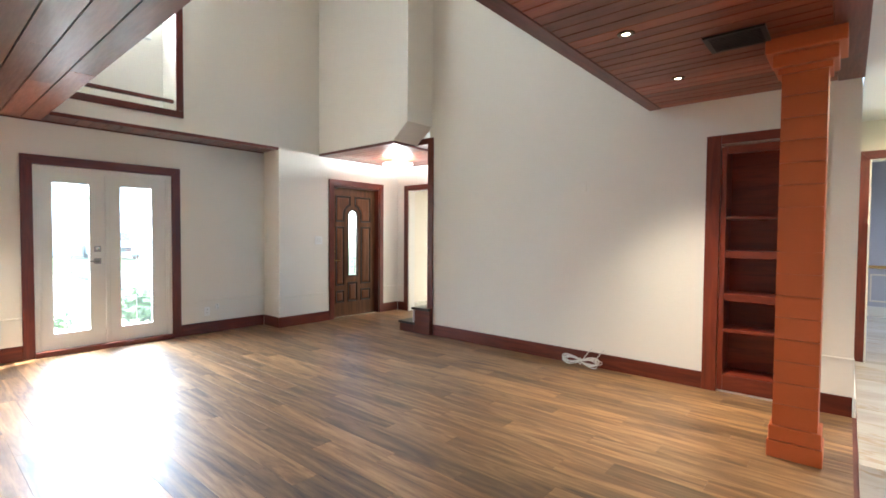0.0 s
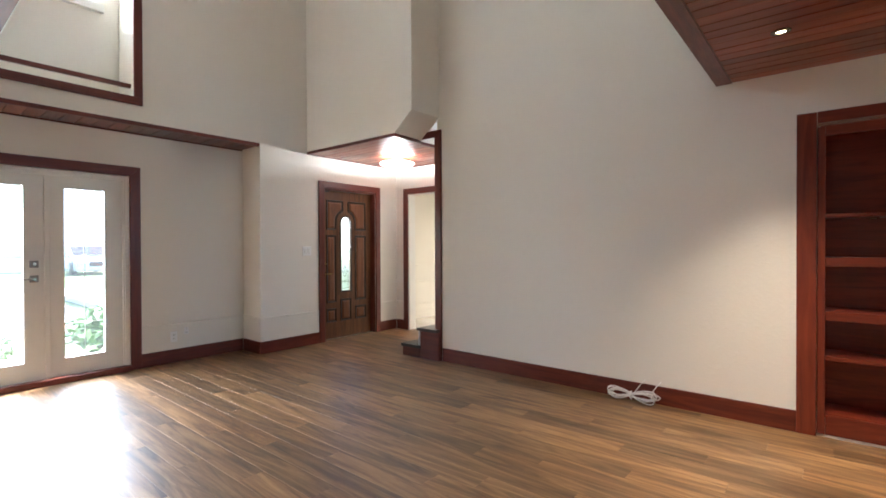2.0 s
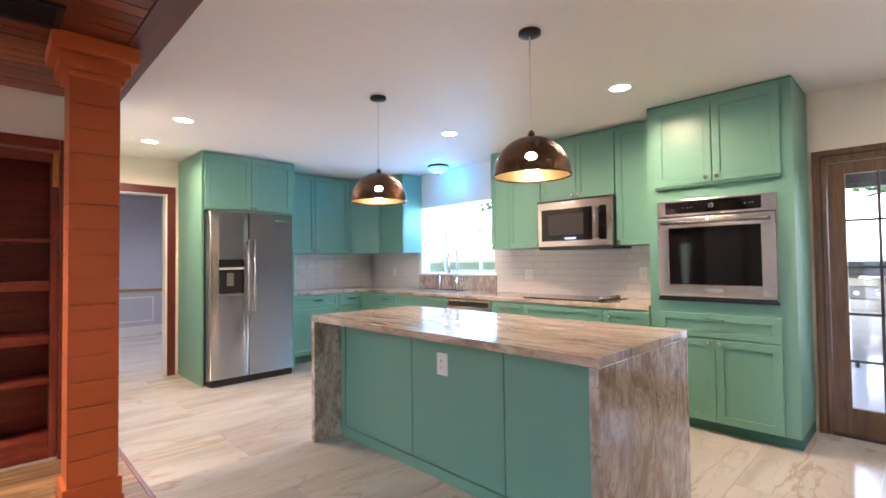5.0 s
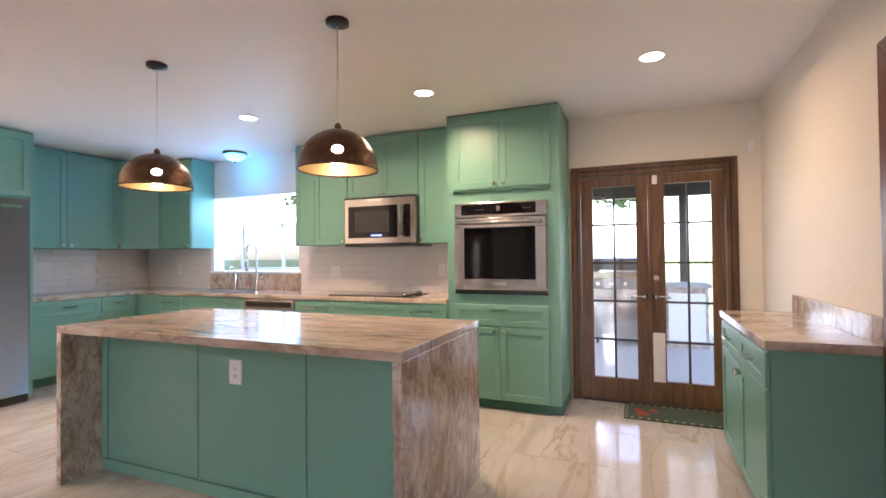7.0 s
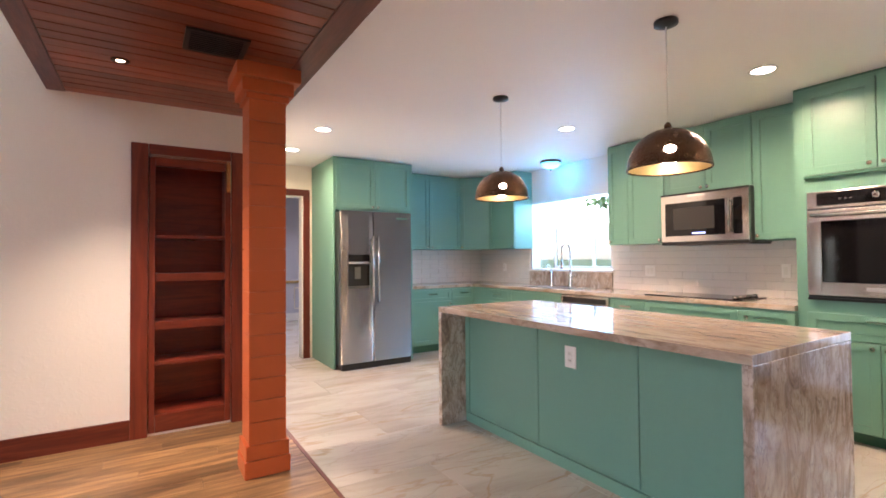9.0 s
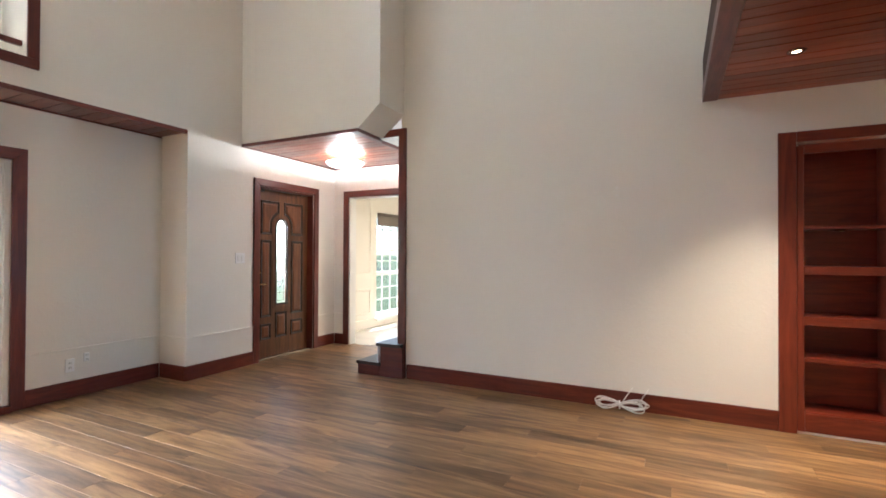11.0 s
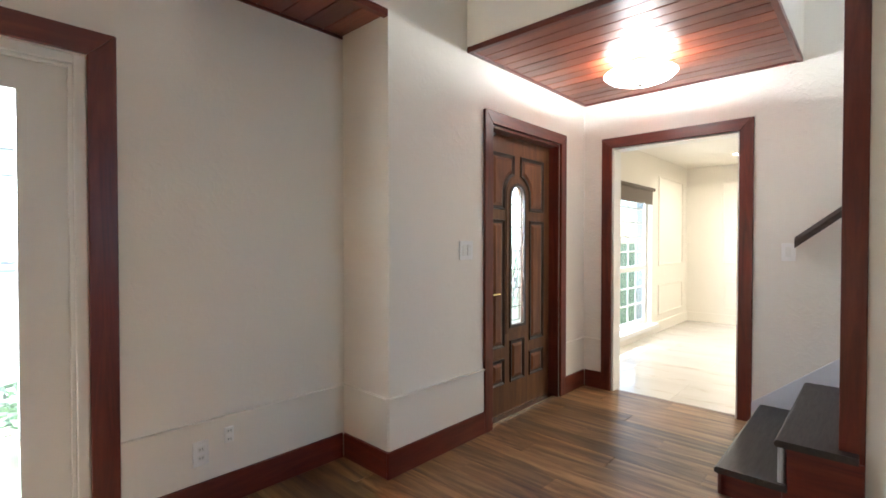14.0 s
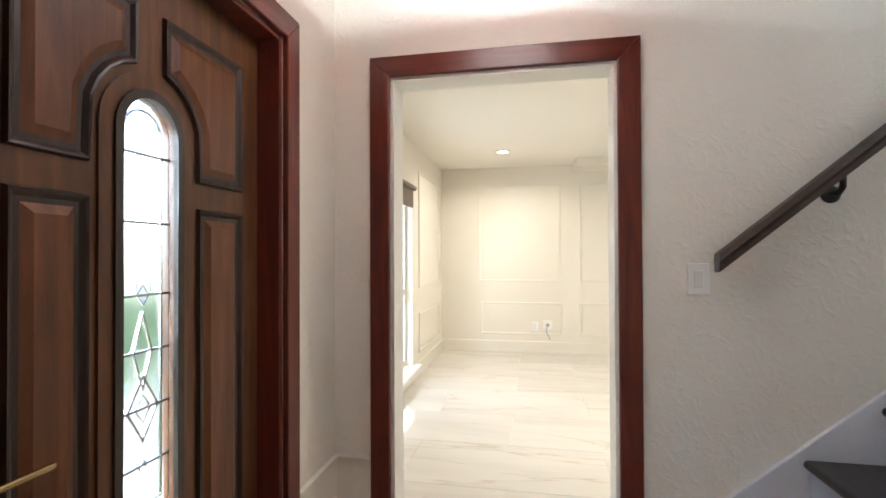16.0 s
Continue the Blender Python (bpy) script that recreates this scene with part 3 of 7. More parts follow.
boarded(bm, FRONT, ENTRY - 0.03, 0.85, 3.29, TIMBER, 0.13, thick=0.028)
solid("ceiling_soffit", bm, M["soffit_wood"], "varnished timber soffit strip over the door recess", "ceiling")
# Unseen slab added to block light leaking between the soffit boards.
solid("soffit_backing", boxes((FRONT, 0.85, TIMBER + 0.029, ENTRY - 0.03, 3.29, 2.494)), M["screed"], "dark backing above the soffit boards", "ceiling")
solid("soffit_edge", boxes((ENTRY - 0.03, 0.853, TIMBER - 0.008, ENTRY + 0.004, 3.296, TIMBER + 0.030)), M["trim_y"], "dark mahogany edge strip of the soffit", "trim")
solid("ceiling_edge_wall", boxes((FRONT, SOUTH, TIMBER - 0.014, FRONT + 0.012, 3.29, TIMBER - 0.001)), M["trim_y"], "thin dark mahogany bead where wall meets timber ceiling", "trim")
bm = bmesh.new()
boarded(bm, ENTRY + 0.03, -4.24, 3.98, 4.40, TIMBER, 0.112)
boarded(bm, ENTRY + 0.03, -4.24, 4.40, HALL - 0.03, TIMBER, 0.112)
solid("ceiling_entry", bm, M["ceil_wood"], "varnished red-brown boarded entry ceiling", "ceiling")
for b in ((ENTRY, 3.946, TIMBER - 0.010, -4.15, 3.98, 2.492), (ENTRY, HALL - 0.03, TIMBER - 0.010, -4.21, HALL, 2.492), (ENTRY, 3.98, TIMBER - 0.010, ENTRY + 0.03, HALL - 0.03, 2.492)):
    solid("ceiling_bead", boxes(b), M["trim_x"], "dark mahogany bead round the entry ceiling", "trim", bevel=0.004)
bm = bmesh.new()
prism(bm, [(-4.24, 3.98), (-4.15, 3.98), (-4.17, 4.36), (-4.21, 4.45), (-4.21, HALL - 0.03), (-4.24, HALL - 0.03)], "z", TIMBER - 0.010, 2.491)
solid("ceiling_bead", bm, M["trim_y"], "dark mahogany bead round the entry ceiling", "trim", bevel=0.003)

# rooms beyond the openings
solid("wall_dining_far", boxes((-6.25, 9.88, -0.1, -2.5, 10.0, 2.6)), M["cream"], "cream painted dining room wall", "wall")
wall_with_holes("wall_dining_front", "x", -6.30, -6.10, 5.701, 9.88, -0.1, 2.6, [(7.13, 8.30, 0.14, 1.98)], M["cream"], "cream painted dining room wall with a tall window")
solid("wall_dining_side", boxes((-2.6, 5.702, -0.1, -2.5, 9.88, 2.6)), M["cream"], "cream painted dining room wall", "wall")
solid("wall_dining_near", boxes((-6.10, 5.702, -0.1, -5.50, 5.72, 2.6), (-4.55, 5.702, -0.1, -2.6, 5.72, 2.6), (-5.50, 5.702, 2.07, -4.55, 5.72, 2.6)), M["cream"], "cream painted dining room wall", "wall")
solid("ceiling_dining", boxes((-6.30, 5.70, 2.44, -2.5, 10.0, 2.6)), M["cream"], "cream painted dining room ceiling", "ceiling")
solid("ceiling_beam_dining", boxes((-4.37, 9.4, 2.34, -2.6, 9.88, 2.44)), M["cream"], "cream boxed ceiling drop", "ceiling")
solid("wall_far_hall", boxes((-0.5, 10.5, -0.1, 4.2, 10.6, 2.7)), M["lavender"], "lavender grey wall above a chair rail", "wall")
solid("wall_far_hall_side", boxes((3.6, 6.641, -0.1, 3.7, 10.5, 2.7)), M["lavender"], "lavender grey wall", "wall")
solid("wall_far_hall_near_side", boxes((-0.5, 6.641, -0.1, -0.4, 10.5, 2.7)), M["lavender"], "lavender grey wall", "wall")
solid("wall_far_hall_return", boxes((-0.4, 6.5, -0.1, 0.139, 6.64, 2.7)), M["lavender"], "lavender grey wall", "wall")
solid("ceiling_far_hall", boxes((-0.5, 6.5, 2.62, 4.2, 10.6, 2.75)), M["ceiling"], "white ceiling", "ceiling")
rail = thing("chair_rail", (1.5, 10.48, 0.82), "ochre wooden chair rail with white panel moulding below", "chair rail", kind="structure")
part("rail", boxes((-0.4, 10.46, 0.80, 3.6, 10.5, 0.85)), M["brass"], rail, "ochre yellow rail")
for x in (0.5, 1.28, 2.05):
    part("panel_moulding", boxes((x, 10.485, 0.24, x + 0.6, 10.5, 0.265), (x, 10.485, 0.68, x + 0.6, 10.5, 0.705), (x, 10.485, 0.265, x + 0.025, 10.5, 0.68), (x + 0.575, 10.485, 0.265, x + 0.6, 10.5, 0.68)), M["cream"], rail)
solid("baseboard_far_hall", boxes((-0.4, 10.478, 0.0, 3.6, 10.5, 0.16)), M["white"], "tall white baseboard", "baseboard")


# ---- trim ----
f_front, f_entry, f_stair, f_hall = Face("x", FRONT, 1), Face("x", ENTRY, 1), Face("y", STAIR, -1), Face("y", HALL, -1)
f_north, f_east, f_south = Face("y", NORTH, -1), Face("x", EAST, -1), Face("y", SOUTH, 1)
tm = (M["trim_y"], M["trim_z"])
tx = (M["trim_x"], M["trim_z"])
casing("trim_front_door", f_front, 0.672, 2.176, 2.108, 0.098, 0.022, tm, "mahogany casing round the white glazed doors")
casing("trim_entry_door", f_entry, 4.115, 5.205, 2.143, 0.085, 0.022, tm, "mahogany casing round the entry door")
casing("trim_dining_opening", f_hall, -5.576, -4.477, 2.143, 0.086, 0.022, tx, "mahogany casing round the open doorway")
casing("trim_hall_opening", f_north, 0.275, 1.205, 2.215, 0.085, 0.022, tx, "mahogany casing round the open doorway")
casing("trim_side_door", f_south, 0.82, 2.035, 2.13, 0.145, 0.025, tx, "mahogany casing round a dark doorway")


# doorway with a door slid into its pocket, and the small room behind it
door = thing("door_4", (1.88, -0.70, 0), "white jamb with a dark pocket door slid open", "pocket door", kind="structure")
part("jamb", boxes((1.862, -0.666, 0.0, 1.884, -0.622, 2.0)), M["white"], door, bevel=0.002)
part("jamb", boxes((1.862, -0.768, 0.0, 1.884, -0.724, 2.0)), M["white"], door, bevel=0.002)
edge = part("door_edge", boxes((1.870, -0.720, 0.01, 1.884, -0.670, 1.99)), M["door_dark"], door, "dark edge of the slid door")
part("latch", boxes((1.866, -0.707, 0.90, 1.8695, -0.683, 0.99)), M["brass"], edge, "brass latch plate")
part("latch_slot", boxes((1.8645, -0.698, 0.925, 1.8655, -0.692, 0.965)), M["black"], edge)
part("jamb", boxes((0.981, -0.768, 0.0, 1.003, -0.622, 2.0)), M["white"], door, bevel=0.002)
solid("wall_side_room", boxes((0.2, -2.3, -0.1, 2.9, -2.2, 2.45), (0.1, -2.3, -0.1, 0.2, -0.772, 2.45), (2.9, -2.3, -0.1, 3.0, -0.772, 2.45)), M["lavender"], "pale blue-grey painted wall", "wall")
solid("ceiling_side_room", boxes((0.1, -2.3, 2.45, 3.0, -0.772, 2.55)), M["ceiling"], "plain white ceiling", "ceiling")
solid("floor_side_room", boxes((0.2, -2.2, -0.1, 2.9, -0.622, -0.004)), M["marble"], "pale marble floor", "floor")


def skirting(face, u0, u1, h=0.145, t=0.02, mat=None, label="mahogany baseboard"):
    bm = bmesh.new()
    face.outline(bm, [(u0, 0), (u1, 0), (u1, h), (u0, h)], 0, t)
    return solid("baseboard", bm, mat or (M["trim_x"] if face.axis == "y" else M["trim_y"]), label, "baseboard", bevel=0.005)


f_jog = Face("y", 3.30, -1)
for a, b in ((SOUTH + 0.021, 0.672), (2.176, 3.28)):
    skirting(f_front, a, b)
for a, b in ((3.278, 4.115), (5.205, HALL - 0.021)):
    skirting(f_entry, a, b)
skirting(f_jog, FRONT + 0.021, ENTRY)
skirting(f_hall, ENTRY + 0.021, -5.576)
skirting(f_stair, -3.85, -0.723)
skirting(f_stair, 0.055, 0.26)
skirting(f_south, FRONT, 0.82)
skirting(Face("x", 0.26, 1), STAIR - 0.02, NORTH - 0.03, mat=M["white"], label="white baseboard")
skirting(f_east, 0.855, 0.874, 0.11, mat=M["white"], label="white baseboard")
# the narrow ledge along the lower wall
LEDGE = 0.43
for f, a, b in ((f_front, SOUTH, 0.672), (f_front, 2.176, 3.30), (f_entry, 3.295, 4.115), (f_entry, 5.205, HALL), (f_jog, FRONT, ENTRY), (f_hall, ENTRY, -5.576), (f_south, FRONT, 0.8), (f_stair, 0.055, 0.266)):
    bm = bmesh.new()
    f.outline(bm, [(a, 0.145), (b, 0.145), (b, LEDGE - 0.012), (a, LEDGE - 0.012)], 0, 0.010)
    f.outline(bm, [(a, LEDGE - 0.012), (b, LEDGE - 0.012), (b, LEDGE), (a, LEDGE)], 0, 0.022)
    solid("wall_ledge", bm, M["wall"], "thin painted ledge along the lower plaster wall", "trim", bevel=0.003)

# high niche: timber frame, rail and window
niche = thing("trim_niche", (ENTRY, 1.1, 2.65), "mahogany frame and rail of the high wall niche", "trim", kind="structure")
part("bottom_board", boxes((ENTRY, 0.175, 2.652, ENTRY + 0.022, 2.075, 2.73)), M["trim_y"], niche, bevel=0.004)
part("side_board", boxes((ENTRY, 2.0, 2.731, ENTRY + 0.022, 2.075, 4.68)), M["trim_z"], niche, bevel=0.004)
part("side_board", boxes((ENTRY, 0.175, 2.731, ENTRY + 0.022, 0.25, 4.68)), M["trim_z"], niche, bevel=0.004)
part("rail", boxes((-5.84, 0.25, 2.825, -5.80, 2.0, 2.865)), M["trim_y"], niche, bevel=0.006)
win = thing("window_high", (FRONT, 1.5, 3.68), "white-framed window high in the niche", "window", kind="structure")
part("window_frame", boxes((-6.24, 1.20, 3.68, -6.19, 1.25, 4.75), (-6.24, 1.76, 3.68, -6.19, 1.81, 4.75), (-6.24, 1.25, 3.68, -6.19, 1.76, 3.73), (-6.24, 1.25, 4.70, -6.19, 1.76, 4.75), (-6.235, 1.25, 4.2, -6.195, 1.76, 4.225), (-6.235, 1.49, 3.73, -6.195, 1.515, 4.70)), M["white"], win, bevel=0.003)
part("window_sill", boxes((-6.2, 1.15, 3.60, FRONT + 0.05, 1.866, 3.68)), M["white"], win, bevel=0.005)
gp = part("pane", boxes((-6.217, 1.25, 3.73, -6.213, 1.76, 4.70)), M["glass"], win)
gp.visible_shadow = False

# stair opening: upright and angled head
post = thing("trim_stair_post", (-3.91, STAIR, 0), "tall mahogany upright ending the stair wall", "trim", kind="structure")
part("upright", boxes((-3.955, STAIR - 0.022, 0, -3.865, STAIR, 2.565)), M["trim_z"], post, bevel=0.004)
bm = bmesh.new()
prism(bm, [(-3.955, 2.49), (-3.955, 2.565), (-4.06, 2.565), (-4.15, 2.49)], "y", STAIR - 0.022, STAIR - 0.001)
part("head", bm, M["trim_x"], post, bevel=0.003)
solid("stair_wall_end", boxes((-3.953, STAIR + 0.001, 0.0, -3.931, 4.519, 2.49)), M["white"], "white painted end of the stair wall", "trim")

# ---- glazed front doors ----
door = thing("door_1", (-6.2, 1.42, 0), "pair of white doors with tall clear panes, closed", "glazed door", kind="structure")
part("frame", boxes((-6.35, 0.772, 0.02, FRONT - 0.004, 0.812, 2.006), (-6.35, 2.038, 0.02, FRONT - 0.004, 2.078, 2.006), (-6.35, 0.812, 1.968, FRONT - 0.004, 2.038, 2.006)), M["jamb"], door, bevel=0.004)
part("stop", boxes((-6.185, 0.812, 0.05, -6.165, 0.828, 1.968), (-6.185, 2.022, 0.05, -6.165, 2.038, 1.968), (-6.185, 0.828, 1.952, -6.165, 2.022, 1.968)), M["jamb"], door, bevel=0.003)
part("threshold", boxes((-6.37, 0.775, 0.0, FRONT - 0.03, 2.075, 0.045)), M["concrete"], door, "grey aluminium threshold", 0.004)
part("sill", boxes((FRONT - 0.028, 0.77, 0.0, FRONT + 0.055, 2.08, 0.055)), M["trim_y"], door, "mahogany sill board", 0.006)
for a, b, g0, g1 in ((0.815, 1.405, 0.932, 1.252), (1.433, 2.035, 1.548, 1.871)):
    leaf = part("leaf", boxes((-6.235, a, 0.048, -6.19, g0, 1.965), (-6.235, g1, 0.048, -6.19, b, 1.965), (-6.235, g0, 0.048, -6.19, g1, 0.222), (-6.235, g0, 1.838, -6.19, g1, 1.965)), M["jamb"], door)
    part("bead", boxes((-6.194, g0 - 0.012, 0.21, -6.186, g0, 1.85), (-6.194, g1, 0.21, -6.186, g1 + 0.012, 1.85), (-6.194, g0, 0.21, -6.186, g1, 0.222), (-6.194, g0, 1.838, -6.186, g1, 1.85)), M["jamb"], leaf)
    gp = part("pane", boxes((-6.216, g0, 0.222, -6.212, g1, 1.838)), M["hazed"], leaf)
    gp.visible_shadow = False
    mid = (g0 + g1) / 2
    part("glazing_bar", boxes((-6.211, mid - 0.003, 0.222, -6.207, mid + 0.003, 1.838), *[(-6.2105, g0, z - 0.003, -6.2072, g1, z + 0.003) for z in (0.545, 0.868, 1.191, 1.515)]), M["jamb"], leaf)
part("astragal", boxes((-6.195, 1.398, 0.05, -6.172, 1.440, 1.964)), M["jamb"], door, bevel=0.004)
fd = Face("x", -6.19, 1)
for z, nm in ((1.124, "deadbolt"), (0.988, "lever_plate")):
    bm = bmesh.new()
    fd.box(bm, 1.292, 1.357, z - 0.032, z + 0.032, 0, 0.012)
    lockset = part(nm, bm, M["steel_dark"], door, "brushed nickel square plate", 0.003)
    bm = fd.round(1.325, z, [(0.013, 0.012), (0.013, 0.03)], 14)
    part("spindle", bm, M["nickel"], lockset)
bm = bmesh.new()
fd.box(bm, 1.215, 1.335, 0.982, 0.995, 0.03, 0.042)
part("lever", bm, M["nickel"], door, "satin nickel lever", 0.003)

# ---- entry door ----
door = thing("door_2", (-5.83, 4.66, 0), "aged oak entry door with an arched leaded pane, closed", "entry door", kind="structure")
part("frame", boxes((-6.0, 4.20, 0.0, ENTRY + 0.001, 4.222, 2.058), (-6.0, 5.098, 0.0, ENTRY + 0.001, 5.118, 2.058), (-6.0, 4.222, 2.038, ENTRY + 0.001, 5.098, 2.058)), M["trim_z"], door, bevel=0.003)
part("threshold", boxes((-5.98, 4.222, 0.0, ENTRY - 0.02, 5.098, 0.016)), M["nickel"], door, "pale metal threshold")
fo = Face("x", -5.845, 1)
C0, C1, GC, GR = 4.226, 5.094, 4.63, 0.088
bm = bmesh.new()
GZ0, GZ1 = 0.65, 1.60
# slab left open where the pane sits
fo.box(bm, C0, GC - GR, 0.018, 2.036, -0.02, 0.02)
fo.box(bm, GC + GR, C1, 0.018, 2.036, -0.02, 0.02)
fo.box(bm, GC - GR, GC + GR, 0.018, GZ0, -0.02, 0.02)
arc = [(GC + GR * math.cos(a), GZ1 + GR * math.sin(a)) for a in (math.pi * k / 14 for k in range(15))]
for (u0, z0), (u1, z1) in zip(arc, arc[1:]):
    fo.outline(bm, [(u0, z0), (u0, 2.036), (u1, 2.036), (u1, z1)], -0.02, 0.02)
part("slab", bm, M["door_oak"], door)
out = [(GC - GR, GZ0), (GC + GR, GZ0)] + arc
bm = bmesh.new()
fo.outline(bm, out, -0.004, 0.0)
part("pane", bm, M["leaded"], door, "bevelled leaded glass")


def ring(bm, face, inner, outer, d0, d1):
    for i in range(len(inner)):
        j = (i + 1) % len(inner)
        face.outline(bm, [inner[i], outer[i], outer[j], inner[j]], d0, d1)


def grown(r, extra):
    a = [(GC + (r + extra) * math.cos(t), GZ1 + (r + extra) * math.sin(t)) for t in (math.pi * k / 14 for k in range(15))]
    return [(GC - r - extra, GZ0 - extra), (GC + r + extra, GZ0 - extra)] + a


bm = bmesh.new()
ring(bm, fo, grown(GR, -0.004), grown(GR, 0.018), 0.018, 0.032)
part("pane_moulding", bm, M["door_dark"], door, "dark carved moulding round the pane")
bm = bmesh.new()
ring(bm, fo, grown(GR, 0.018), grown(GR, 0.055), 0.0185, 0.026)
part("arch_moulding", bm, M["door_oak"], door, "oak arch moulding round the pane")
bm = bmesh.new()
for z in (0.78, 0.92, 1.06, 1.20, 1.38, 1.55):
    fo.box(bm, GC - GR, GC + GR, z - 0.003, z + 0.003, -0.006, 0.004)
ring(bm, fo, grown(GR, -0.032), grown(GR, -0.027), -0.006, 0.004)
for cz, hu, hz in ((0.92, 0.026, 0.035), (0.92, 0.050, 0.085), (0.78, 0.014, 0.020), (1.20, 0.020, 0.026), (1.06, 0.030, 0.10)):
    dia = [(GC + hu, cz), (GC, cz + hz), (GC - hu, cz), (GC, cz - hz)]
    ring(bm, fo, [(GC + (u - GC) * 0.86, cz + (z - cz) * 0.86) for u, z in dia], dia, -0.006, 0.004)
for u in (-0.020, 0.020):
    fo.box(bm, GC + u - 0.0018, GC + u + 0.0018, 1.21, 1.55, -0.006, 0.004)
part("lead_came", bm, M["steel_dark"], door, "dark lead strips and diamonds across the pane")


def raised_panel(outline):
    """A fielded panel: dark sunk moulding, a groove coloured dark as shade, and an oak centre."""
    cx, cz = sum(p[0] for p in outline) / len(outline), sum(p[1] for p in outline) / len(outline)

    def inset(d):
        res = []
        n = len(outline)
        for i, (u, z) in enumerate(outline):
            (pu, pz), (qu, qz) = outline[i - 1], outline[(i + 1) % n]
            e0, e1 = Vector((u - pu, z - pz)).normalized(), Vector((qu - u, qz - z)).normalized()
            n0, n1 = Vector((-e0.y, e0.x)), Vector((-e1.y, e1.x))
            m = (n0 + n1).normalized()
            k = d / max(0.4, m.dot(n0))
            res.append((u + m.x * k, z + m.y * k))
        return res
    def slope(bm, o0, d0, o1, d1):
        a_, b_ = [bm.verts.new(fo.p(u, z, d0)) for u, z in o0], [bm.verts.new(fo.p(u, z, d1)) for u, z in o1]
        for i in range(len(o0)):
            bm.faces.new((a_[i], a_[(i + 1) % len(o0)], b_[(i + 1) % len(o0)], b_[i]))
        return b_
    bm = bmesh.new()
    slope(bm, outline, 0.0205, inset(0.004), 0.031)
    slope(bm, inset(0.004), 0.031, inset(0.010), 0.029)
    slope(bm, inset(0.010), 0.029, inset(0.020), 0.0205)
    bmesh.ops.recalc_face_normals(bm, faces=bm.faces)
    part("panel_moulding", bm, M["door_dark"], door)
    # Flat dark strip puts the groove's shade into the colour.
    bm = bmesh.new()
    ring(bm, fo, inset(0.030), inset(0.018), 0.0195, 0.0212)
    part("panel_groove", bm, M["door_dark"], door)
    bm = bmesh.new()
    top = slope(bm, inset(0.029), 0.0205, inset(0.050), 0.030)
    bm.faces.new(top)
    bmesh.ops.recalc_face_normals(bm, faces=bm.faces)
    part("panel", bm, M["door_panel"], door)


def rect(u0, u1, z0, z1):
    return [(u0, z0), (u1, z0), (u1, z1), (u0, z1)]


L0, L1, R0, R1 = 4.30, 4.465, 4.795, 4.96 + 0.04
raised_panel(rect(L0, L1, 0.50, 1.43))
raised_panel(rect(R0, R1, 0.50, 1.43))
raised_panel(rect(L0, L1, 0.23, 0.42))
raised_panel(rect(R0, R1, 0.23, 0.42))
raised_panel(rect(4.535, 4.725, 0.23, 0.54))
R2 = GR + 0.075
curve = [(GC - R2 * math.cos(t), GZ1 + R2 * math.sin(t)) for t in (math.pi * 0.5 * k / 6 for k in range(0, 5))]
raised_panel([(L0, 1.50), (GC - R2, 1.50)] + curve[1:] + [(GC - 0.04, GZ1 + math.sqrt(R2 * R2 - 0.0016)), (GC - 0.04, 1.91), (L0, 1.91)])
curve = [(GC + R2 * math.cos(t), GZ1 + R2 * math.sin(t)) for t in (math.pi * 0.5 * k / 6 for k in range(0, 5))]
raised_panel([(GC + R2, 1.50), (R1, 1.50), (R1, 1.91), (GC + 0.04, 1.91), (GC + 0.04, GZ1 + math.sqrt(R2 * R2 - 0.0016))] + curve[1:][::-1])
for z in (0.90, 1.04):
    bm = fo.round(4.262, z, [(0.028, 0.02), (0.028, 0.028), (0.016, 0.032), (0.016, 0.05)], 16)
    part("lock_rose" if z > 1 else "lever_rose", bm, M["brass"], door, "worn brass rose")
bm = bmesh.new()
fo.box(bm, 4.255, 4.37, 0.893, 0.907, 0.05, 0.062)
part("lever", bm, M["brass"], door, "worn brass lever", 0.004)
part("closer_arm", boxes((-5.83, 4.235, 2.012, -5.80, 4.33, 2.030)), M["black"], door)

# ---- stairs ----
stairs = thing("staircase", (-4.4, 5.0, 0), "closed staircase with charcoal treads and pale risers", "stairs", kind="structure")
RISE, RUN, Z1, X1 = 0.204, 0.247, 0.142, -4.43
for i in range(12):
    z, x = Z1 + RISE * i, X1 + RUN * i
    y0 = (4.315, 4.318)[i] if i < 2 else 4.522
    zb = 0.0 if i == 0 else z - RISE
    part("riser", boxes((x + 0.025, y0 + 0.02, zb, x + 0.045, HALL - 0.022, z - 0.032)), M["riser"] if i else M["trim_y"], stairs)
    bm = bmesh.new()
    prof = [(x + 0.014 - 0.014 * math.cos(a), z - 0.016 + 0.016 * math.sin(a)) for a in (math.pi * (k / 6 - 0.5) for k in range(7))]
    prism(bm, prof + [(x + RUN + 0.05, z), (x + RUN + 0.05, z - 0.032)], "y", y0, HALL - 0.022)
    part("tread", bm, M["tread"], stairs)
    if i > 1:
        part("carriage", boxes((x + 0.046, 4.522, max(0.0, z - 0.45), x + RUN + 0.04, 4.54, z - 0.033)), M["riser"], stairs)
part("side_panel", boxes((X1 + 0.03, 4.335, 0.0, X1 + RUN + 0.0295, 4.352, Z1 - 0.033)), M["trim_x"], stairs, "mahogany side of the lowest steps", 0.003)
part("side_panel", boxes((X1 + RUN + 0.03, 4.338, 0.0, -3.866, 4.356, Z1 + RISE - 0.033)), M["trim_x"], stairs, "mahogany side of the lowest steps", 0.003)
part("end_riser", boxes((X1 + 0.012, 4.336, 0.0, X1 + 0.024, HALL - 0.022, Z1 - 0.034)), M["trim_y"], stairs, bevel=0.002)
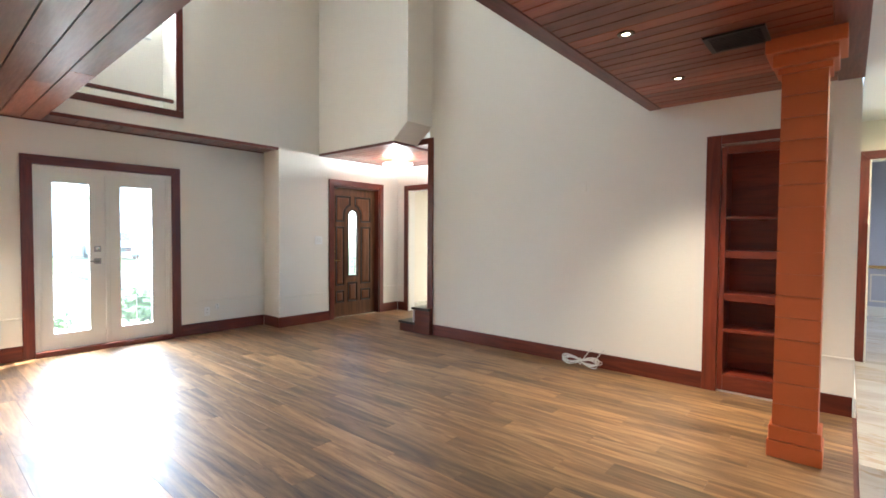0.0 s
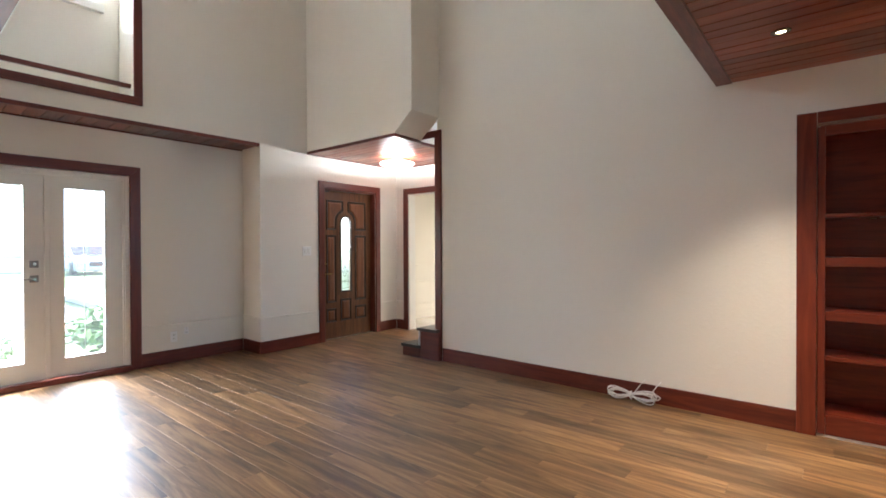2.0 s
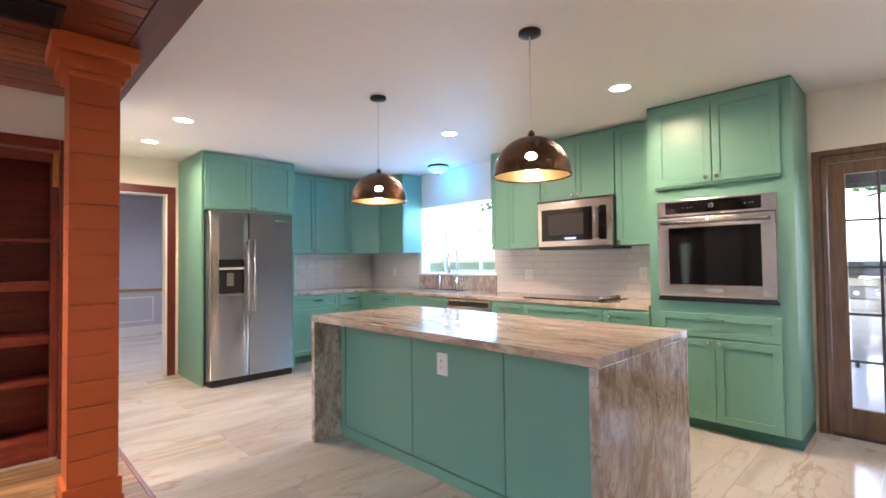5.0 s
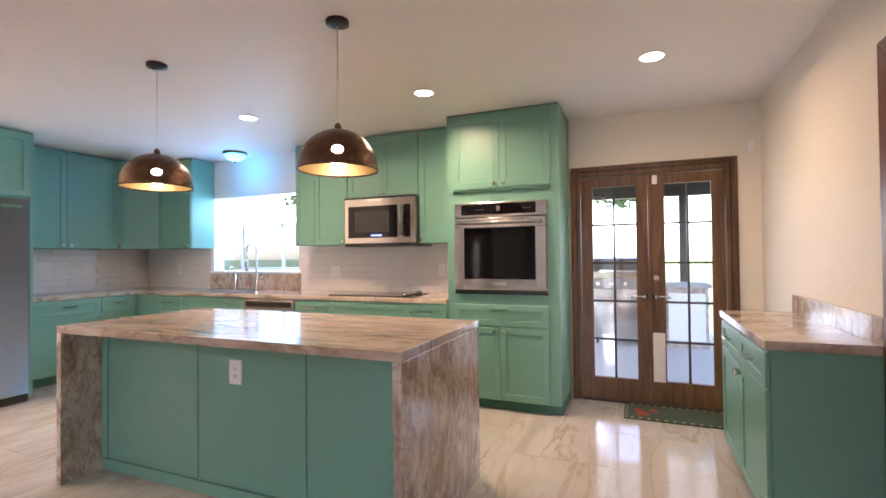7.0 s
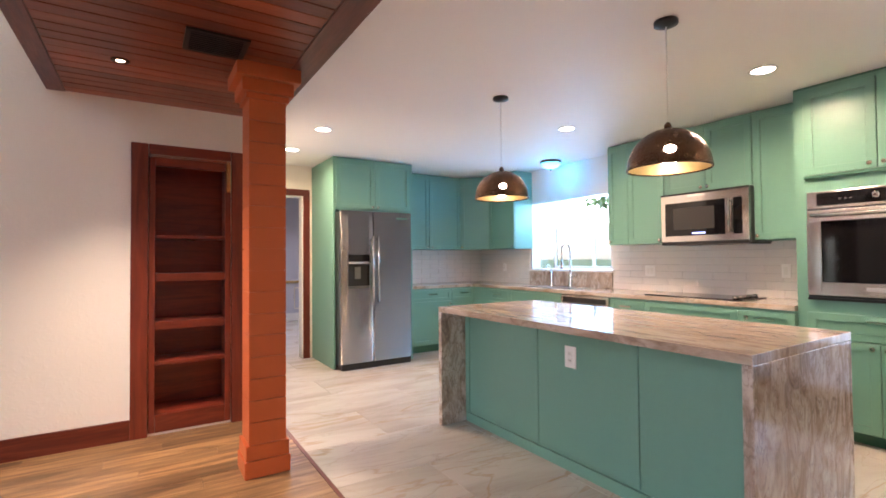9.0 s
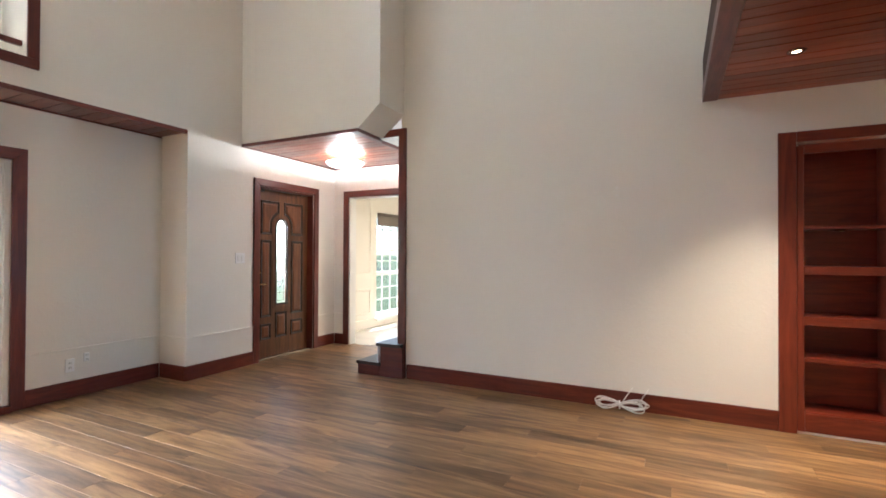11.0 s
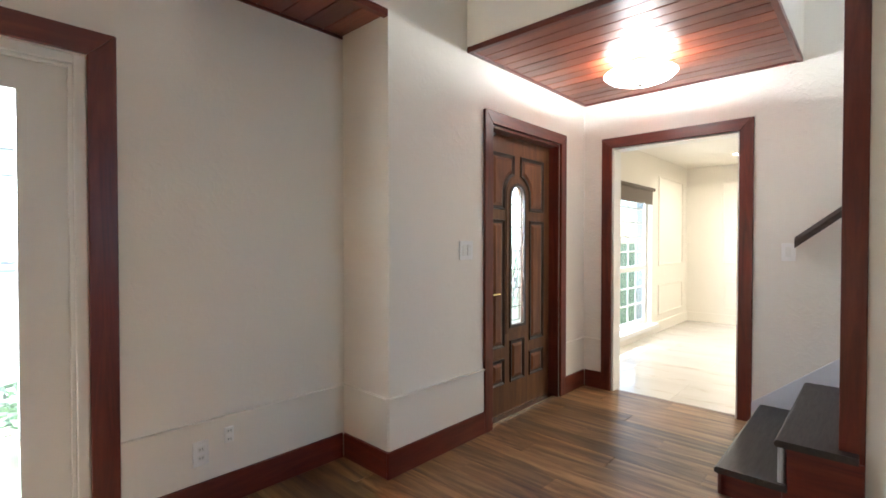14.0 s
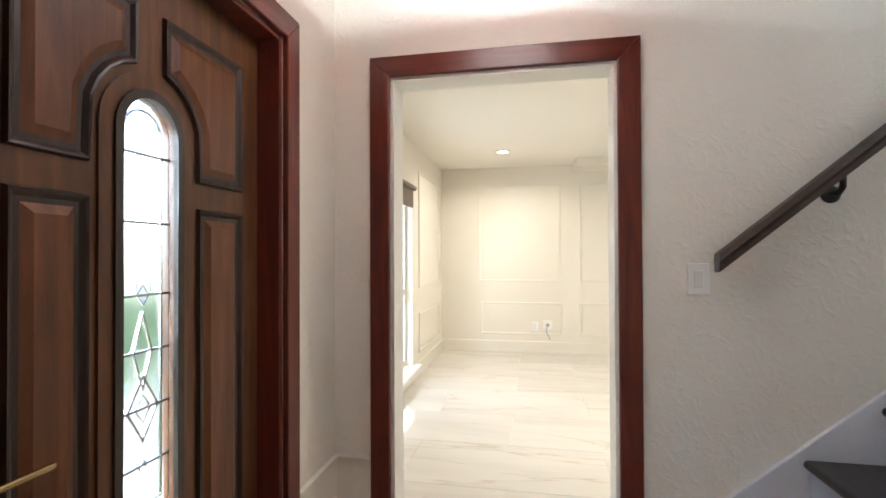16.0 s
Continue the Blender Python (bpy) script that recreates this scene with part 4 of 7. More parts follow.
part("end_riser", boxes((X1 + RUN + 0.012, 4.338, Z1, X1 + RUN + 0.024, HALL - 0.022, Z1 + RISE - 0.034)), M["riser"], stairs)
bm = bmesh.new()
prism(bm, [(-4.477, 0.0), (-4.477, 0.145), (-4.40, 0.205), (-1.4, 2.68), (-1.4, 2.2), (-4.1, 0.0)], "y", HALL - 0.02, HALL)
part("skirt_board", bm, M["riser"], stairs, "pale painted skirt board", 0.003)
bm = bmesh.new()
SL = 0.826
prof = [(-0.024, -0.036), (0.024, -0.036), (0.024, -0.012), (0.030, 0.004), (0.022, 0.030), (0.0, 0.036), (-0.022, 0.030), (-0.030, 0.004), (-0.024, -0.012)]
lo_, hi_ = [], []
for py, pz in prof:
    lo_.append(bm.verts.new((-4.235, HALL - 0.075 + py, 1.245 + pz + 0.02)))
    hi_.append(bm.verts.new((-1.6, HALL - 0.075 + py, 1.265 + SL * 2.635 + pz)))
for k in range(len(prof)):
    bm.faces.new((lo_[k], hi_[k], hi_[(k + 1) % len(prof)], lo_[(k + 1) % len(prof)]))
bm.faces.new(lo_), bm.faces.new(hi_[::-1])
bmesh.ops.recalc_face_normals(bm, faces=bm.faces)
hr = thing("handrail", (-4.2, HALL, 1.25), "worn dark wooden handrail on black wall brackets", "handrail")
part("rail", bm, M["rail_wood"], hr)
for x in (-3.83, -2.6):
    zr = 1.265 + SL * (x + 4.235) - 0.04
    part("bracket", tube([(x, HALL, zr - 0.05), (x, HALL - 0.05, zr - 0.05), (x, HALL - 0.075, zr - 0.03), (x, HALL - 0.075, zr + 0.01)], 0.011), M["black"], hr, "black iron bracket")
    part("bracket_rose", turned([(0.032, -0.001), (0.032, -0.008), (0.015, -0.014)], (x, HALL, zr - 0.05), 18, "y"), M["black"], hr)


# ---- wall plates ----
def wall_plate(face, u, z, w, h, kind, label):
    t = thing(kind, face.p(u, z, 0), label, "outlet" if "outlet" in kind else "switch")
    bm = bmesh.new()
    face.box(bm, u - w / 2, u + w / 2, z - h / 2, z + h / 2, 0.0, 0.010)
    part("plate", bm, M["plate"], t, bevel=0.003)
    n = max(1, round(w / 0.06)) if "switch" in kind else 1
    for k in range(n):
        c = u + (k - (n - 1) / 2) * 0.046
        bm = bmesh.new()
        if "switch" in kind:
            face.box(bm, c - 0.0165, c + 0.0165, z - 0.033, z + 0.033, 0.010, 0.0155)
            part("rocker", bm, M["white"], t, bevel=0.002)
        else:
            for dz in (-0.02, 0.02):
                face.box(bm, c - 0.016, c + 0.016, z + dz - 0.014, z + dz + 0.014, 0.010, 0.0125)
            part("socket", bm, M["white"], t, bevel=0.002)
            for dz in (-0.02, 0.02):
                for du in (-0.006, 0.006):
                    bm = bmesh.new()
                    face.box(bm, c + du - 0.0012, c + du + 0.0012, z + dz - 0.005, z + dz + 0.005, 0.0125, 0.0129)
                    part("slot", bm, M["black"], t)
    return t


wall_plate(f_entry, 3.935, 1.215, 0.125, 0.118, "light_switch", "white double switch plate on the plaster wall")
wall_plate(f_hall, -4.276, 1.20, 0.078, 0.120, "light_switch", "white switch plate beside the handrail")
wall_plate(Face("x", FRONT + 0.0105, 1), 2.49, 0.285, 0.07, 0.115, "wall_outlet", "white outlet with a small dark socket near the floor")
wall_plate(Face("x", FRONT + 0.0105, 1), 2.62, 0.335, 0.045, 0.075, "wall_outlet", "small white outlet near the floor")
blank = thing("blank_plate", f_stair.p(-1.83, 1.80, 0), "blank cover plate painted over on the plaster wall", "cover plate")
bm = bmesh.new()
f_stair.box(bm, -1.864, -1.796, 1.744, 1.856, 0.0, 0.008)
cover = part("plate", bm, M["wall"], blank, bevel=0.003)
for z in (1.768, 1.832):
    part("screw", f_stair.round(-1.83, z, [(0.0045, 0.0075), (0.0045, 0.0092)], 10), M["plate"], blank)
wall_plate(f_north, 3.25, 1.17, 0.075, 0.118, "wall_outlet", "white outlet on the tiled backsplash")
wall_plate(Face("x", EAST - 0.012, -1), 3.42, 1.14, 0.12, 0.118, "light_switch", "white double plate on the tiled backsplash")
wall_plate(Face("x", EAST - 0.012, -1), 2.13, 1.16, 0.07, 0.118, "light_switch", "white switch plate on the tiled backsplash")
wall_plate(Face("x", EAST - 0.012, -1), 5.88, 1.157, 0.07, 0.118, "wall_outlet", "white outlet on the tiled backsplash")
wall_plate(Face("y", 9.86, -1), -4.86, 0.35, 0.07, 0.115, "wall_outlet", "white outlet in the dining room wall")
box_ = thing("cable_plate", (-4.70, 9.86, 0.37), "pale cable plate with a short loose wire", "cable plate")
f_far = Face("y", 9.862, -1)
bm = bmesh.new()
f_far.box(bm, -4.757, -4.643, 0.312, 0.428, 0.0, 0.010)
part("plate", bm, M["plate"], box_, bevel=0.003)
part("grommet", f_far.round(-4.70, 0.37, [(0.022, 0.010), (0.022, 0.014), (0.012, 0.016)], 16), M["steel_dark"], box_)
part("wire", tube([(-4.70, 9.85, 0.37), (-4.71, 9.82, 0.35), (-4.72, 9.815, 0.29), (-4.69, 9.82, 0.23), (-4.675, 9.83, 0.19)], 0.006, 6), M["steel_dark"], box_, "short grey loose wire")

# coiled cable on the floor against the stair wall
rng = random.Random(8)
bundle = thing("coiled_cable", (-1.8, 4.33, 0), "tied bundle of white cable lying on the floor", "cable")
for side in (-1, 1):
    for n in range(7):
        w, hgt, lean, lift = rng.uniform(0.07, 0.115), rng.uniform(0.026, 0.055), rng.uniform(-0.30, 0.35), rng.uniform(-0.01, 0.012)
        depth = rng.uniform(-0.035, 0.03)
        pts_ = []
        for k in range(25):
            a = 2 * math.pi * k / 24
            lx = w * (1 - math.cos(a))
            lz = hgt * math.sin(a) * (0.4 + 0.6 * lx / (2 * w)) + lean * lx * 0.4 + lift
            pts_.append((-1.8 + lx * side, 4.33 + depth * lx / (2 * w), max(0.006, 0.055 + lz)))
        part("loop", tube(pts_, 0.0048, 6), M["cable"], bundle)
part("tie", tube([(-1.8, 4.29, 0.05), (-1.80, 4.325, 0.085), (-1.8, 4.36, 0.05), (-1.8, 4.325, 0.018), (-1.8, 4.29, 0.05)], 0.006, 6), M["cable"], bundle)
for dx in (0.0, 0.12):
    part("lead", tube([(-1.78 + dx, 4.34, 0.07), (-1.75 + dx, 4.36, 0.12), (-1.72 + dx, 4.375, 0.165), (-1.71 + dx, 4.396, 0.175)], 0.004, 6), M["cable"], bundle)


# ---- built-in bookcase ----
case = thing("bookcase", (-0.33, STAIR, 0), "dark red built-in bookcase with empty shelves", "bookcase")
BX0, BX1 = -0.585, -0.08
for nm, b in (("side_casing", (-0.723, STAIR - 0.024, 0, -0.615, STAIR - 0.001, 2.16)), ("side_casing", (-0.05, STAIR - 0.024, 0, 0.055, STAIR - 0.001, 2.16))):
    part(nm, boxes(b), M["case_z"], case, bevel=0.004)
part("head_casing", boxes((-0.612, STAIR - 0.026, 2.085, -0.053, STAIR - 0.001, 2.16)), M["case_x"], case, bevel=0.004)
part("stile", boxes((-0.612, STAIR - 0.012, 0.02, -0.57, STAIR + 0.02, 2.06)), M["case_z"], case, bevel=0.003)
part("stile", boxes((-0.095, STAIR - 0.012, 0.02, -0.053, STAIR + 0.02, 2.06)), M["case_z"], case, bevel=0.003)
part("top_rail", boxes((-0.569, STAIR - 0.012, 2.0, -0.096, STAIR + 0.02, 2.06)), M["case_x"], case, bevel=0.003)
part("bottom_rail", boxes((-0.569, STAIR - 0.012, 0.02, -0.096, STAIR + 0.02, 0.15)), M["case_x"], case, bevel=0.003)
# Bright strip imitates the spotlight's reflection in the varnish.
part("track", boxes((-0.61, STAIR - 0.02, 2.064, -0.055, STAIR - 0.004, 2.082)), M["nickel"], case, "thin bright strip imitating a glint under the head")
part("back", boxes((-0.598, 4.70, 0.122, -0.068, 4.715, 2.078)), M["shelf"], case)
part("side", boxes((-0.598, STAIR + 0.021, 0.122, BX0, 4.70, 2.078)), M["shelf"], case)
part("side", boxes((BX1, STAIR + 0.021, 0.122, -0.068, 4.70, 2.078)), M["shelf"], case)
part("top", boxes((BX0, STAIR + 0.021, 2.055, BX1, 4.70, 2.075)), M["shelf"], case)
part("floor_board", boxes((BX0, STAIR + 0.021, 0.13, BX1, 4.70, 0.152)), M["shelf"], case)
for z, h in ((1.480, 0.022), (1.195, 0.06), (0.835, 0.06), (0.538, 0.026)):
    sh = part("shelf", boxes((BX0 + 0.001, STAIR + 0.03, z - 0.022, BX1 - 0.001, 4.698, z)), M["shelf"], case)
    part("nosing", boxes((BX0 + 0.016, STAIR - 0.002, z - h, BX1 - 0.016, STAIR + 0.029, z + 0.001)), M["case_x"], sh, bevel=0.003)
for z in (2.05, 1.456):
    part("puck_light", turned([(0.034, 0.0), (0.034, -0.012), (0.026, -0.014)], (-0.33, 4.53, z), 20), M["nickel"], case, "small round puck light")
bp = thing("brass_plate", (-0.074, STAIR - 0.01, 1.95), "upright polished brass plate on the bookcase jamb", "door hardware")
part("plate", boxes((-0.088, STAIR - 0.034, 1.83, -0.058, STAIR - 0.026, 2.062)), M["brass"], bp, bevel=0.002)
part("edge", boxes((-0.082, STAIR - 0.026, 1.84, -0.064, STAIR - 0.012, 2.05)), M["brass"], bp)
solid("closet_shell", boxes((-0.62, 4.72, -0.05, -0.04, 4.76, 2.15)), M["screed"], "dark closing panel behind the bookcase", "wall")

# ---- column ----
col = thing("column", (0.0, 3.385, 0), "square terracotta-painted boarded column with stepped base and capital", "column", kind="structure")
CX, CY = -0.004, 3.385
part("core", boxes((CX - 0.098, CY - 0.098, 0.0, CX + 0.098, CY + 0.098, TIMBER - 0.006)), M["orange"], col)
part("base", boxes((CX - 0.132, CY - 0.125, 0.0, CX + 0.132, CY + 0.125, 0.10)), M["orange"], col, bevel=0.005)
part("base_step", boxes((CX - 0.125, CY - 0.119, 0.103, CX + 0.125, CY + 0.119, 0.19)), M["orange"], col, bevel=0.006)
part("capital", boxes((CX - 0.15, CY - 0.15, 2.30, CX + 0.15, CY + 0.15, 2.375)), M["orange"], col, bevel=0.006)
part("capital_top", boxes((CX - 0.185, CY - 0.185, 2.378, CX + 0.185, CY + 0.185, TIMBER - 0.004)), M["orange"], col, bevel=0.006)
part("neck", boxes((CX - 0.125, CY - 0.122, 2.262, CX + 0.125, CY + 0.122, 2.298)), M["orange"], col, bevel=0.004)
n = 16
h = (2.262 - 0.193) / n
for k in range(n):
    z = 0.193 + k * h
    part("board", boxes((CX - 0.107, CY - 0.112, z + 0.002, CX + 0.107, CY + 0.112, z + h - 0.002)), M["orange"], col)

# ---- ceiling fittings ----
vent = thing("ceiling_vent", (-0.31, 3.08, TIMBER), "black slatted air vent in the timber ceiling", "vent")
part("frame", boxes((-0.465, 2.94, TIMBER - 0.014, -0.16, 2.965, TIMBER - 0.002), (-0.465, 3.19, TIMBER - 0.014, -0.16, 3.215, TIMBER - 0.002), (-0.465, 2.965, TIMBER - 0.014, -0.44, 3.19, TIMBER - 0.002), (-0.185, 2.965, TIMBER - 0.014, -0.16, 3.19, TIMBER - 0.002)), M["black"], vent)
part("backing", boxes((-0.44, 2.965, TIMBER - 0.004, -0.185, 3.19, TIMBER - 0.002)), M["black"], vent)
for k in range(9):
    y = 2.975 + 0.0245 * k
    part("slat", boxes((-0.44, y, TIMBER - 0.013, -0.185, y + 0.012, TIMBER - 0.005)), M["black"], vent)


def recessed(x, y, z, r, lens, rim, label, inner=0.78):
    t = thing("recessed_light", (x, y, z), label, "ceiling light", "recessed ceiling lights")
    part("trim_ring", turned([(r, 0.0), (r, -0.004), (r * (inner + 0.06), -0.007), (r * inner, -0.003), (r * inner, 0.0)], (x, y, z), 32), rim, t)
    part("lens", turned([(r * inner, -0.0015), (r * inner, -0.003)], (x, y, z), 32), lens, t, "lit lens")
    return t


for x, y in DOWNLIGHTS:
    recessed(x, y, KCEIL, 0.085, M["lamp_white"], M["white"], "lit round recessed light in the white ceiling")
for x, y in SPOTS:
    recessed(x, y, TIMBER - 0.002, 0.048, M["lamp_warm"], M["bronze"], "lit small bronze spotlight in the timber ceiling", 0.5)
recessed(-5.21, 8.9, 2.44, 0.075, M["lamp_white"], M["white"], "lit round recessed light in the cream ceiling")

entry = thing("entry_ceiling_light", (-5.0, 4.84, TIMBER), "lit opal glass bowl light on the boarded ceiling", "ceiling light")
part("canopy", turned([(0.07, 0.0), (0.07, -0.02), (0.02, -0.03)], (-5.0, 4.84, TIMBER), 28), M["nickel"], entry)
bowl = [(0.225, -0.085), (0.228, -0.090), (0.20, -0.115), (0.14, -0.138), (0.06, -0.150), (0.0, -0.152)]
part("bowl", turned(bowl, (-5.0, 4.84, TIMBER), 40), M["entry_glow"], entry, "glowing opal glass bowl")
part("finial", turned([(0.012, -0.15), (0.016, -0.16), (0.008, -0.172), (0.0, -0.175)], (-5.0, 4.84, TIMBER), 14), M["nickel"], entry)
part("rod", tube([(-5.0, 4.84, TIMBER - 0.02), (-5.0, 4.84, TIMBER - 0.09)], 0.008), M["nickel"], entry)


def pendant(x, y):
    t = thing("pendant_lamp", (x, y, KCEIL), "hammered bronze dome pendant with gold lining, lit", "pendant lamp", "pendants over the island")
    part("canopy", turned([(0.06, 0.0), (0.06, -0.018), (0.03, -0.026), (0.01, -0.028)], (x, y, KCEIL), 28), M["black"], t)
    part("cord", tube([(x, y, KCEIL - 0.025), (x, y, 1.99)], 0.0035, 6), M["plate"], t, "thin grey cord")
    R, H, z0 = 0.205, 0.205, 1.735
    outer = [(R * math.cos(a), H * math.sin(a)) for a in (math.pi * 0.5 * k / 12 for k in range(13))]
    bm = turned([(r, hh) for r, hh in outer], (x, y, z0 + 0.02), 40)
    bmesh.ops.delete(bm, geom=[f for f in bm.faces if len(f.verts) > 4], context="FACES")
    shade = part("shade", bm, M["bronze"], t, "hammered bronze dome")
    bm = turned([(r * 0.975, hh * 0.97 - 0.003) for r, hh in outer], (x, y, z0 + 0.02), 40)
    bmesh.ops.delete(bm, geom=[f for f in bm.faces if len(f.verts) > 4], context="FACES")
    part("lining", bm, M["gold"], shade, "gold leaf inside")
    bm = turned([(R, 0.024), (R + 0.003, 0.022), (R + 0.003, 0.010), (R - 0.004, 0.010), (R - 0.004, 0.022)], (x, y, z0), 40)
    bmesh.ops.delete(bm, geom=[f for f in bm.faces if len(f.verts) > 4], context="FACES")
    part("rim", bm, M["bronze"], shade)
    part("cap", turned([(0.018, 0.0), (0.018, 0.02), (0.008, 0.035)], (x, y, z0 + 0.224), 20), M["bronze"], t)
    # Added glowing oval, turned to the viewer, imitates a highlight on the dome.
    face_way = Vector((-2.05 - (x - 1.681), 0.35 - y, 0)).normalized()
    up_ = Vector((0, 0, 1))
    across = face_way.cross(up_)
    bm = bmesh.new()
    ring_ = []
    for k in range(24):
        a = 2 * math.pi * k / 24
        uu, vv = 0.028 * math.cos(a), 0.060 + 0.021 * math.sin(a)
        rr = R * math.sqrt(max(0.0, 1 - (vv / H) ** 2)) + 0.0025
        dd_ = math.sqrt(max(0.0, rr * rr - uu * uu))
        ring_.append(bm.verts.new(Vector((x, y, z0 + 0.02 + vv)) + face_way * dd_ + across * uu))
    cen = bm.verts.new(Vector((x, y, z0 + 0.082)) + face_way * (R * math.sqrt(1 - (0.062 / H) ** 2) + 0.004))
    for k in range(24):
        bm.faces.new((cen, ring_[k], ring_[(k + 1) % 24]))
    part("glass_eye", bm, M["bulb"], shade, "glowing oval added for the highlight on the dome")
    part("bulb", turned([(0.0, -0.055), (0.022, -0.05), (0.036, -0.03), (0.038, -0.01), (0.028, 0.015), (0.015, 0.03), (0.014, 0.06)], (x, y, z0 + 0.075), 20), M["bulb"], t, "lit frosted bulb")
    return t


pendant(1.681, 1.732)
pendant(1.681, 3.095)
fl = thing("flush_light", (3.75, 4.61, KCEIL), "blue glass flush ceiling light with dark rim, lit", "ceiling light")
part("pan", turned([(0.13, 0.0), (0.135, -0.02), (0.125, -0.03)], (3.75, 4.61, KCEIL), 32), M["bronze"], fl)
part("bowl", turned([(0.122, -0.03), (0.10, -0.065), (0.06, -0.09), (0.0, -0.1)], (3.75, 4.61, KCEIL), 32), M["blue_glow"], fl, "glowing blue glass bowl")
part("finial", turned([(0.01, -0.1), (0.013, -0.11), (0.004, -0.125)], (3.75, 4.61, KCEIL), 12), M["bronze"], fl)

# ---- kitchen cabinets ----
def knob(face, u, z, parent):
    part("knob", face.round(u, z, [(0.008, 0.02), (0.006, 0.032), (0.015, 0.036), (0.016, 0.044), (0.010, 0.05)], 14), M["nickel"], parent, "satin nickel knob")


def pull(face, u, z, parent, w=0.11):
    bm = bmesh.new()
    face.box(bm, u - w / 2, u - w / 2 + 0.010, z - 0.006, z + 0.006, 0.02, 0.042)
    face.box(bm, u + w / 2 - 0.010, u + w / 2, z - 0.006, z + 0.006, 0.02, 0.042)
    face.box(bm, u - w / 2 - 0.012, u + w / 2 + 0.012, z - 0.006, z + 0.006, 0.042, 0.054)
    part("pull", bm, M["nickel"], parent, "satin nickel bar pull")


def picture_frame(face, bm, outer, inner, d0, d1, ease=0.0):
    """One closed ring between two rectangles (u0, u1, z0, z1), its front edges eased."""
    def corners(q, grow, d):
        a, b, c, e = q
        return [bm.verts.new(face.p(u, z, d)) for u, z in ((a - grow, c - grow), (b + grow, c - grow), (b + grow, e + grow), (a - grow, e + grow))]
    loops = [corners(outer, 0, d0), corners(outer, 0, d1 - ease), corners(outer, -ease, d1), corners(inner, ease, d1), corners(inner, 0, d1 - ease), corners(inner, 0, d0)]
    if not ease:
        loops = [loops[0], loops[2], loops[3], loops[5]]
    for k in range(len(loops)):
        p, q = loops[k], loops[(k + 1) % len(loops)]
        for i in range(4):
            bm.faces.new((p[i], p[(i + 1) % 4], q[(i + 1) % 4], q[i]))
    bmesh.ops.delete(bm, geom=[v for v in bm.verts if not v.link_faces], context="VERTS")
    bmesh.ops.recalc_face_normals(bm, faces=bm.faces)


def shaker(parent, face, u0, u1, z0, z1, name="door", handle=None, rail=0.055):
    bm = bmesh.new()
    g = 0.0022
    u0, u1, z0, z1 = u0 + g, u1 - g, z0 + g, z1 - g
    r = min(rail, (z1 - z0) * 0.28)
    picture_frame(face, bm, (u0, u1, z0, z1), (u0 + rail, u1 - rail, z0 + r, z1 - r), 0.002, 0.020, 0.0025)
    d = part(name, bm, M["green"], parent)
    bm = bmesh.new()
    face.box(bm, u0 + rail - 0.004, u1 - rail + 0.004, z0 + r - 0.004, z1 - r + 0.004, 0.003, 0.010)
    part("panel", bm, M["green"], d)
    if handle:
        kind, hu, hz = handle
        (knob if kind == "knob" else pull)(face, hu, hz, d)
    return d


def cabinet(name, face, u0, u1, z0, z1, depth, label, category="kitchen cabinet", kick=0.0, group=""):
    t = thing(name, face.p((u0 + u1) / 2, z0, -depth / 2), label, category, group)
    bm = bmesh.new()
    face.box(bm, u0 + 0.0006, u1 - 0.0006, z0 + kick, z1, -depth, 0)
    part("body", bm, M["green"], t)
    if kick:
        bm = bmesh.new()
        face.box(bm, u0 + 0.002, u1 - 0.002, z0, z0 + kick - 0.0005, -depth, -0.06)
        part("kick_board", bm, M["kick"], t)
    return t


G_UP, G_BASE = "upper kitchen cabinets", "base kitchen cabinets"
up_label, base_label = "sea-green shaker wall cabinet reaching the white ceiling", "sea-green shaker base cabinet under the stone worktop"
TOP = 2.515
# oven tower
ft = Face("x", 3.464, -1)
tower = cabinet("oven_tower", ft, 0.874, 1.838, 0.0, TOP, 0.58, "tall sea-green cabinet holding a steel wall oven", "kitchen cabinet", 0.085)
shaker(tower, ft, 0.94, 1.362, 1.87, 2.485, handle=("knob", 1.325, 1.905))
shaker(tower, ft, 1.362, 1.775, 1.87, 2.485, handle=("knob", 1.40, 1.905))
shaker(tower, ft, 0.96, 1.775, 0.705, 0.885, "drawer", ("pull", 1.365, 0.845))
shaker(tower, ft, 0.96, 1.372, 0.09, 0.70, handle=("knob", 1.335, 0.665))
shaker(tower, ft, 1.372, 1.775, 0.09, 0.70, handle=("knob", 1.41, 0.665))
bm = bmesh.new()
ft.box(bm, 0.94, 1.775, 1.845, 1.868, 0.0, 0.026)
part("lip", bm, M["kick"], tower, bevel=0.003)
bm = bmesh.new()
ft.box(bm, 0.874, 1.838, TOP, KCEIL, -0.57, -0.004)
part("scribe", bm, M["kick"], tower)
oven = thing("wall_oven", ft.p(1.365, 0.99, 0), "stainless wall oven with black glass door and display", "oven")
bm = bmesh.new()
ft.box(bm, 0.969, 1.761, 0.992, 1.748, 0.001, 0.018)
part("body", bm, M["steel"], oven, bevel=0.003)
bm = bmesh.new()
ft.box(bm, 0.975, 1.755, 1.008, 1.615, 0.019, 0.044)
odoor = part("door", bm, M["steel"], oven, "brushed steel oven door", 0.006)
bm = bmesh.new()
ft.box(bm, 1.06, 1.67, 1.10, 1.535, 0.0445, 0.047)
part("glass", bm, M["black_glass"], odoor, "black oven glass", 0.004)
bm = bmesh.new()
ft.box(bm, 1.06, 1.70, 1.645, 1.735, 0.019, 0.023)
part("control_panel", bm, M["black_glass"], oven, "black glass control panel")
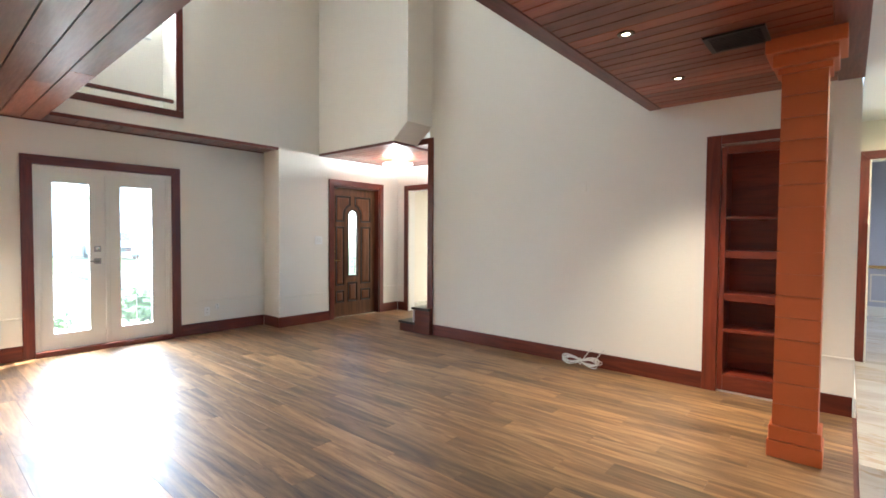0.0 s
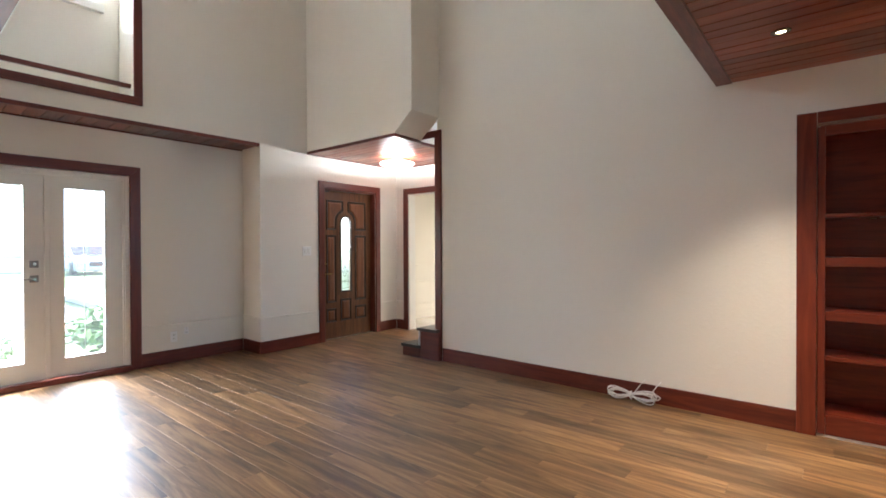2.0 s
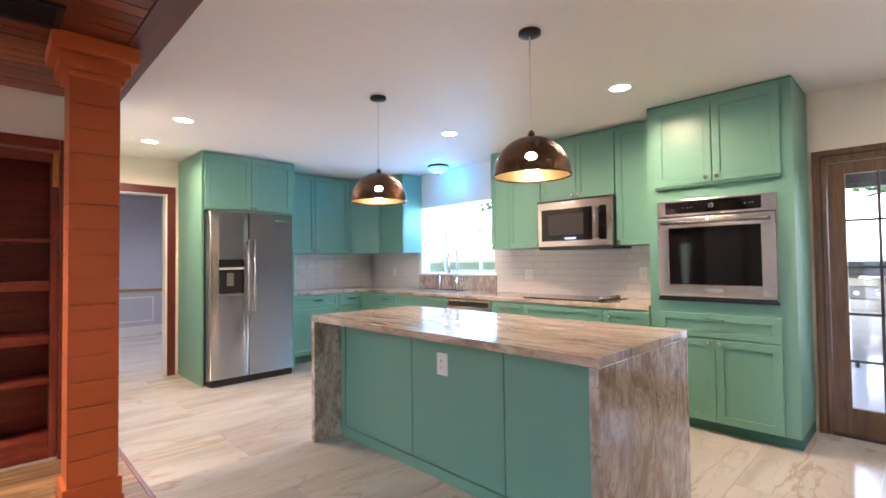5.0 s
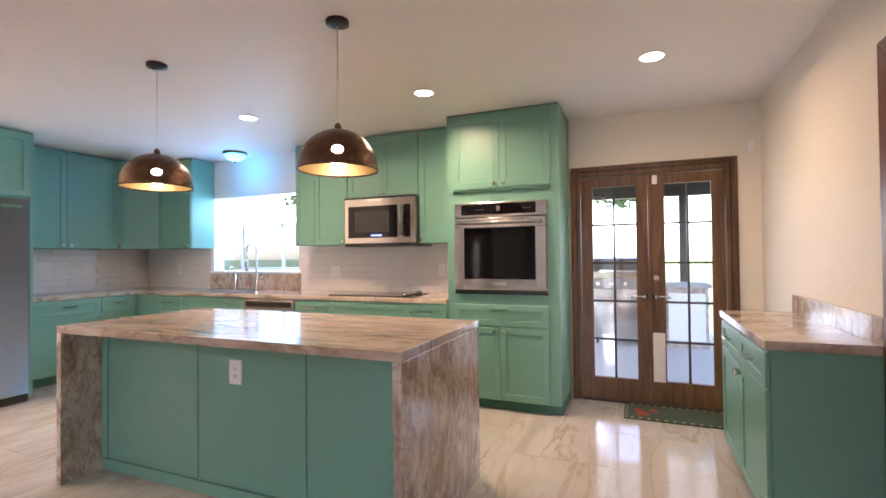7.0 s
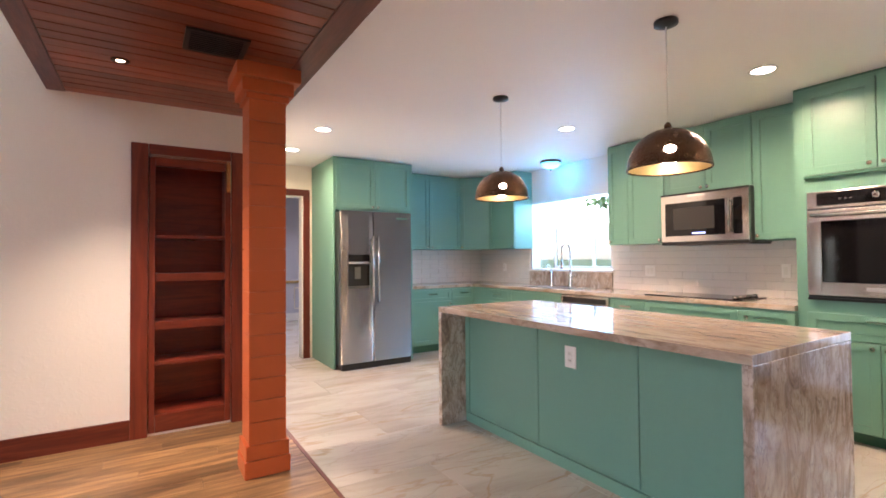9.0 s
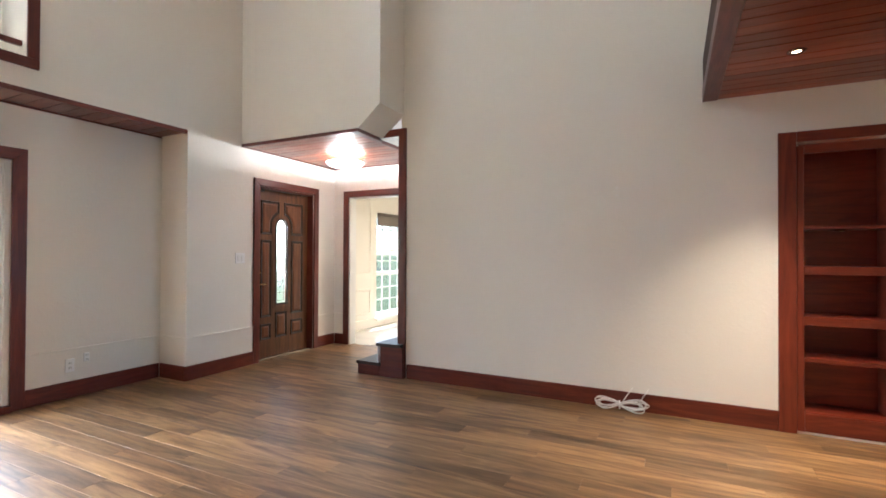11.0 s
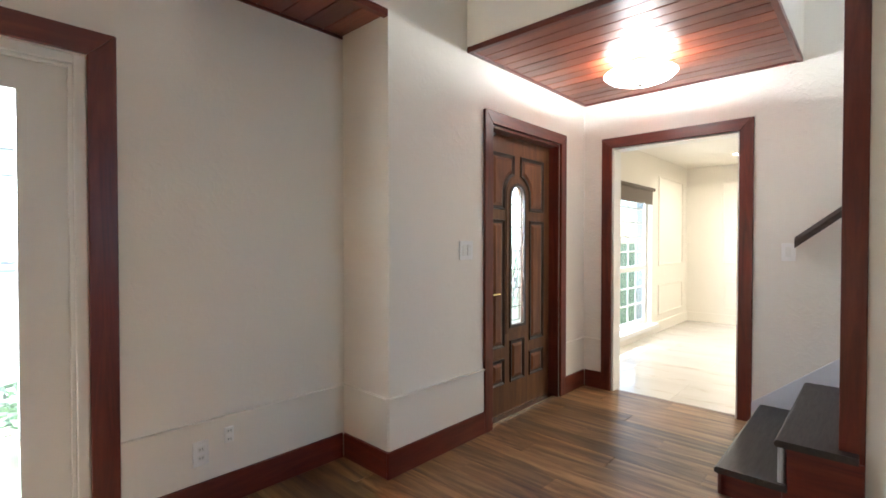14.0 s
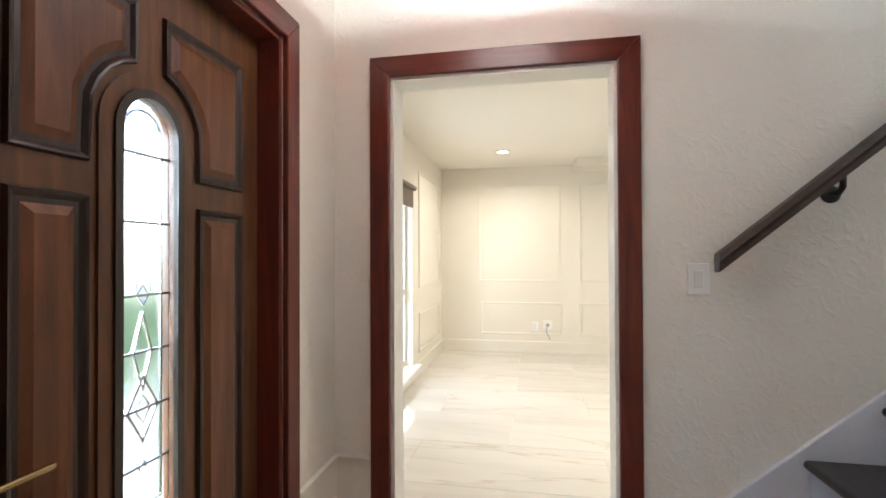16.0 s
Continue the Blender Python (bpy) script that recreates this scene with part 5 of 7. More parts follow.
part("dial", ft.round(1.37, 1.69, [(0.020, 0.023), (0.020, 0.045), (0.015, 0.05)], 24), M["chrome"], oven)
for u in (1.10, 1.12, 1.15, 1.50, 1.53, 1.56):
    bm = bmesh.new()
    ft.box(bm, u, u + 0.012, 1.685, 1.690, 0.0232, 0.0236)
    part("display_mark", bm, M["steel"], oven)
ohandle = part("handle", tube([ft.p(1.01, 1.575, 0.085), ft.p(1.72, 1.575, 0.085)], 0.013, 12), M["steel"], oven, "round steel bar handle")
for u in (1.04, 1.69):
    part("handle_post", tube([ft.p(u, 1.575, 0.044), ft.p(u, 1.575, 0.085)], 0.009), M["steel"], ohandle)
bm = bmesh.new()
ft.box(bm, 1.30, 1.43, 1.045, 1.075, 0.0445, 0.047)
part("badge", bm, M["chrome"], odoor, "small blank metal badge")
bm = bmesh.new()
ft.box(bm, 0.975, 1.755, 0.993, 1.006, 0.019, 0.03)
part("vent", bm, M["black"], oven)
# Solid black strip stands in for the shade in the door gap.
bm = bmesh.new()
ft.box(bm, 0.972, 1.758, 1.6155, 1.626, 0.0185, 0.030)
part("door_gap", bm, M["black"], oven, "black strip for the shaded gap above the oven door")
bm = bmesh.new()
ft.box(bm, 0.965, 1.765, 0.972, 0.991, 0.001, 0.024)
part("base_trim", bm, M["black"], oven, "black vent strip under the oven", 0.002)
for u0, u1 in ((0.975, 1.055), (1.675, 1.755)):
    bm = bmesh.new()
    ft.box(bm, u0, u1, 1.03, 1.53, 0.0442, 0.0475)
    part("side_band", bm, M["chrome"], odoor, "bright polished side band", 0.003)

# wall cabinets on the range wall
fu = Face("x", 3.72, -1)
UB = 1.425
DEP = EAST - 3.72 - 0.004
c = cabinet("wall_cabinet", fu, 3.036, 3.705, UB, TOP, DEP, up_label, group=G_UP)
shaker(c, fu, 3.446, 3.70, UB, 2.49, handle=("knob", 3.665, 1.46))
shaker(c, fu, 3.04, 3.446, UB, 2.49, handle=("knob", 3.08, 1.46))
c = cabinet("wall_cabinet", fu, 2.232, 3.034, 1.893, TOP, DEP, up_label, group=G_UP)
shaker(c, fu, 2.236, 2.629, 1.897, 2.49, handle=("knob", 2.60, 1.93))
shaker(c, fu, 2.629, 3.03, 1.897, 2.49, handle=("knob", 2.66, 1.93))
c = cabinet("wall_cabinet", fu, 1.842, 2.230, UB, TOP, DEP, up_label, group=G_UP)
shaker(c, fu, 1.845, 2.226, UB, 2.49, handle=("knob", 2.195, 1.46))
c = cabinet("wall_cabinet", fu, 5.273, 5.845, UB, TOP, DEP, up_label, group=G_UP)
shaker(c, fu, 5.277, 5.84, UB, 2.49, handle=("knob", 5.31, 1.46))
# corner cabinet across the angle
diag = thing("corner_wall_cabinet", (3.75, 6.2, UB), "sea-green shaker corner wall cabinet set diagonally", "kitchen cabinet", G_UP)
bm = bmesh.new()
prism(bm, [(3.412, 6.168), (3.722, 5.85), (EAST - 0.004, 5.85), (EAST - 0.004, NORTH - 0.004), (3.412, NORTH - 0.004)], "z", UB, TOP)
part("body", bm, M["green"], diag)
P0, P1 = Vector((3.412, 6.168, 0)), Vector((3.722, 5.85, 0))
along, outw = (P1 - P0).normalized(), Vector((-(6.168 - 5.85), -(3.722 - 3.412), 0)).normalized()
wid = (P1 - P0).length


def on_diag(a0, a1, z0, z1, d0, d1, bm):
    c8 = [P0 + along * a + outw * d + Vector((0, 0, z)) for z in (z0, z1) for a, d in ((a0, d0), (a1, d0), (a1, d1), (a0, d1))]
    v = [bm.verts.new(p) for p in c8]
    for f in ((3, 2, 1, 0), (4, 5, 6, 7), (0, 1, 5, 4), (1, 2, 6, 5), (2, 3, 7, 6), (3, 0, 4, 7)):
        bm.faces.new([v[i] for i in f])
    bmesh.ops.recalc_face_normals(bm, faces=bm.faces)


bm = bmesh.new()
on_diag(0.06, wid - 0.06, UB + 0.06, 2.43, 0.002, 0.010, bm)
for a in ((0.006, 0.06, UB + 0.003, 2.487), (wid - 0.06, wid - 0.006, UB + 0.003, 2.487), (0.06, wid - 0.06, UB + 0.003, UB + 0.06), (0.06, wid - 0.06, 2.43, 2.487)):
    on_diag(*a, 0.002, 0.020, bm)
dd = part("door", bm, M["green"], diag)
kp = P0 + along * 0.03 + outw * 0.04
part("knob", turned([(0.0, -0.016), (0.014, -0.01), (0.018, 0.0), (0.014, 0.01), (0.0, 0.016)], (kp.x, kp.y, UB + 0.035), 14), M["brass"], dd, "pale brass knob")
# wall cabinets on the north wall
fn = Face("y", 6.17, -1)
c = cabinet("wall_cabinet", fn, 2.30, 3.408, UB, TOP, NORTH - 6.17 - 0.004, up_label, group=G_UP)
shaker(c, fn, 2.304, 2.852, UB, 2.49, handle=("knob", 2.815, 1.46))
shaker(c, fn, 2.852, 3.404, UB, 2.49, handle=("knob", 2.89, 1.46))
# fridge surround
fs = Face("y", 5.66, -1)
c = cabinet("fridge_cabinet", fs, 1.262, 2.268, 1.885, TOP, NORTH - 5.66 - 0.004, "sea-green shaker cabinet above the refrigerator", group=G_UP)
shaker(c, fs, 1.266, 1.765, 1.90, 2.49, handle=("knob", 1.73, 1.93))
shaker(c, fs, 1.765, 2.264, 1.90, 2.49, handle=("knob", 1.80, 1.93))
solid("fridge_side_panel", boxes((1.236, 5.655, 0.0, 1.2605, NORTH - 0.004, TOP)), M["green"], "tall sea-green side panel beside the refrigerator", "cabinet panel", kind="", bevel=0.002)
solid("fridge_side_panel", boxes((2.2695, 5.655, 0.0, 2.296, NORTH - 0.004, TOP)), M["green"], "tall sea-green side panel beside the refrigerator", "cabinet panel", kind="", bevel=0.002)

# refrigerator
ff = Face("y", 5.54, -1)
fridge = thing("refrigerator", (1.73, 5.9, 0), "stainless side-by-side refrigerator with water dispenser", "refrigerator")
part("body", boxes((1.270, 5.545, 0.05, 2.19, 6.40, 1.855)), M["steel_dark"], fridge, bevel=0.004)
part("toe_grille", boxes((1.28, 5.50, 0.005, 2.18, 5.60, 0.075)), M["black"], fridge)


def bowed_door(a, b, hole, bow=0.011, n=18):
    """A door skin with a softly bowed front and rolled edges, open where the dispenser sits."""
    bm_ = bmesh.new()
    us = sorted(set([a + (b - a) * k / n for k in range(n + 1)] + [a + 0.004, a + 0.010, b - 0.010, b - 0.004] + ([hole[0], hole[1]] if hole else [])))
    zs = [0.08] + ([hole[2], hole[3]] if hole else []) + [1.86]

    def out(u):
        e = min(u - a, b - u)
        roll = 0.0 if e > 0.0099 else (0.0025 if e > 0.0039 else 0.009)
        return 0.054 + bow * (1 - ((2 * u - a - b) / (b - a)) ** 2) - roll
    front = {(i, j): bm_.verts.new(ff.p(u, z, out(u))) for i, u in enumerate(us) for j, z in enumerate(zs)}
    back = {(i, j): bm_.verts.new(ff.p(u, z, 0.0)) for i, u in enumerate(us) for j, z in enumerate(zs)}
    for i in range(len(us) - 1):
        for j in range(len(zs) - 1):
            if hole and hole[0] - 1e-6 <= us[i] < hole[1] - 1e-6 and j == 1:
                continue
            bm_.faces.new((front[i, j], front[i + 1, j], front[i + 1, j + 1], front[i, j + 1])).smooth = True
        for j in range(len(zs)):
            bm_.faces.new((front[i, j], front[i + 1, j], back[i + 1, j], back[i, j]))
    for j in range(len(zs) - 1):
        for i in [0, len(us) - 1] + ([us.index(hole[0]), us.index(hole[1])] if hole and j == 1 else []):
            bm_.faces.new((front[i, j], front[i, j + 1], back[i, j + 1], back[i, j]))
    if hole:
        for j in (1, 2):
            for i in range(len(us) - 1):
                if not (hole[0] - 1e-6 <= us[i] < hole[1] - 1e-6):
                    f_ = bm_.faces.get((front[i, j], front[i + 1, j], back[i + 1, j], back[i, j]))
                    bm_.faces.remove(f_)
    return bm_


for nm, a, b in (("freezer_door", 1.268, 1.672), ("fridge_door", 1.678, 2.19)):
    bm = bowed_door(a, b, (1.354, 1.619, 0.95, 1.35)) if nm == "freezer_door" else bowed_door(a, b, None, 0.004)
    d = part(nm, bm, M["fridge_steel"], fridge)
    u = 1.648 if nm == "freezer_door" else 1.715
    part("handle", tube([ff.p(u, 0.78, 0.115), ff.p(u, 1.56, 0.115)], 0.013, 12), M["steel"], d, "tall steel bar handle")
    for z in (0.81, 1.53):
        part("handle_post", tube([ff.p(u, z, 0.066), ff.p(u, z, 0.115)], 0.010), M["chrome"], d)
bm = bmesh.new()
ff.box(bm, 1.356, 1.617, 0.952, 1.348, 0.0, 0.012)
disp = part("dispenser", bm, M["black"], fridge, "black recessed water dispenser")
bm = bmesh.new()
ff.box(bm, 1.356, 1.617, 1.27, 1.346, 0.012, 0.068)
part("display", bm, M["black_glass"], disp)
bm = bmesh.new()
ff.box(bm, 1.356, 1.617, 1.235, 1.262, 0.012, 0.070)
part("strip", bm, M["chrome"], disp, "bright steel strip", 0.004)
bm = bmesh.new()
ff.box(bm, 1.356, 1.617, 0.952, 0.975, 0.012, 0.060)
part("tray", bm, M["steel_dark"], disp)
bm = bmesh.new()
ff.box(bm, 1.45, 1.52, 1.06, 1.20, 0.012, 0.03)
part("paddle", bm, M["steel_dark"], disp)
bm = bmesh.new()
ff.box(bm, 1.97, 2.12, 1.775, 1.80, 0.0665, 0.069)
part("badge", bm, M["chrome"], fridge, "small blank metal badge")

# base cabinets
fb = Face("x", 3.45, -1)
BD, BT = EAST - 3.45 - 0.004, 0.878
for a, b, spec in ((1.842, 2.243, "two"), (2.243, 3.082, "wide"), (3.082, 3.488, "one"), (4.158, 5.10, "sink")):
    c = cabinet("base_cabinet", fb, a, b, 0.0, BT, BD, base_label, kick=0.10, group=G_BASE)
    mid = (a + b) / 2
    if spec == "wide":
        shaker(c, fb, a, b, 0.70, 0.86, "drawer")
        shaker(c, fb, a, b, 0.41, 0.70, "drawer", ("pull", mid, 0.64))
        shaker(c, fb, a, b, 0.11, 0.41, "drawer", ("pull", mid, 0.35))
    elif spec == "sink":
        shaker(c, fb, a, b, 0.70, 0.86, "false_front")
        shaker(c, fb, a, mid, 0.11, 0.70, handle=("knob", mid - 0.03, 0.66))
        shaker(c, fb, mid, b, 0.11, 0.70, handle=("knob", mid + 0.03, 0.66))
    else:
        d = shaker(c, fb, a, b, 0.70, 0.86, "drawer", ("pull", mid, 0.80))
        if spec == "two":
            knob(fb, mid + 0.13, 0.80, d)
        shaker(c, fb, a, b, 0.11, 0.70, handle=("knob", b - 0.03, 0.66))
corner = cabinet("corner_base_cabinet", fb, 5.10, NORTH - 0.005, 0.0, BT, BD, base_label, kick=0.10, group=G_BASE)
shaker(corner, fb, 5.10, 5.50, 0.70, 0.86, "drawer", ("pull", 5.3, 0.80))
shaker(corner, fb, 5.10, 5.50, 0.11, 0.70)
fbn = Face("y", 5.89, -1)
c = cabinet("base_cabinet", fbn, 2.30, 3.445, 0.0, BT, NORTH - 5.89 - 0.004, base_label, kick=0.10, group=G_BASE)
shaker(c, fbn, 2.304, 3.05, 0.70, 0.86, "drawer", ("pull", 2.72, 0.80))
shaker(c, fbn, 2.304, 3.05, 0.11, 0.70, handle=("knob", 3.01, 0.66))
shaker(c, fbn, 3.05, 3.44, 0.70, 0.86, "drawer", ("pull", 3.25, 0.80))
dw = thing("dishwasher", (3.6, 3.82, 0), "steel-edged dishwasher with dark control strip", "dishwasher")
bm = bmesh.new()
fb.box(bm, 3.49, 4.156, 0.10, BT, -0.5, 0.0)
part("body", bm, M["steel_dark"], dw)
bm = bmesh.new()
fb.box(bm, 3.494, 4.152, 0.11, 0.775, 0.001, 0.03)
part("front", bm, M["steel"], dw, bevel=0.004)
bm = bmesh.new()
fb.box(bm, 3.494, 4.152, 0.782, 0.868, 0.001, 0.026)
part("control_strip", bm, M["steel"], dw, bevel=0.003)
bm = bmesh.new()
fb.box(bm, 3.53, 4.12, 0.792, 0.845, 0.0262, 0.028)
part("handle_slot", bm, M["black"], dw)
bm = bmesh.new()
fb.box(bm, 3.49, 4.156, 0.002, 0.099, -0.5, -0.06)
part("kick_board", bm, M["black"], dw)

# worktops
WT = 0.92
bm = bmesh.new()
prism(bm, [(2.298, 5.865), (3.40, 5.865), (3.425, 5.84), (3.425, 1.841), (EAST - 0.013, 1.841), (EAST - 0.013, NORTH - 0.013), (2.298, NORTH - 0.013)], "z", BT + 0.001, WT)
wt = solid("worktop", bm, M["granite_y"], "polished brown-streaked granite worktop along the wall", "worktop", kind="", bevel=0.004)
solid("granite_upstand", boxes((EAST - 0.03, 3.91, WT + 0.001, EAST - 0.001, 5.32, 1.108)), M["granite_z"], "brown granite upstand under the sink window", "backsplash", kind="", bevel=0.003)
sink = thing("sink", (3.72, 4.62, WT), "undermounted steel sink in the granite worktop", "sink")
bm = boxes((3.56, 4.30, WT + 0.001, 3.575, 4.95, WT + 0.003), (3.90, 4.30, WT + 0.001, 3.915, 4.95, WT + 0.003), (3.575, 4.30, WT + 0.001, 3.90, 4.315, WT + 0.003), (3.575, 4.935, WT + 0.001, 3.90, 4.95, WT + 0.003))
part("rim", bm, M["steel"], sink)
part("bowl", boxes((3.576, 4.316, WT + 0.0006, 3.899, 4.934, WT + 0.0012)), M["steel_dark"], sink)
tap = thing("spring_faucet", (3.93, 4.47, WT), "tall chrome spring-neck kitchen faucet", "faucet")
part("base", turned([(0.028, 0.0), (0.028, 0.01), (0.02, 0.02), (0.02, 0.17), (0.015, 0.18)], (3.93, 4.47, WT), 20), M["chrome"], tap)
neck = [(3.93, 4.47, WT + 0.17 + 0.03 * k) for k in range(11)] + [(3.93 - 0.075 * (1 - math.cos(a)), 4.47, WT + 0.47 + 0.075 * math.sin(a)) for a in (math.pi * k / 10 for k in range(1, 11))] + [(3.78, 4.47, WT + 0.47 - 0.03 * k) for k in range(1, 6)]
part("neck", tube(neck, 0.009, 10), M["chrome"], tap)
coil = []
for k in range(240):
    i = k / 239 * (len(neck) - 6)
    a, b = Vector(neck[int(i)]), Vector(neck[min(int(i) + 1, len(neck) - 1)])
    p = a.lerp(b, i - int(i))
    w = k * 0.9
    coil.append((p.x + 0.015 * math.cos(w), p.y + 0.015 * math.sin(w), p.z))
part("spring", tube(coil, 0.003, 5), M["chrome"], tap)
part("spray_head", turned([(0.014, 0.0), (0.018, -0.02), (0.018, -0.09), (0.022, -0.11)], (3.78, 4.47, WT + 0.34), 18), M["chrome"], tap)
part("lever", tube([(3.93, 4.45, WT + 0.12), (3.93, 4.40, WT + 0.13), (3.93, 4.36, WT + 0.16)], 0.007), M["chrome"], tap)
tap2 = thing("filter_tap", (3.93, 4.80, WT), "small chrome gooseneck filter tap", "faucet")
part("stem", turned([(0.018, 0.0), (0.018, 0.008), (0.01, 0.015), (0.008, 0.2)], (3.93, 4.80, WT), 16), M["chrome"], tap2)
part("spout", tube([(3.93 - 0.05 * (1 - math.cos(a)), 4.80, WT + 0.2 + 0.05 * math.sin(a) * 1.6) for a in (math.pi * k / 10 for k in range(11))], 0.006), M["chrome"], tap2)
hob = thing("cooktop", (3.78, 2.7, WT), "black glass cooktop with a row of knobs", "cooktop")
part("glass", boxes((3.53, 2.26, WT + 0.001, 3.98, 3.15, WT + 0.008)), M["black_glass"], hob, bevel=0.002)
for k in range(5):
    part("knob", turned([(0.02, 0.0), (0.022, 0.004), (0.019, 0.026), (0.0, 0.028)], (3.585 + 0.085 * k, 2.33, WT + 0.008), 18), M["steel"], hob, "small steel knob")
micro = thing("microwave", (3.8, 2.63, 1.41), "stainless over-range microwave with dark window", "microwave")
fm = Face("x", 3.665, -1)
part("body", boxes((3.667, 2.236, 1.41, EAST - 0.014, 3.030, 1.889)), M["steel_dark"], micro)
bm = bmesh.new()
fm.box(bm, 2.236, 3.030, 1.43, 1.889, 0.0, 0.026)
part("front", bm, M["steel"], micro, bevel=0.004)
bm = bmesh.new()
fm.box(bm, 2.43, 2.985, 1.485, 1.80, 0.0262, 0.030)
mdoor = part("window", bm, M["black_glass"], micro, "dark glass window", 0.003)
bm = bmesh.new()
fm.box(bm, 2.52, 2.90, 1.545, 1.745, 0.0302, 0.0308)
part("mesh_screen", bm, M["screen_grey"], mdoor, "dark grey screen behind the glass")
bm = bmesh.new()
fm.box(bm, 2.236, 3.030, 1.8715, 1.8885, 0.0262, 0.029)
part("top_vent", bm, M["black"], micro, "black vent strip along the top")
bm = bmesh.new()
fm.box(bm, 2.29, 2.36, 1.485, 1.80, 0.0262, 0.029)
part("side_strip", bm, M["black_glass"], micro)
part("handle", tube([fm.p(2.385, 1.50, 0.06), fm.p(2.385, 1.79, 0.06)], 0.012, 12), M["steel"], micro, "upright steel handle")
for z in (1.52, 1.77):
    part("handle_post", tube([fm.p(2.385, z, 0.026), fm.p(2.385, z, 0.06)], 0.008), M["steel"], micro)
bm = bmesh.new()
fm.box(bm, 2.60, 2.72, 1.50, 1.515, 0.0302, 0.0306)
part("display", bm, M["screen"], micro, "small lit blue display")
bm = bmesh.new()
fm.box(bm, 2.60, 2.76, 1.845, 1.868, 0.0262, 0.028)
part("badge", bm, M["chrome"], micro, "small blank metal badge")
part("grille", boxes((3.64, 2.24, 1.40, EAST - 0.02, 3.026, 1.429)), M["black"], micro)

# island
isl = thing("kitchen_island", (1.8, 2.3, 0), "sea-green island with waterfall brown granite top", "kitchen island")
IX0, IX1, IY0, IY1, IZ = 1.307, 2.292, 1.179, 3.429, 0.915
part("top", boxes((IX0, IY0, IZ - 0.042, IX1, IY1, IZ)), M["granite_y"], isl, bevel=0.003)
part("end_slab", boxes((IX0, IY0, 0.0, IX1, IY0 + 0.04, IZ - 0.0425)), M["granite_z"], isl, bevel=0.002)
part("end_slab", boxes((IX0, IY1 - 0.04, 0.0, IX1, IY1, IZ - 0.0425)), M["granite_z"], isl, bevel=0.002)
IP = 1.543
part("body", boxes((IP + 0.012, IY0 + 0.041, 0.0, IX1 - 0.03, IY1 - 0.041, IZ - 0.043)), M["green"], isl)
fi = Face("x", IP + 0.012, -1)
for a, b in ((IY0 + 0.041, 1.83), (1.836, 2.572), (2.578, IY1 - 0.041)):
    bm = bmesh.new()
    fi.box(bm, a, b, 0.075, IZ - 0.05, 0.0, 0.014)
    part("panel", bm, M["green"], isl, bevel=0.002)
bm = bmesh.new()
fi.box(bm, IY0 + 0.042, IY1 - 0.042, 0.0, 0.068, 0.0, 0.020)
part("base_board", bm, M["green"], isl, bevel=0.002)
bm = bmesh.new()
for a in (IY1 - 0.041 - 0.05,):
    fi.box(bm, a, IY1 - 0.042, 0.075, IZ - 0.05, 0.014, 0.022)
part("edge_board", bm, M["green"], isl)
wall_plate(Face("x", IP - 0.002, -1), 2.29, 0.69, 0.085, 0.13, "wall_outlet", "white outlet plate on the green island panel")

# side cabinet by the south wall
fk = Face("y", -0.225, 1)
side = cabinet("side_cabinet", fk, 2.06, 3.215, 0.0, 0.875, -0.225 - SOUTH - 0.004, "sea-green shaker side cabinet with drawers and doors", kick=0.09)
mid = 2.64
for a, b in ((2.08, mid), (mid, 3.205)):
    shaker(side, fk, a, b, 0.70, 0.862, "drawer", ("pull", (a + b) / 2, 0.785))
    shaker(side, fk, a, b, 0.10, 0.695, handle=("knob", mid + (0.035 if a == mid else -0.035), 0.65))
solid("side_worktop", boxes((2.042, SOUTH + 0.022, 0.877, 3.233, -0.198, WT)), M["granite_y"], "brown granite top of the side cabinet", "worktop", kind="", bevel=0.004)
solid("side_upstand", boxes((2.05, SOUTH + 0.001, 0.877, 3.233, SOUTH + 0.021, 1.03)), M["granite_z"], "brown granite upstand behind the side worktop", "backsplash", kind="", bevel=0.003)
sensor = thing("door_sensor", (EAST, -0.53, 2.15), "small white alarm sensor high in the corner", "sensor")
part("case", boxes((EAST - 0.03, -0.575, 2.10, EAST, -0.525, 2.20)), M["plate"], sensor, bevel=0.006)

# ---- patio doors ----
door = thing("door_3", (EAST, 0.2, 0), "pair of weathered brown glazed patio doors, closed", "glazed door", kind="structure")
fp = Face("x", EAST, -1)
bm = bmesh.new()
for q in ((-0.455, -0.375, 0, 2.082), (0.771, 0.851, 0, 2.082), (-0.375, 0.771, 2.0, 2.082)):
    fp.box(bm, *q, 0.0, 0.020)
part("casing", bm, M["patio_door"], door, bevel=0.004)
bm = bmesh.new()
for q in ((-0.455, -0.435, 0, 2.082), (0.831, 0.851, 0, 2.082), (-0.435, 0.831, 2.062, 2.082)):
    fp.box(bm, *q, 0.0205, 0.034)
part("casing_bead", bm, M["patio_door"], door, bevel=0.003)
bm = bmesh.new()
for q in ((-0.412, -0.398, 0, 2.045), (0.794, 0.808, 0, 2.045), (-0.398, 0.794, 2.031, 2.045)):
    fp.box(bm, *q, 0.0205, 0.027)
part("casing_step", bm, M["door_dark"], door, "dark moulding line", 0.003)
bm = bmesh.new()
for q in ((-0.418, -0.372, 0, 2.04), (0.772, 0.813, 0, 2.04), (-0.372, 0.772, 1.99, 2.04)):
    fp.box(bm, *q, -0.13, -0.001)
part("frame", bm, M["patio_door"], door)
FPD = -0.02
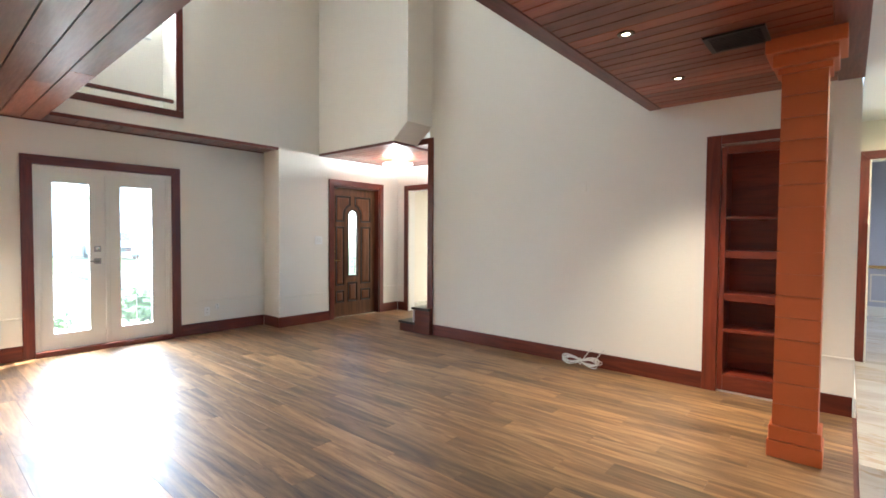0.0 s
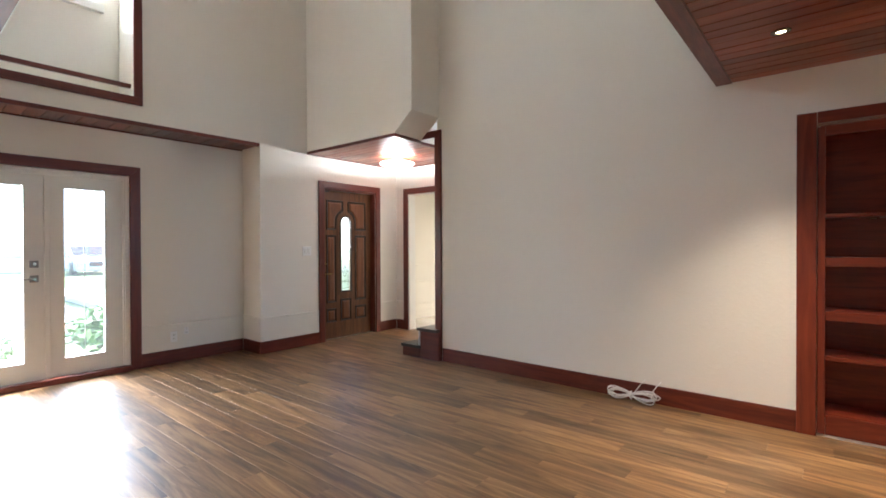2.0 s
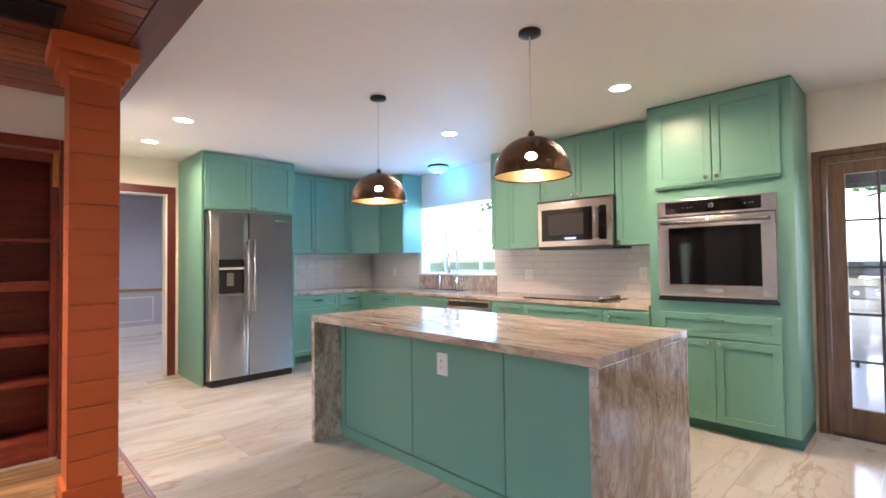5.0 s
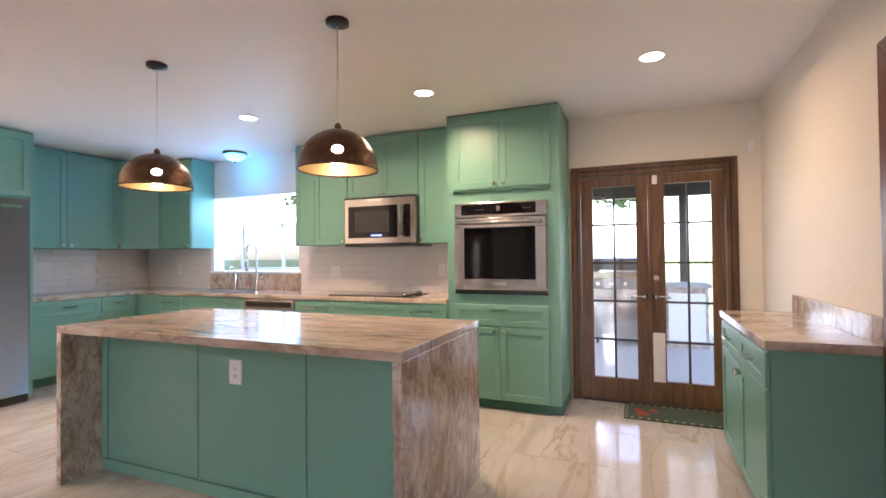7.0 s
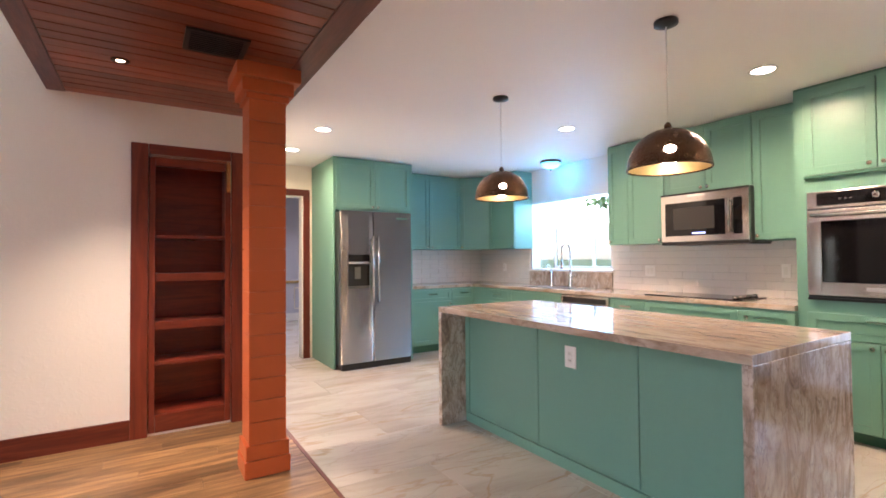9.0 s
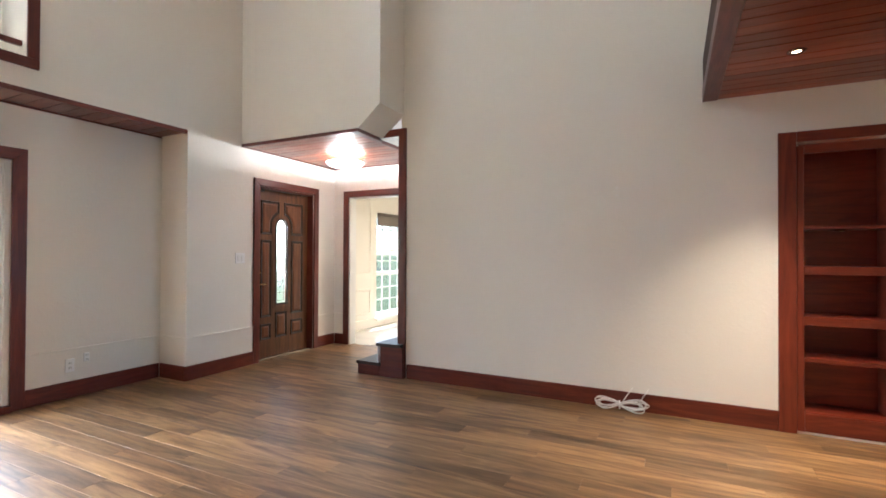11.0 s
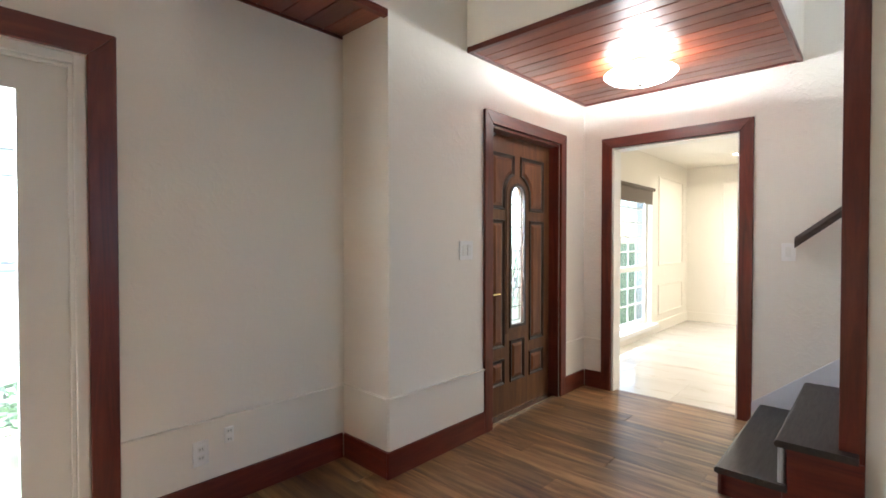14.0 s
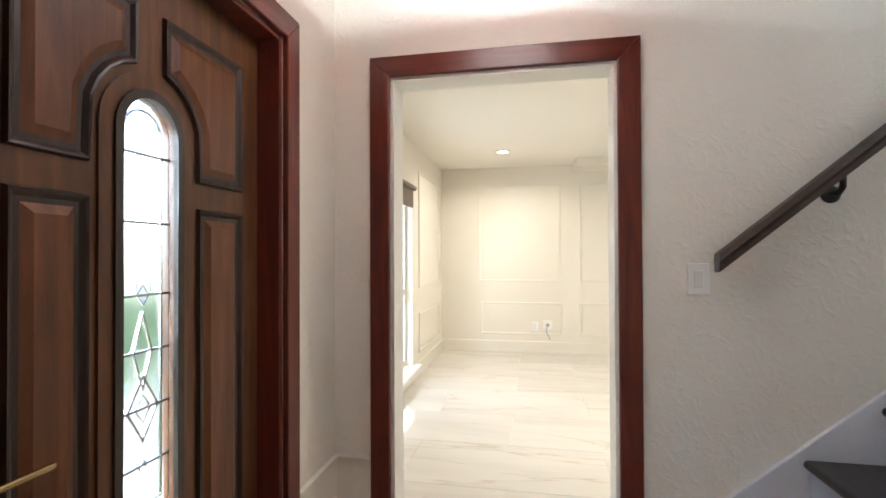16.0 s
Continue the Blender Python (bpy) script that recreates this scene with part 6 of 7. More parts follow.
for a, b, g0, g1, hu in ((-0.368, 0.198, -0.272, 0.08, 0.155), (0.212, 0.768, 0.308, 0.668, 0.25)):
    bm = bmesh.new()
    for q in ((a, g0, 0.012, 1.985), (g1, b, 0.012, 1.985), (g0, g1, 0.012, 0.205), (g0, g1, 1.90, 1.985)):
        fp.box(bm, *q, FPD - 0.04, FPD)
    leaf = part("leaf", bm, M["patio_door"], door)
    bm = bmesh.new()
    mid = (g0 + g1) / 2
    fp.box(bm, mid - 0.009, mid + 0.009, 0.205, 1.90, FPD - 0.03, FPD - 0.006)
    for k in range(1, 5):
        z = 0.205 + k * 0.339
        fp.box(bm, g0, g1, z - 0.009, z + 0.009, FPD - 0.0305, FPD - 0.0065)
    part("glazing_bar", bm, M["door_dark"], leaf)
    bm = bmesh.new()
    fp.box(bm, g0, g1, 0.205, 1.90, FPD - 0.022, FPD - 0.018)
    gp = part("pane", bm, M["glass"], leaf)
    gp.visible_shadow = False
    fr_ = Face("x", EAST + 0.02, -1)
    rose = part("rose", fr_.round(hu, 0.93, [(0.03, 0.0), (0.03, 0.008), (0.013, 0.012), (0.013, 0.05)], 18), M["nickel"], door, "satin nickel rose")
    s = -1 if hu < 0.2 else 1
    part("lever", tube([fr_.p(hu, 0.93, 0.05), fr_.p(hu + s * 0.05, 0.935, 0.052), fr_.p(hu + s * 0.11, 0.925, 0.048)], 0.008), M["nickel"], door, "satin nickel lever")
part("deadbolt", Face("x", EAST + 0.02, -1).round(0.155, 1.09, [(0.03, 0.0), (0.03, 0.012), (0.018, 0.02)], 18), M["nickel"], door, "satin nickel deadbolt")
bm = bmesh.new()
fp.box(bm, 0.199, 0.211, 0.012, 1.985, -0.05, -0.002)
part("astragal", bm, M["patio_door"], door, bevel=0.002)
bm = bmesh.new()
fp.box(bm, 0.09, 0.185, 0.20, 0.62, FPD, FPD + 0.004)
part("kick_plate", bm, M["white"], door, "upright pale plate screwed to the stile")
bm = bmesh.new()
fp.box(bm, 0.135, 0.175, 1.90, 1.975, FPD, FPD + 0.012)
part("contact", bm, M["plate"], door, "small white contact", 0.003)
part("threshold", boxes((EAST - 0.02, -0.372, 0.0, 4.2, 0.772, 0.014)), M["door_dark"], door)
dm = thing("doormat", (3.85, 0.05, 0.0), "dark green doormat with tan border and red flowers", "doormat")
MX0, MX1, MY0, MY1 = 3.62, 4.02, -0.33, 0.42
part("mat_body", boxes((MX0, MY0, 0.002, MX1, MY1, 0.012)), M["mat_a"], dm, bevel=0.003)
for k in range(0, 24, 2):
    y = MY0 + 0.012 + k * (MY1 - MY0 - 0.024) / 24
    for x in (MX0 + 0.008, MX1 - 0.035):
        part("border_check", boxes((x, y, 0.0121, x + 0.027, y + 0.022, 0.0135)), M["mat_b"], dm)
for k in range(0, 12, 2):
    x = MX0 + 0.012 + k * 0.031
    for y in (MY0 + 0.008, MY1 - 0.032):
        part("border_check", boxes((x, y, 0.0121, x + 0.018, y + 0.024, 0.0135)), M["mat_b"], dm)
for x, y, r in ((3.76, 0.28, 0.06), (3.86, 0.20, 0.045), (3.84, 0.31, 0.04)):
    bm = bmesh.new()
    prism(bm, [(x + r * (0.8 + 0.25 * math.cos(5 * a)) * math.cos(a), y + r * (0.8 + 0.25 * math.cos(5 * a)) * math.sin(a)) for a in (2 * math.pi * k / 25 for k in range(25))], "z", 0.0121, 0.0138)
    part("flower", bm, M["mat_c"], dm, "red flower shape")

# ---- garden window over the sink ----
win = thing("window_sink", (EAST, 4.615, 1.12), "white projecting garden window over the sink", "window", kind="structure")
WY0, WY1, WO = 3.91, 5.32, 4.55
part("window_sill", boxes((EAST - 0.035, WY0 - 0.02, 1.109, WO, WY1 + 0.02, 1.135)), M["white"], win, bevel=0.003)
part("lining", boxes((EAST + 0.001, WY0 + 0.001, 1.136, 4.215, WY0 + 0.03, 2.089), (EAST + 0.001, WY1 - 0.03, 1.136, 4.215, WY1 - 0.001, 2.089), (EAST + 0.001, WY0 + 0.03, 2.055, 4.215, WY1 - 0.03, 2.089)), M["white"], win, bevel=0.003)
bm = boxes((WO - 0.04, WY0, 1.136, WO, WY0 + 0.04, 1.75), (WO - 0.04, WY1 - 0.04, 1.136, WO, WY1, 1.75), (WO - 0.04, WY0 + 0.04, 1.136, WO, WY1 - 0.04, 1.17), (WO - 0.04, WY0 + 0.04, 1.72, WO, WY1 - 0.04, 1.75), (WO - 0.038, 4.57, 1.17, WO - 0.002, 4.605, 1.72))
part("window_frame", bm, M["white"], win, bevel=0.003)
for y in (WY0, 4.59, WY1 - 0.03):
    bm = bmesh.new()
    prism(bm, [(4.216, 2.085), (4.216, 2.045), (WO - 0.02, 1.71), (WO, 1.75)], "y", y, y + 0.03)
    part("roof_bar", bm, M["white"], win)
for q in ((WO - 0.022, WY0 + 0.04, 1.17, WO - 0.018, 4.57, 1.72), (WO - 0.022, 4.605, 1.17, WO - 0.018, WY1 - 0.04, 1.72), (4.22, WY0 + 0.01, 1.14, WO - 0.042, WY0 + 0.014, 1.72), (4.22, WY1 - 0.014, 1.14, WO - 0.042, WY1 - 0.01, 1.72)):
    gp = part("pane", boxes(q), M["tinted"], win)
    gp.visible_shadow = False

# ---- dining room ----
win = thing("window_dining", (-6.15, 7.72, 0.14), "tall white sash window with a rolled taupe shade", "window", kind="structure")
bm = bmesh.new()
for q in ((7.13, 7.19, 0.16, 1.98), (8.24, 8.30, 0.16, 1.98), (7.19, 8.24, 0.16, 0.22), (7.19, 8.24, 1.92, 1.98), (7.19, 8.24, 0.88, 0.95)):
    Face("x", -6.2, 1).box(bm, *q, -0.02, 0.03)
part("window_frame", bm, M["white"], win, bevel=0.003)
bm = bmesh.new()
for y in (7.45, 7.715, 7.98):
    Face("x", -6.2, 1).box(bm, y - 0.008, y + 0.008, 0.22, 1.92, -0.006, 0.008)
for z in (0.44, 0.66, 1.14, 1.33, 1.52, 1.71):
    Face("x", -6.2, 1).box(bm, 7.19, 8.24, z - 0.008, z + 0.008, -0.0055, 0.0075)
part("glazing_bar", bm, M["white"], win)
gp = part("pane", boxes((-6.203, 7.19, 0.22, -6.201, 8.24, 1.92)), M["tinted"], win)
gp.visible_shadow = False
part("window_sill", boxes((-6.17, 7.05, 0.10, -6.02, 8.38, 0.155)), M["white"], win, bevel=0.005)
sh = thing("roller_shade", (-6.12, 7.72, 1.8), "half-rolled taupe fabric shade at the window top", "window shade")
part("cloth", boxes((-6.098, 7.15, 1.77, -6.085, 8.28, 1.965)), M["shade"], sh)
part("roll", tube([(-6.075, 7.14, 1.97), (-6.075, 8.29, 1.97)], 0.025, 12), M["shade"], sh)
fd_ = Face("y", 9.88, -1)
fd2 = Face("x", -6.10, 1)


def moulding_box(face, u0, u1, z0, z1, w=0.025):
    bm = bmesh.new()
    face.box(bm, u0, u1, z0, z0 + w, 0, 0.014)
    face.box(bm, u0, u1, z1 - w, z1, 0, 0.014)
    face.box(bm, u0, u0 + w, z0 + w, z1 - w, 0, 0.014)
    face.box(bm, u1 - w, u1, z0 + w, z1 - w, 0, 0.014)
    solid("panel_moulding", bm, M["cream"], "cream picture-frame moulding on the wall", "trim", bevel=0.004)


moulding_box(fd_, -5.57, -4.51, 0.235, 0.66)
moulding_box(fd_, -5.60, -4.53, 0.93, 2.2)
moulding_box(fd_, -4.30, -3.0, 0.235, 0.66)
moulding_box(fd_, -4.30, -3.0, 0.93, 2.2)
for a, b in ((8.55, 9.65), (6.0, 6.95)):
    moulding_box(fd2, a, b, 0.235, 0.66)
    moulding_box(fd2, a, b, 0.93, 2.2)
skirting(fd_, -6.10, -2.6, 0.15, 0.018, M["cream"], "cream baseboard")
skirting(fd2, 5.74, 9.86, 0.15, 0.018, M["cream"], "cream baseboard")
solid("dining_lining", boxes((-5.489, HALL + 0.0, 0, -5.474, 5.70, 2.059), (-4.576, HALL + 0.0, 0, -4.561, 5.70, 2.059), (-5.474, HALL + 0.0, 2.044, -4.576, 5.70, 2.059)), M["white"], "white painted lining of the doorway", "trim")
solid("hall_lining", boxes((0.361, NORTH + 0.0, 0, 0.376, 6.64, 2.129), (1.104, NORTH + 0.0, 0, 1.119, 6.64, 2.129), (0.376, NORTH + 0.0, 2.114, 1.104, 6.64, 2.129)), M["white"], "white painted lining of the doorway", "trim")

# ---- outside ----
bm = bmesh.new()
bmesh.ops.create_grid(bm, x_segments=60, y_segments=60, size=300)
for v in bm.verts:
    far = max(0.0, math.hypot(v.co.x, v.co.y) - 14)
    v.co.z = -0.16 + min(far, 30) * 0.02 * noise.noise(v.co * 0.05)
solid("ground", bm, M["lawn"], "mown green lawn round the house", "lawn")
solid("patio", boxes((4.2, -4.0, -0.15, 8.6, 6.5, -0.02)), M["concrete"], "pale paved patio outside the glazed doors", "patio")
solid("porch", boxes((-6.75, 0.6, -0.15, -6.35, 2.25, -0.03)), M["concrete"], "pale concrete step outside the front doors", "pavement")
solid("driveway", boxes((-19, -9, -0.15, -9.2, 3.2, -0.08)), M["concrete"], "pale concrete driveway in front of the house", "driveway")
# Paving added, and widened, so the leaded pane looks out on white.
solid("entry_walk", boxes((-19, 3.6, -0.15, -6.0, 7.6, -0.03)), M["concrete"], "pale concrete walk added to whiten the entry pane", "pavement")
solid("road", boxes((-32, -60, -0.14, -25.5, 60, -0.10)), M["roof"], "grey street beyond the front lawn", "road")


def foliage(bm, centre, size, count, leaf, rng):
    """Many small bent leaves scattered through an uneven mass."""
    for _ in range(count):
        d = Vector((rng.gauss(0, 1), rng.gauss(0, 1), rng.gauss(0, 1))).normalized() * (rng.random() ** 0.45)
        lump = 0.75 + 0.5 * noise.noise(d * 2.2 + Vector(centre))
        p = Vector(centre) + Vector((d.x * size[0], d.y * size[1], d.z * size[2])) * lump
        a = Vector((rng.gauss(0, 1), rng.gauss(0, 1), rng.gauss(0, 0.6))).normalized()
        b = a.cross(Vector((rng.gauss(0, 1), rng.gauss(0, 1), rng.gauss(0, 1)))).normalized()
        s = leaf * rng.uniform(0.6, 1.3)
        v = [bm.verts.new(p + q) for q in (-a * s, b * s * 0.42, a * s, -b * s * 0.42)]
        bm.faces.new(v)


def shrub(x, y, w, h, seed, leaf=0.07, count=900, label="leafy green shrub beside the front step"):
    rng_ = random.Random(seed)
    t = thing("shrub", (x, y, -0.15), label, "shrub", "shrubs outside the windows")
    for k in range(5):
        a = 2 * math.pi * k / 5
        part("stem", tube([(x, y, -0.16), (x + 0.2 * w * math.cos(a), y + 0.2 * w * math.sin(a), h * 0.4)], 0.012, 5), M["bark"], t)
    bm_ = bmesh.new()
    foliage(bm_, (x, y, h * 0.52 - 0.1), (w, w, h * 0.55), count, leaf, rng_)
    part("leaves", bm_, M["leaf"], t)


shrub(-8.2, 1.05, 0.55, 0.28, 1, 0.06)
shrub(-7.9, 2.40, 0.62, 0.62, 2, 0.075, 1800)
shrub(-8.3, 3.05, 0.6, 0.7, 9, 0.075, 1200)
shrub(-8.5, 0.3, 0.4, 0.4, 3, 0.06)
shrub(-8.0, 6.6, 0.7, 1.5, 4, 0.09)
shrub(-7.6, 7.5, 0.7, 1.9, 5, 0.09, 1200)
shrub(-7.8, 8.5, 0.7, 1.7, 6, 0.09)
shrub(-8.6, 9.6, 0.8, 2.2, 7, 0.09, 1200)
shrub(9.0, 4.0, 0.9, 1.7, 21, 0.09, 1200, "leafy green shrub beyond the patio")
shrub(9.6, 6.0, 1.0, 2.0, 22, 0.09, 1200, "leafy green shrub beyond the patio")


def tree(x, y, height, spread, seed):
    rng_ = random.Random(seed)
    t = thing("tree", (x, y, -0.16), "broad leafy green garden tree", "tree", "trees round the garden")
    trunk = [(x + 0.1 * math.sin(k), y + 0.1 * math.cos(1.7 * k), -0.3 + height * 0.5 * k / 6) for k in range(7)]
    bm_ = bmesh.new()
    part("trunk", tube(trunk, 0.16, 10), M["bark"], t)
    for k in range(6):
        a = 2 * math.pi * k / 6 + rng_.random()
        part("limb", tube([trunk[5], (x + spread * 0.35 * math.cos(a), y + spread * 0.35 * math.sin(a), height * 0.62), (x + spread * 0.6 * math.cos(a), y + spread * 0.6 * math.sin(a), height * 0.78)], 0.06, 6), M["bark"], t)
    for k in range(9):
        a, r = rng_.uniform(0, 6.28), rng_.uniform(0.1, 0.75) * spread
        foliage(bm_, (x + r * math.cos(a), y + r * math.sin(a), height * rng_.uniform(0.55, 0.95)), (spread * 0.42, spread * 0.42, spread * 0.3), 420, 0.19, rng_)
    part("crown", bm_, M["leaf"], t)


for x, y, h, s, k in ((16, -3, 7, 3.4, 31), (15, 2.5, 6, 3.0, 32), (17, 7, 8, 3.8, 33), (14, 11, 7, 3.2, 34), (-15, 8, 7, 3.2, 35), (-16, -6, 7, 3.4, 36), (-30, 16, 10, 5, 37), (-32, -12, 10, 5, 38)):
    tree(x, y, h, s, k)

# neighbour's house across the street
house = thing("house", (-34, 2, -0.15), "pale two-storey house across the street", "house")
part("wall", boxes((-40, -6, -0.15, -34, 10, 5.6)), M["siding"], house)
bm = bmesh.new()
prism(bm, [(-40.5, 5.6), (-33.5, 5.6), (-37, 7.8)], "y", -6.5, 10.5)
part("roof", bm, M["roof"], house)
for y in (-4, -1, 2, 5, 8):
    for z in (0.9, 3.6):
        w = part("window", boxes((-34.02, y - 0.5, z, -33.96, y + 0.5, z + 1.3)), M["white"], house)
        part("pane", boxes((-33.96, y - 0.42, z + 0.08, -33.94, y + 0.42, z + 1.22)), M["concrete"], w)

# parked car in the street
car = thing("car", (-29.5, 7.2, -0.10), "silver car parked in the street", "car")
bm = bmesh.new()
prism(bm, [(-31.6, 0.12), (-31.6, 0.72), (-31.3, 0.82), (-30.9, 1.32), (-29.4, 1.36), (-28.7, 0.86), (-27.6, 0.74), (-27.45, 0.50), (-27.5, 0.12)], "y", 6.35, 8.05)
part("body", bm, M["car_paint"], car, bevel=0.06)
bm = bmesh.new()
prism(bm, [(-29.37, 1.30), (-29.33, 1.32), (-28.70, 0.90), (-28.74, 0.88)], "y", 6.50, 7.90)
part("windscreen", bm, M["black_glass"], car, "dark windscreen")
for x in (-31.0, -28.3):
    for y in (6.42, 7.98):
        wheel = part("wheel", turned([(0.0, -0.10), (0.32, -0.10), (0.34, -0.06), (0.34, 0.06), (0.32, 0.10), (0.0, 0.10)], (x, y, 0.24), 20, "y"), M["black"], car, "black rubber tyre")
for y in (6.45, 7.70):
    part("headlight", boxes((-27.56, y, 0.52, -27.44, y + 0.28, 0.64)), M["chrome"], car, "clear headlight")
part("grille", boxes((-27.52, 6.85, 0.34, -27.43, 7.55, 0.56)), M["black"], car, "black front grille")

# patio fittings
GY = 0.46
grill = thing("barbecue_grill", (7.2, GY, -0.02), "stainless barbecue grill with a closed lid", "grill")
part("cart", boxes((6.95, GY - 0.45, 0.08, 7.5, GY + 0.45, 0.80)), M["steel"], grill, bevel=0.01)
part("firebox", boxes((6.92, GY - 0.50, 0.80, 7.52, GY + 0.50, 0.95)), M["steel_dark"], grill, bevel=0.01)
bm = bmesh.new()
prism(bm, [(6.94, 0.95)] + [(7.22 - 0.28 * math.cos(a), 0.95 + 0.30 * math.sin(a)) for a in (math.pi * k / 10 for k in range(1, 10))] + [(7.5, 0.95)], "y", GY - 0.48, GY + 0.48)
part("lid", bm, M["steel"], grill, bevel=0.004)
part("lid_handle", tube([(6.88, GY - 0.35, 1.06), (6.88, GY + 0.35, 1.06)], 0.014), M["chrome"], grill)
for y in (GY - 0.38, GY - 0.19, GY, GY + 0.19, GY + 0.38):
    part("knob", turned([(0.03, 0.0), (0.026, -0.04)], (6.92, y, 0.87), 14, "x"), M["chrome"], grill)
for x in (7.0, 7.45):
    for y in (GY - 0.4, GY + 0.4):
        part("caster", turned([(0.04, -0.02), (0.04, 0.02)], (x, y, 0.02), 14, "y"), M["black"], grill)
cnt = thing("patio_counter", (7.3, -0.32, -0.02), "stone-clad outdoor counter with a white door", "counter")
part("base", boxes((7.0, -0.60, -0.02, 7.6, -0.06, 0.82)), M["granite_z"], cnt)
part("top", boxes((6.95, -0.64, 0.821, 7.65, -0.045, 0.87)), M["concrete"], cnt, bevel=0.006)
part("door", boxes((6.97, -0.56, 0.08, 6.999, -0.10, 0.74)), M["white"], cnt, bevel=0.004)
pc = thing("patio_cover", (6.4, 0, 2.5), "dark flat patio roof on square posts", "patio cover", kind="structure")
part("roof", boxes((4.25, -3.0, 2.55, 8.4, 3.2, 2.68)), M["roof"], pc)
part("beam", boxes((8.1, -3.0, 2.24, 8.25, 3.2, 2.549)), M["black"], pc)
for y in (-2.8, -0.40, 3.0):
    part("post", boxes((8.12, y - 0.06, -0.02, 8.24, y + 0.06, 2.24)), M["black"], pc)

# ---- floors and wall tiles, piece by piece ----
rng = random.Random(5)
sub = solid("floor_living", boxes((-6.35, -0.77, -0.12, 0.27, HALL + 0.07, -0.008)), M["screed"], "laid brown laminate plank floor", "floor")
PW, PL = 0.151, 1.22
shared = {}


def plank_mesh(lx, ly):
    key = (round(lx, 2), round(ly, 3))
    if key not in shared:
        bm_ = bmesh.new()
        hx, hy, c = key[0] / 2 - 0.0004, key[1] / 2 - 0.0003, 0.0007
        lo = [bm_.verts.new(p) for p in ((-hx, -hy, -0.008), (hx, -hy, -0.008), (hx, hy, -0.008), (-hx, hy, -0.008))]
        md = [bm_.verts.new(p) for p in ((-hx, -hy, -c), (hx, -hy, -c), (hx, hy, -c), (-hx, hy, -c))]
        hi = [bm_.verts.new(p) for p in ((-hx + c, -hy + c, 0), (hx - c, -hy + c, 0), (hx - c, hy - c, 0), (-hx + c, hy - c, 0))]
        bm_.faces.new(hi)
        for a, b in ((lo, md), (md, hi)):
            for i in range(4):
                bm_.faces.new((a[i], a[(i + 1) % 4], b[(i + 1) % 4], b[i]))
        me = bpy.data.meshes.new("plank")
        bm_.to_mesh(me)
        bm_.free()
        me.materials.append(M["floor"])
        shared[key] = me
    return shared[key]


y, row = SOUTH, 0
while y < HALL + 0.06:
    w = min(PW, HALL + 0.065 - y)
    x0 = FRONT if y < 3.30 else -5.98
    x1 = 0.27 if y < STAIR else -3.9
    x = x0
    first = PL * ((row * 0.37) % 1.0)
    while x < x1 - 0.02:
        ln = min(max(first, 0.25) if x == x0 else PL, x1 - x)
        if x1 - x - ln < 0.2:
            ln = x1 - x
        ob = new("plank", plank_mesh(ln, w))
        ob.parent = sub
        ob.location = (x + round(ln, 2) / 2, y + w / 2, 0)
        x += ln
    y += w
    row += 1
solid("floor_edge_strip", boxes((0.262, SOUTH, -0.005, 0.285, 4.39, 0.004)), M["trim_y"], "thin wooden strip between planks and tiles", "trim")

tiles = {}


def tile_mesh(lx, ly, mat, t=0.01, c=0.0015, name="tile"):
    key = (round(lx, 3), round(ly, 3), mat.name)
    if key not in tiles:
        bm_ = bmesh.new()
        hx, hy = lx / 2, ly / 2
        lo = [bm_.verts.new(p) for p in ((-hx, -hy, -t), (hx, -hy, -t), (hx, hy, -t), (-hx, hy, -t))]
        hi = [bm_.verts.new(p) for p in ((-hx + c, -hy + c, 0), (hx - c, -hy + c, 0), (hx - c, hy - c, 0), (-hx + c, hy - c, 0))]
        bm_.faces.new(hi)
        for i in range(4):
            bm_.faces.new((lo[i], lo[(i + 1) % 4], hi[(i + 1) % 4], hi[i]))
        me = bpy.data.meshes.new(name)
        bm_.to_mesh(me)
        bm_.free()
        me.materials.append(mat)
        tiles[key] = me
    return tiles[key]


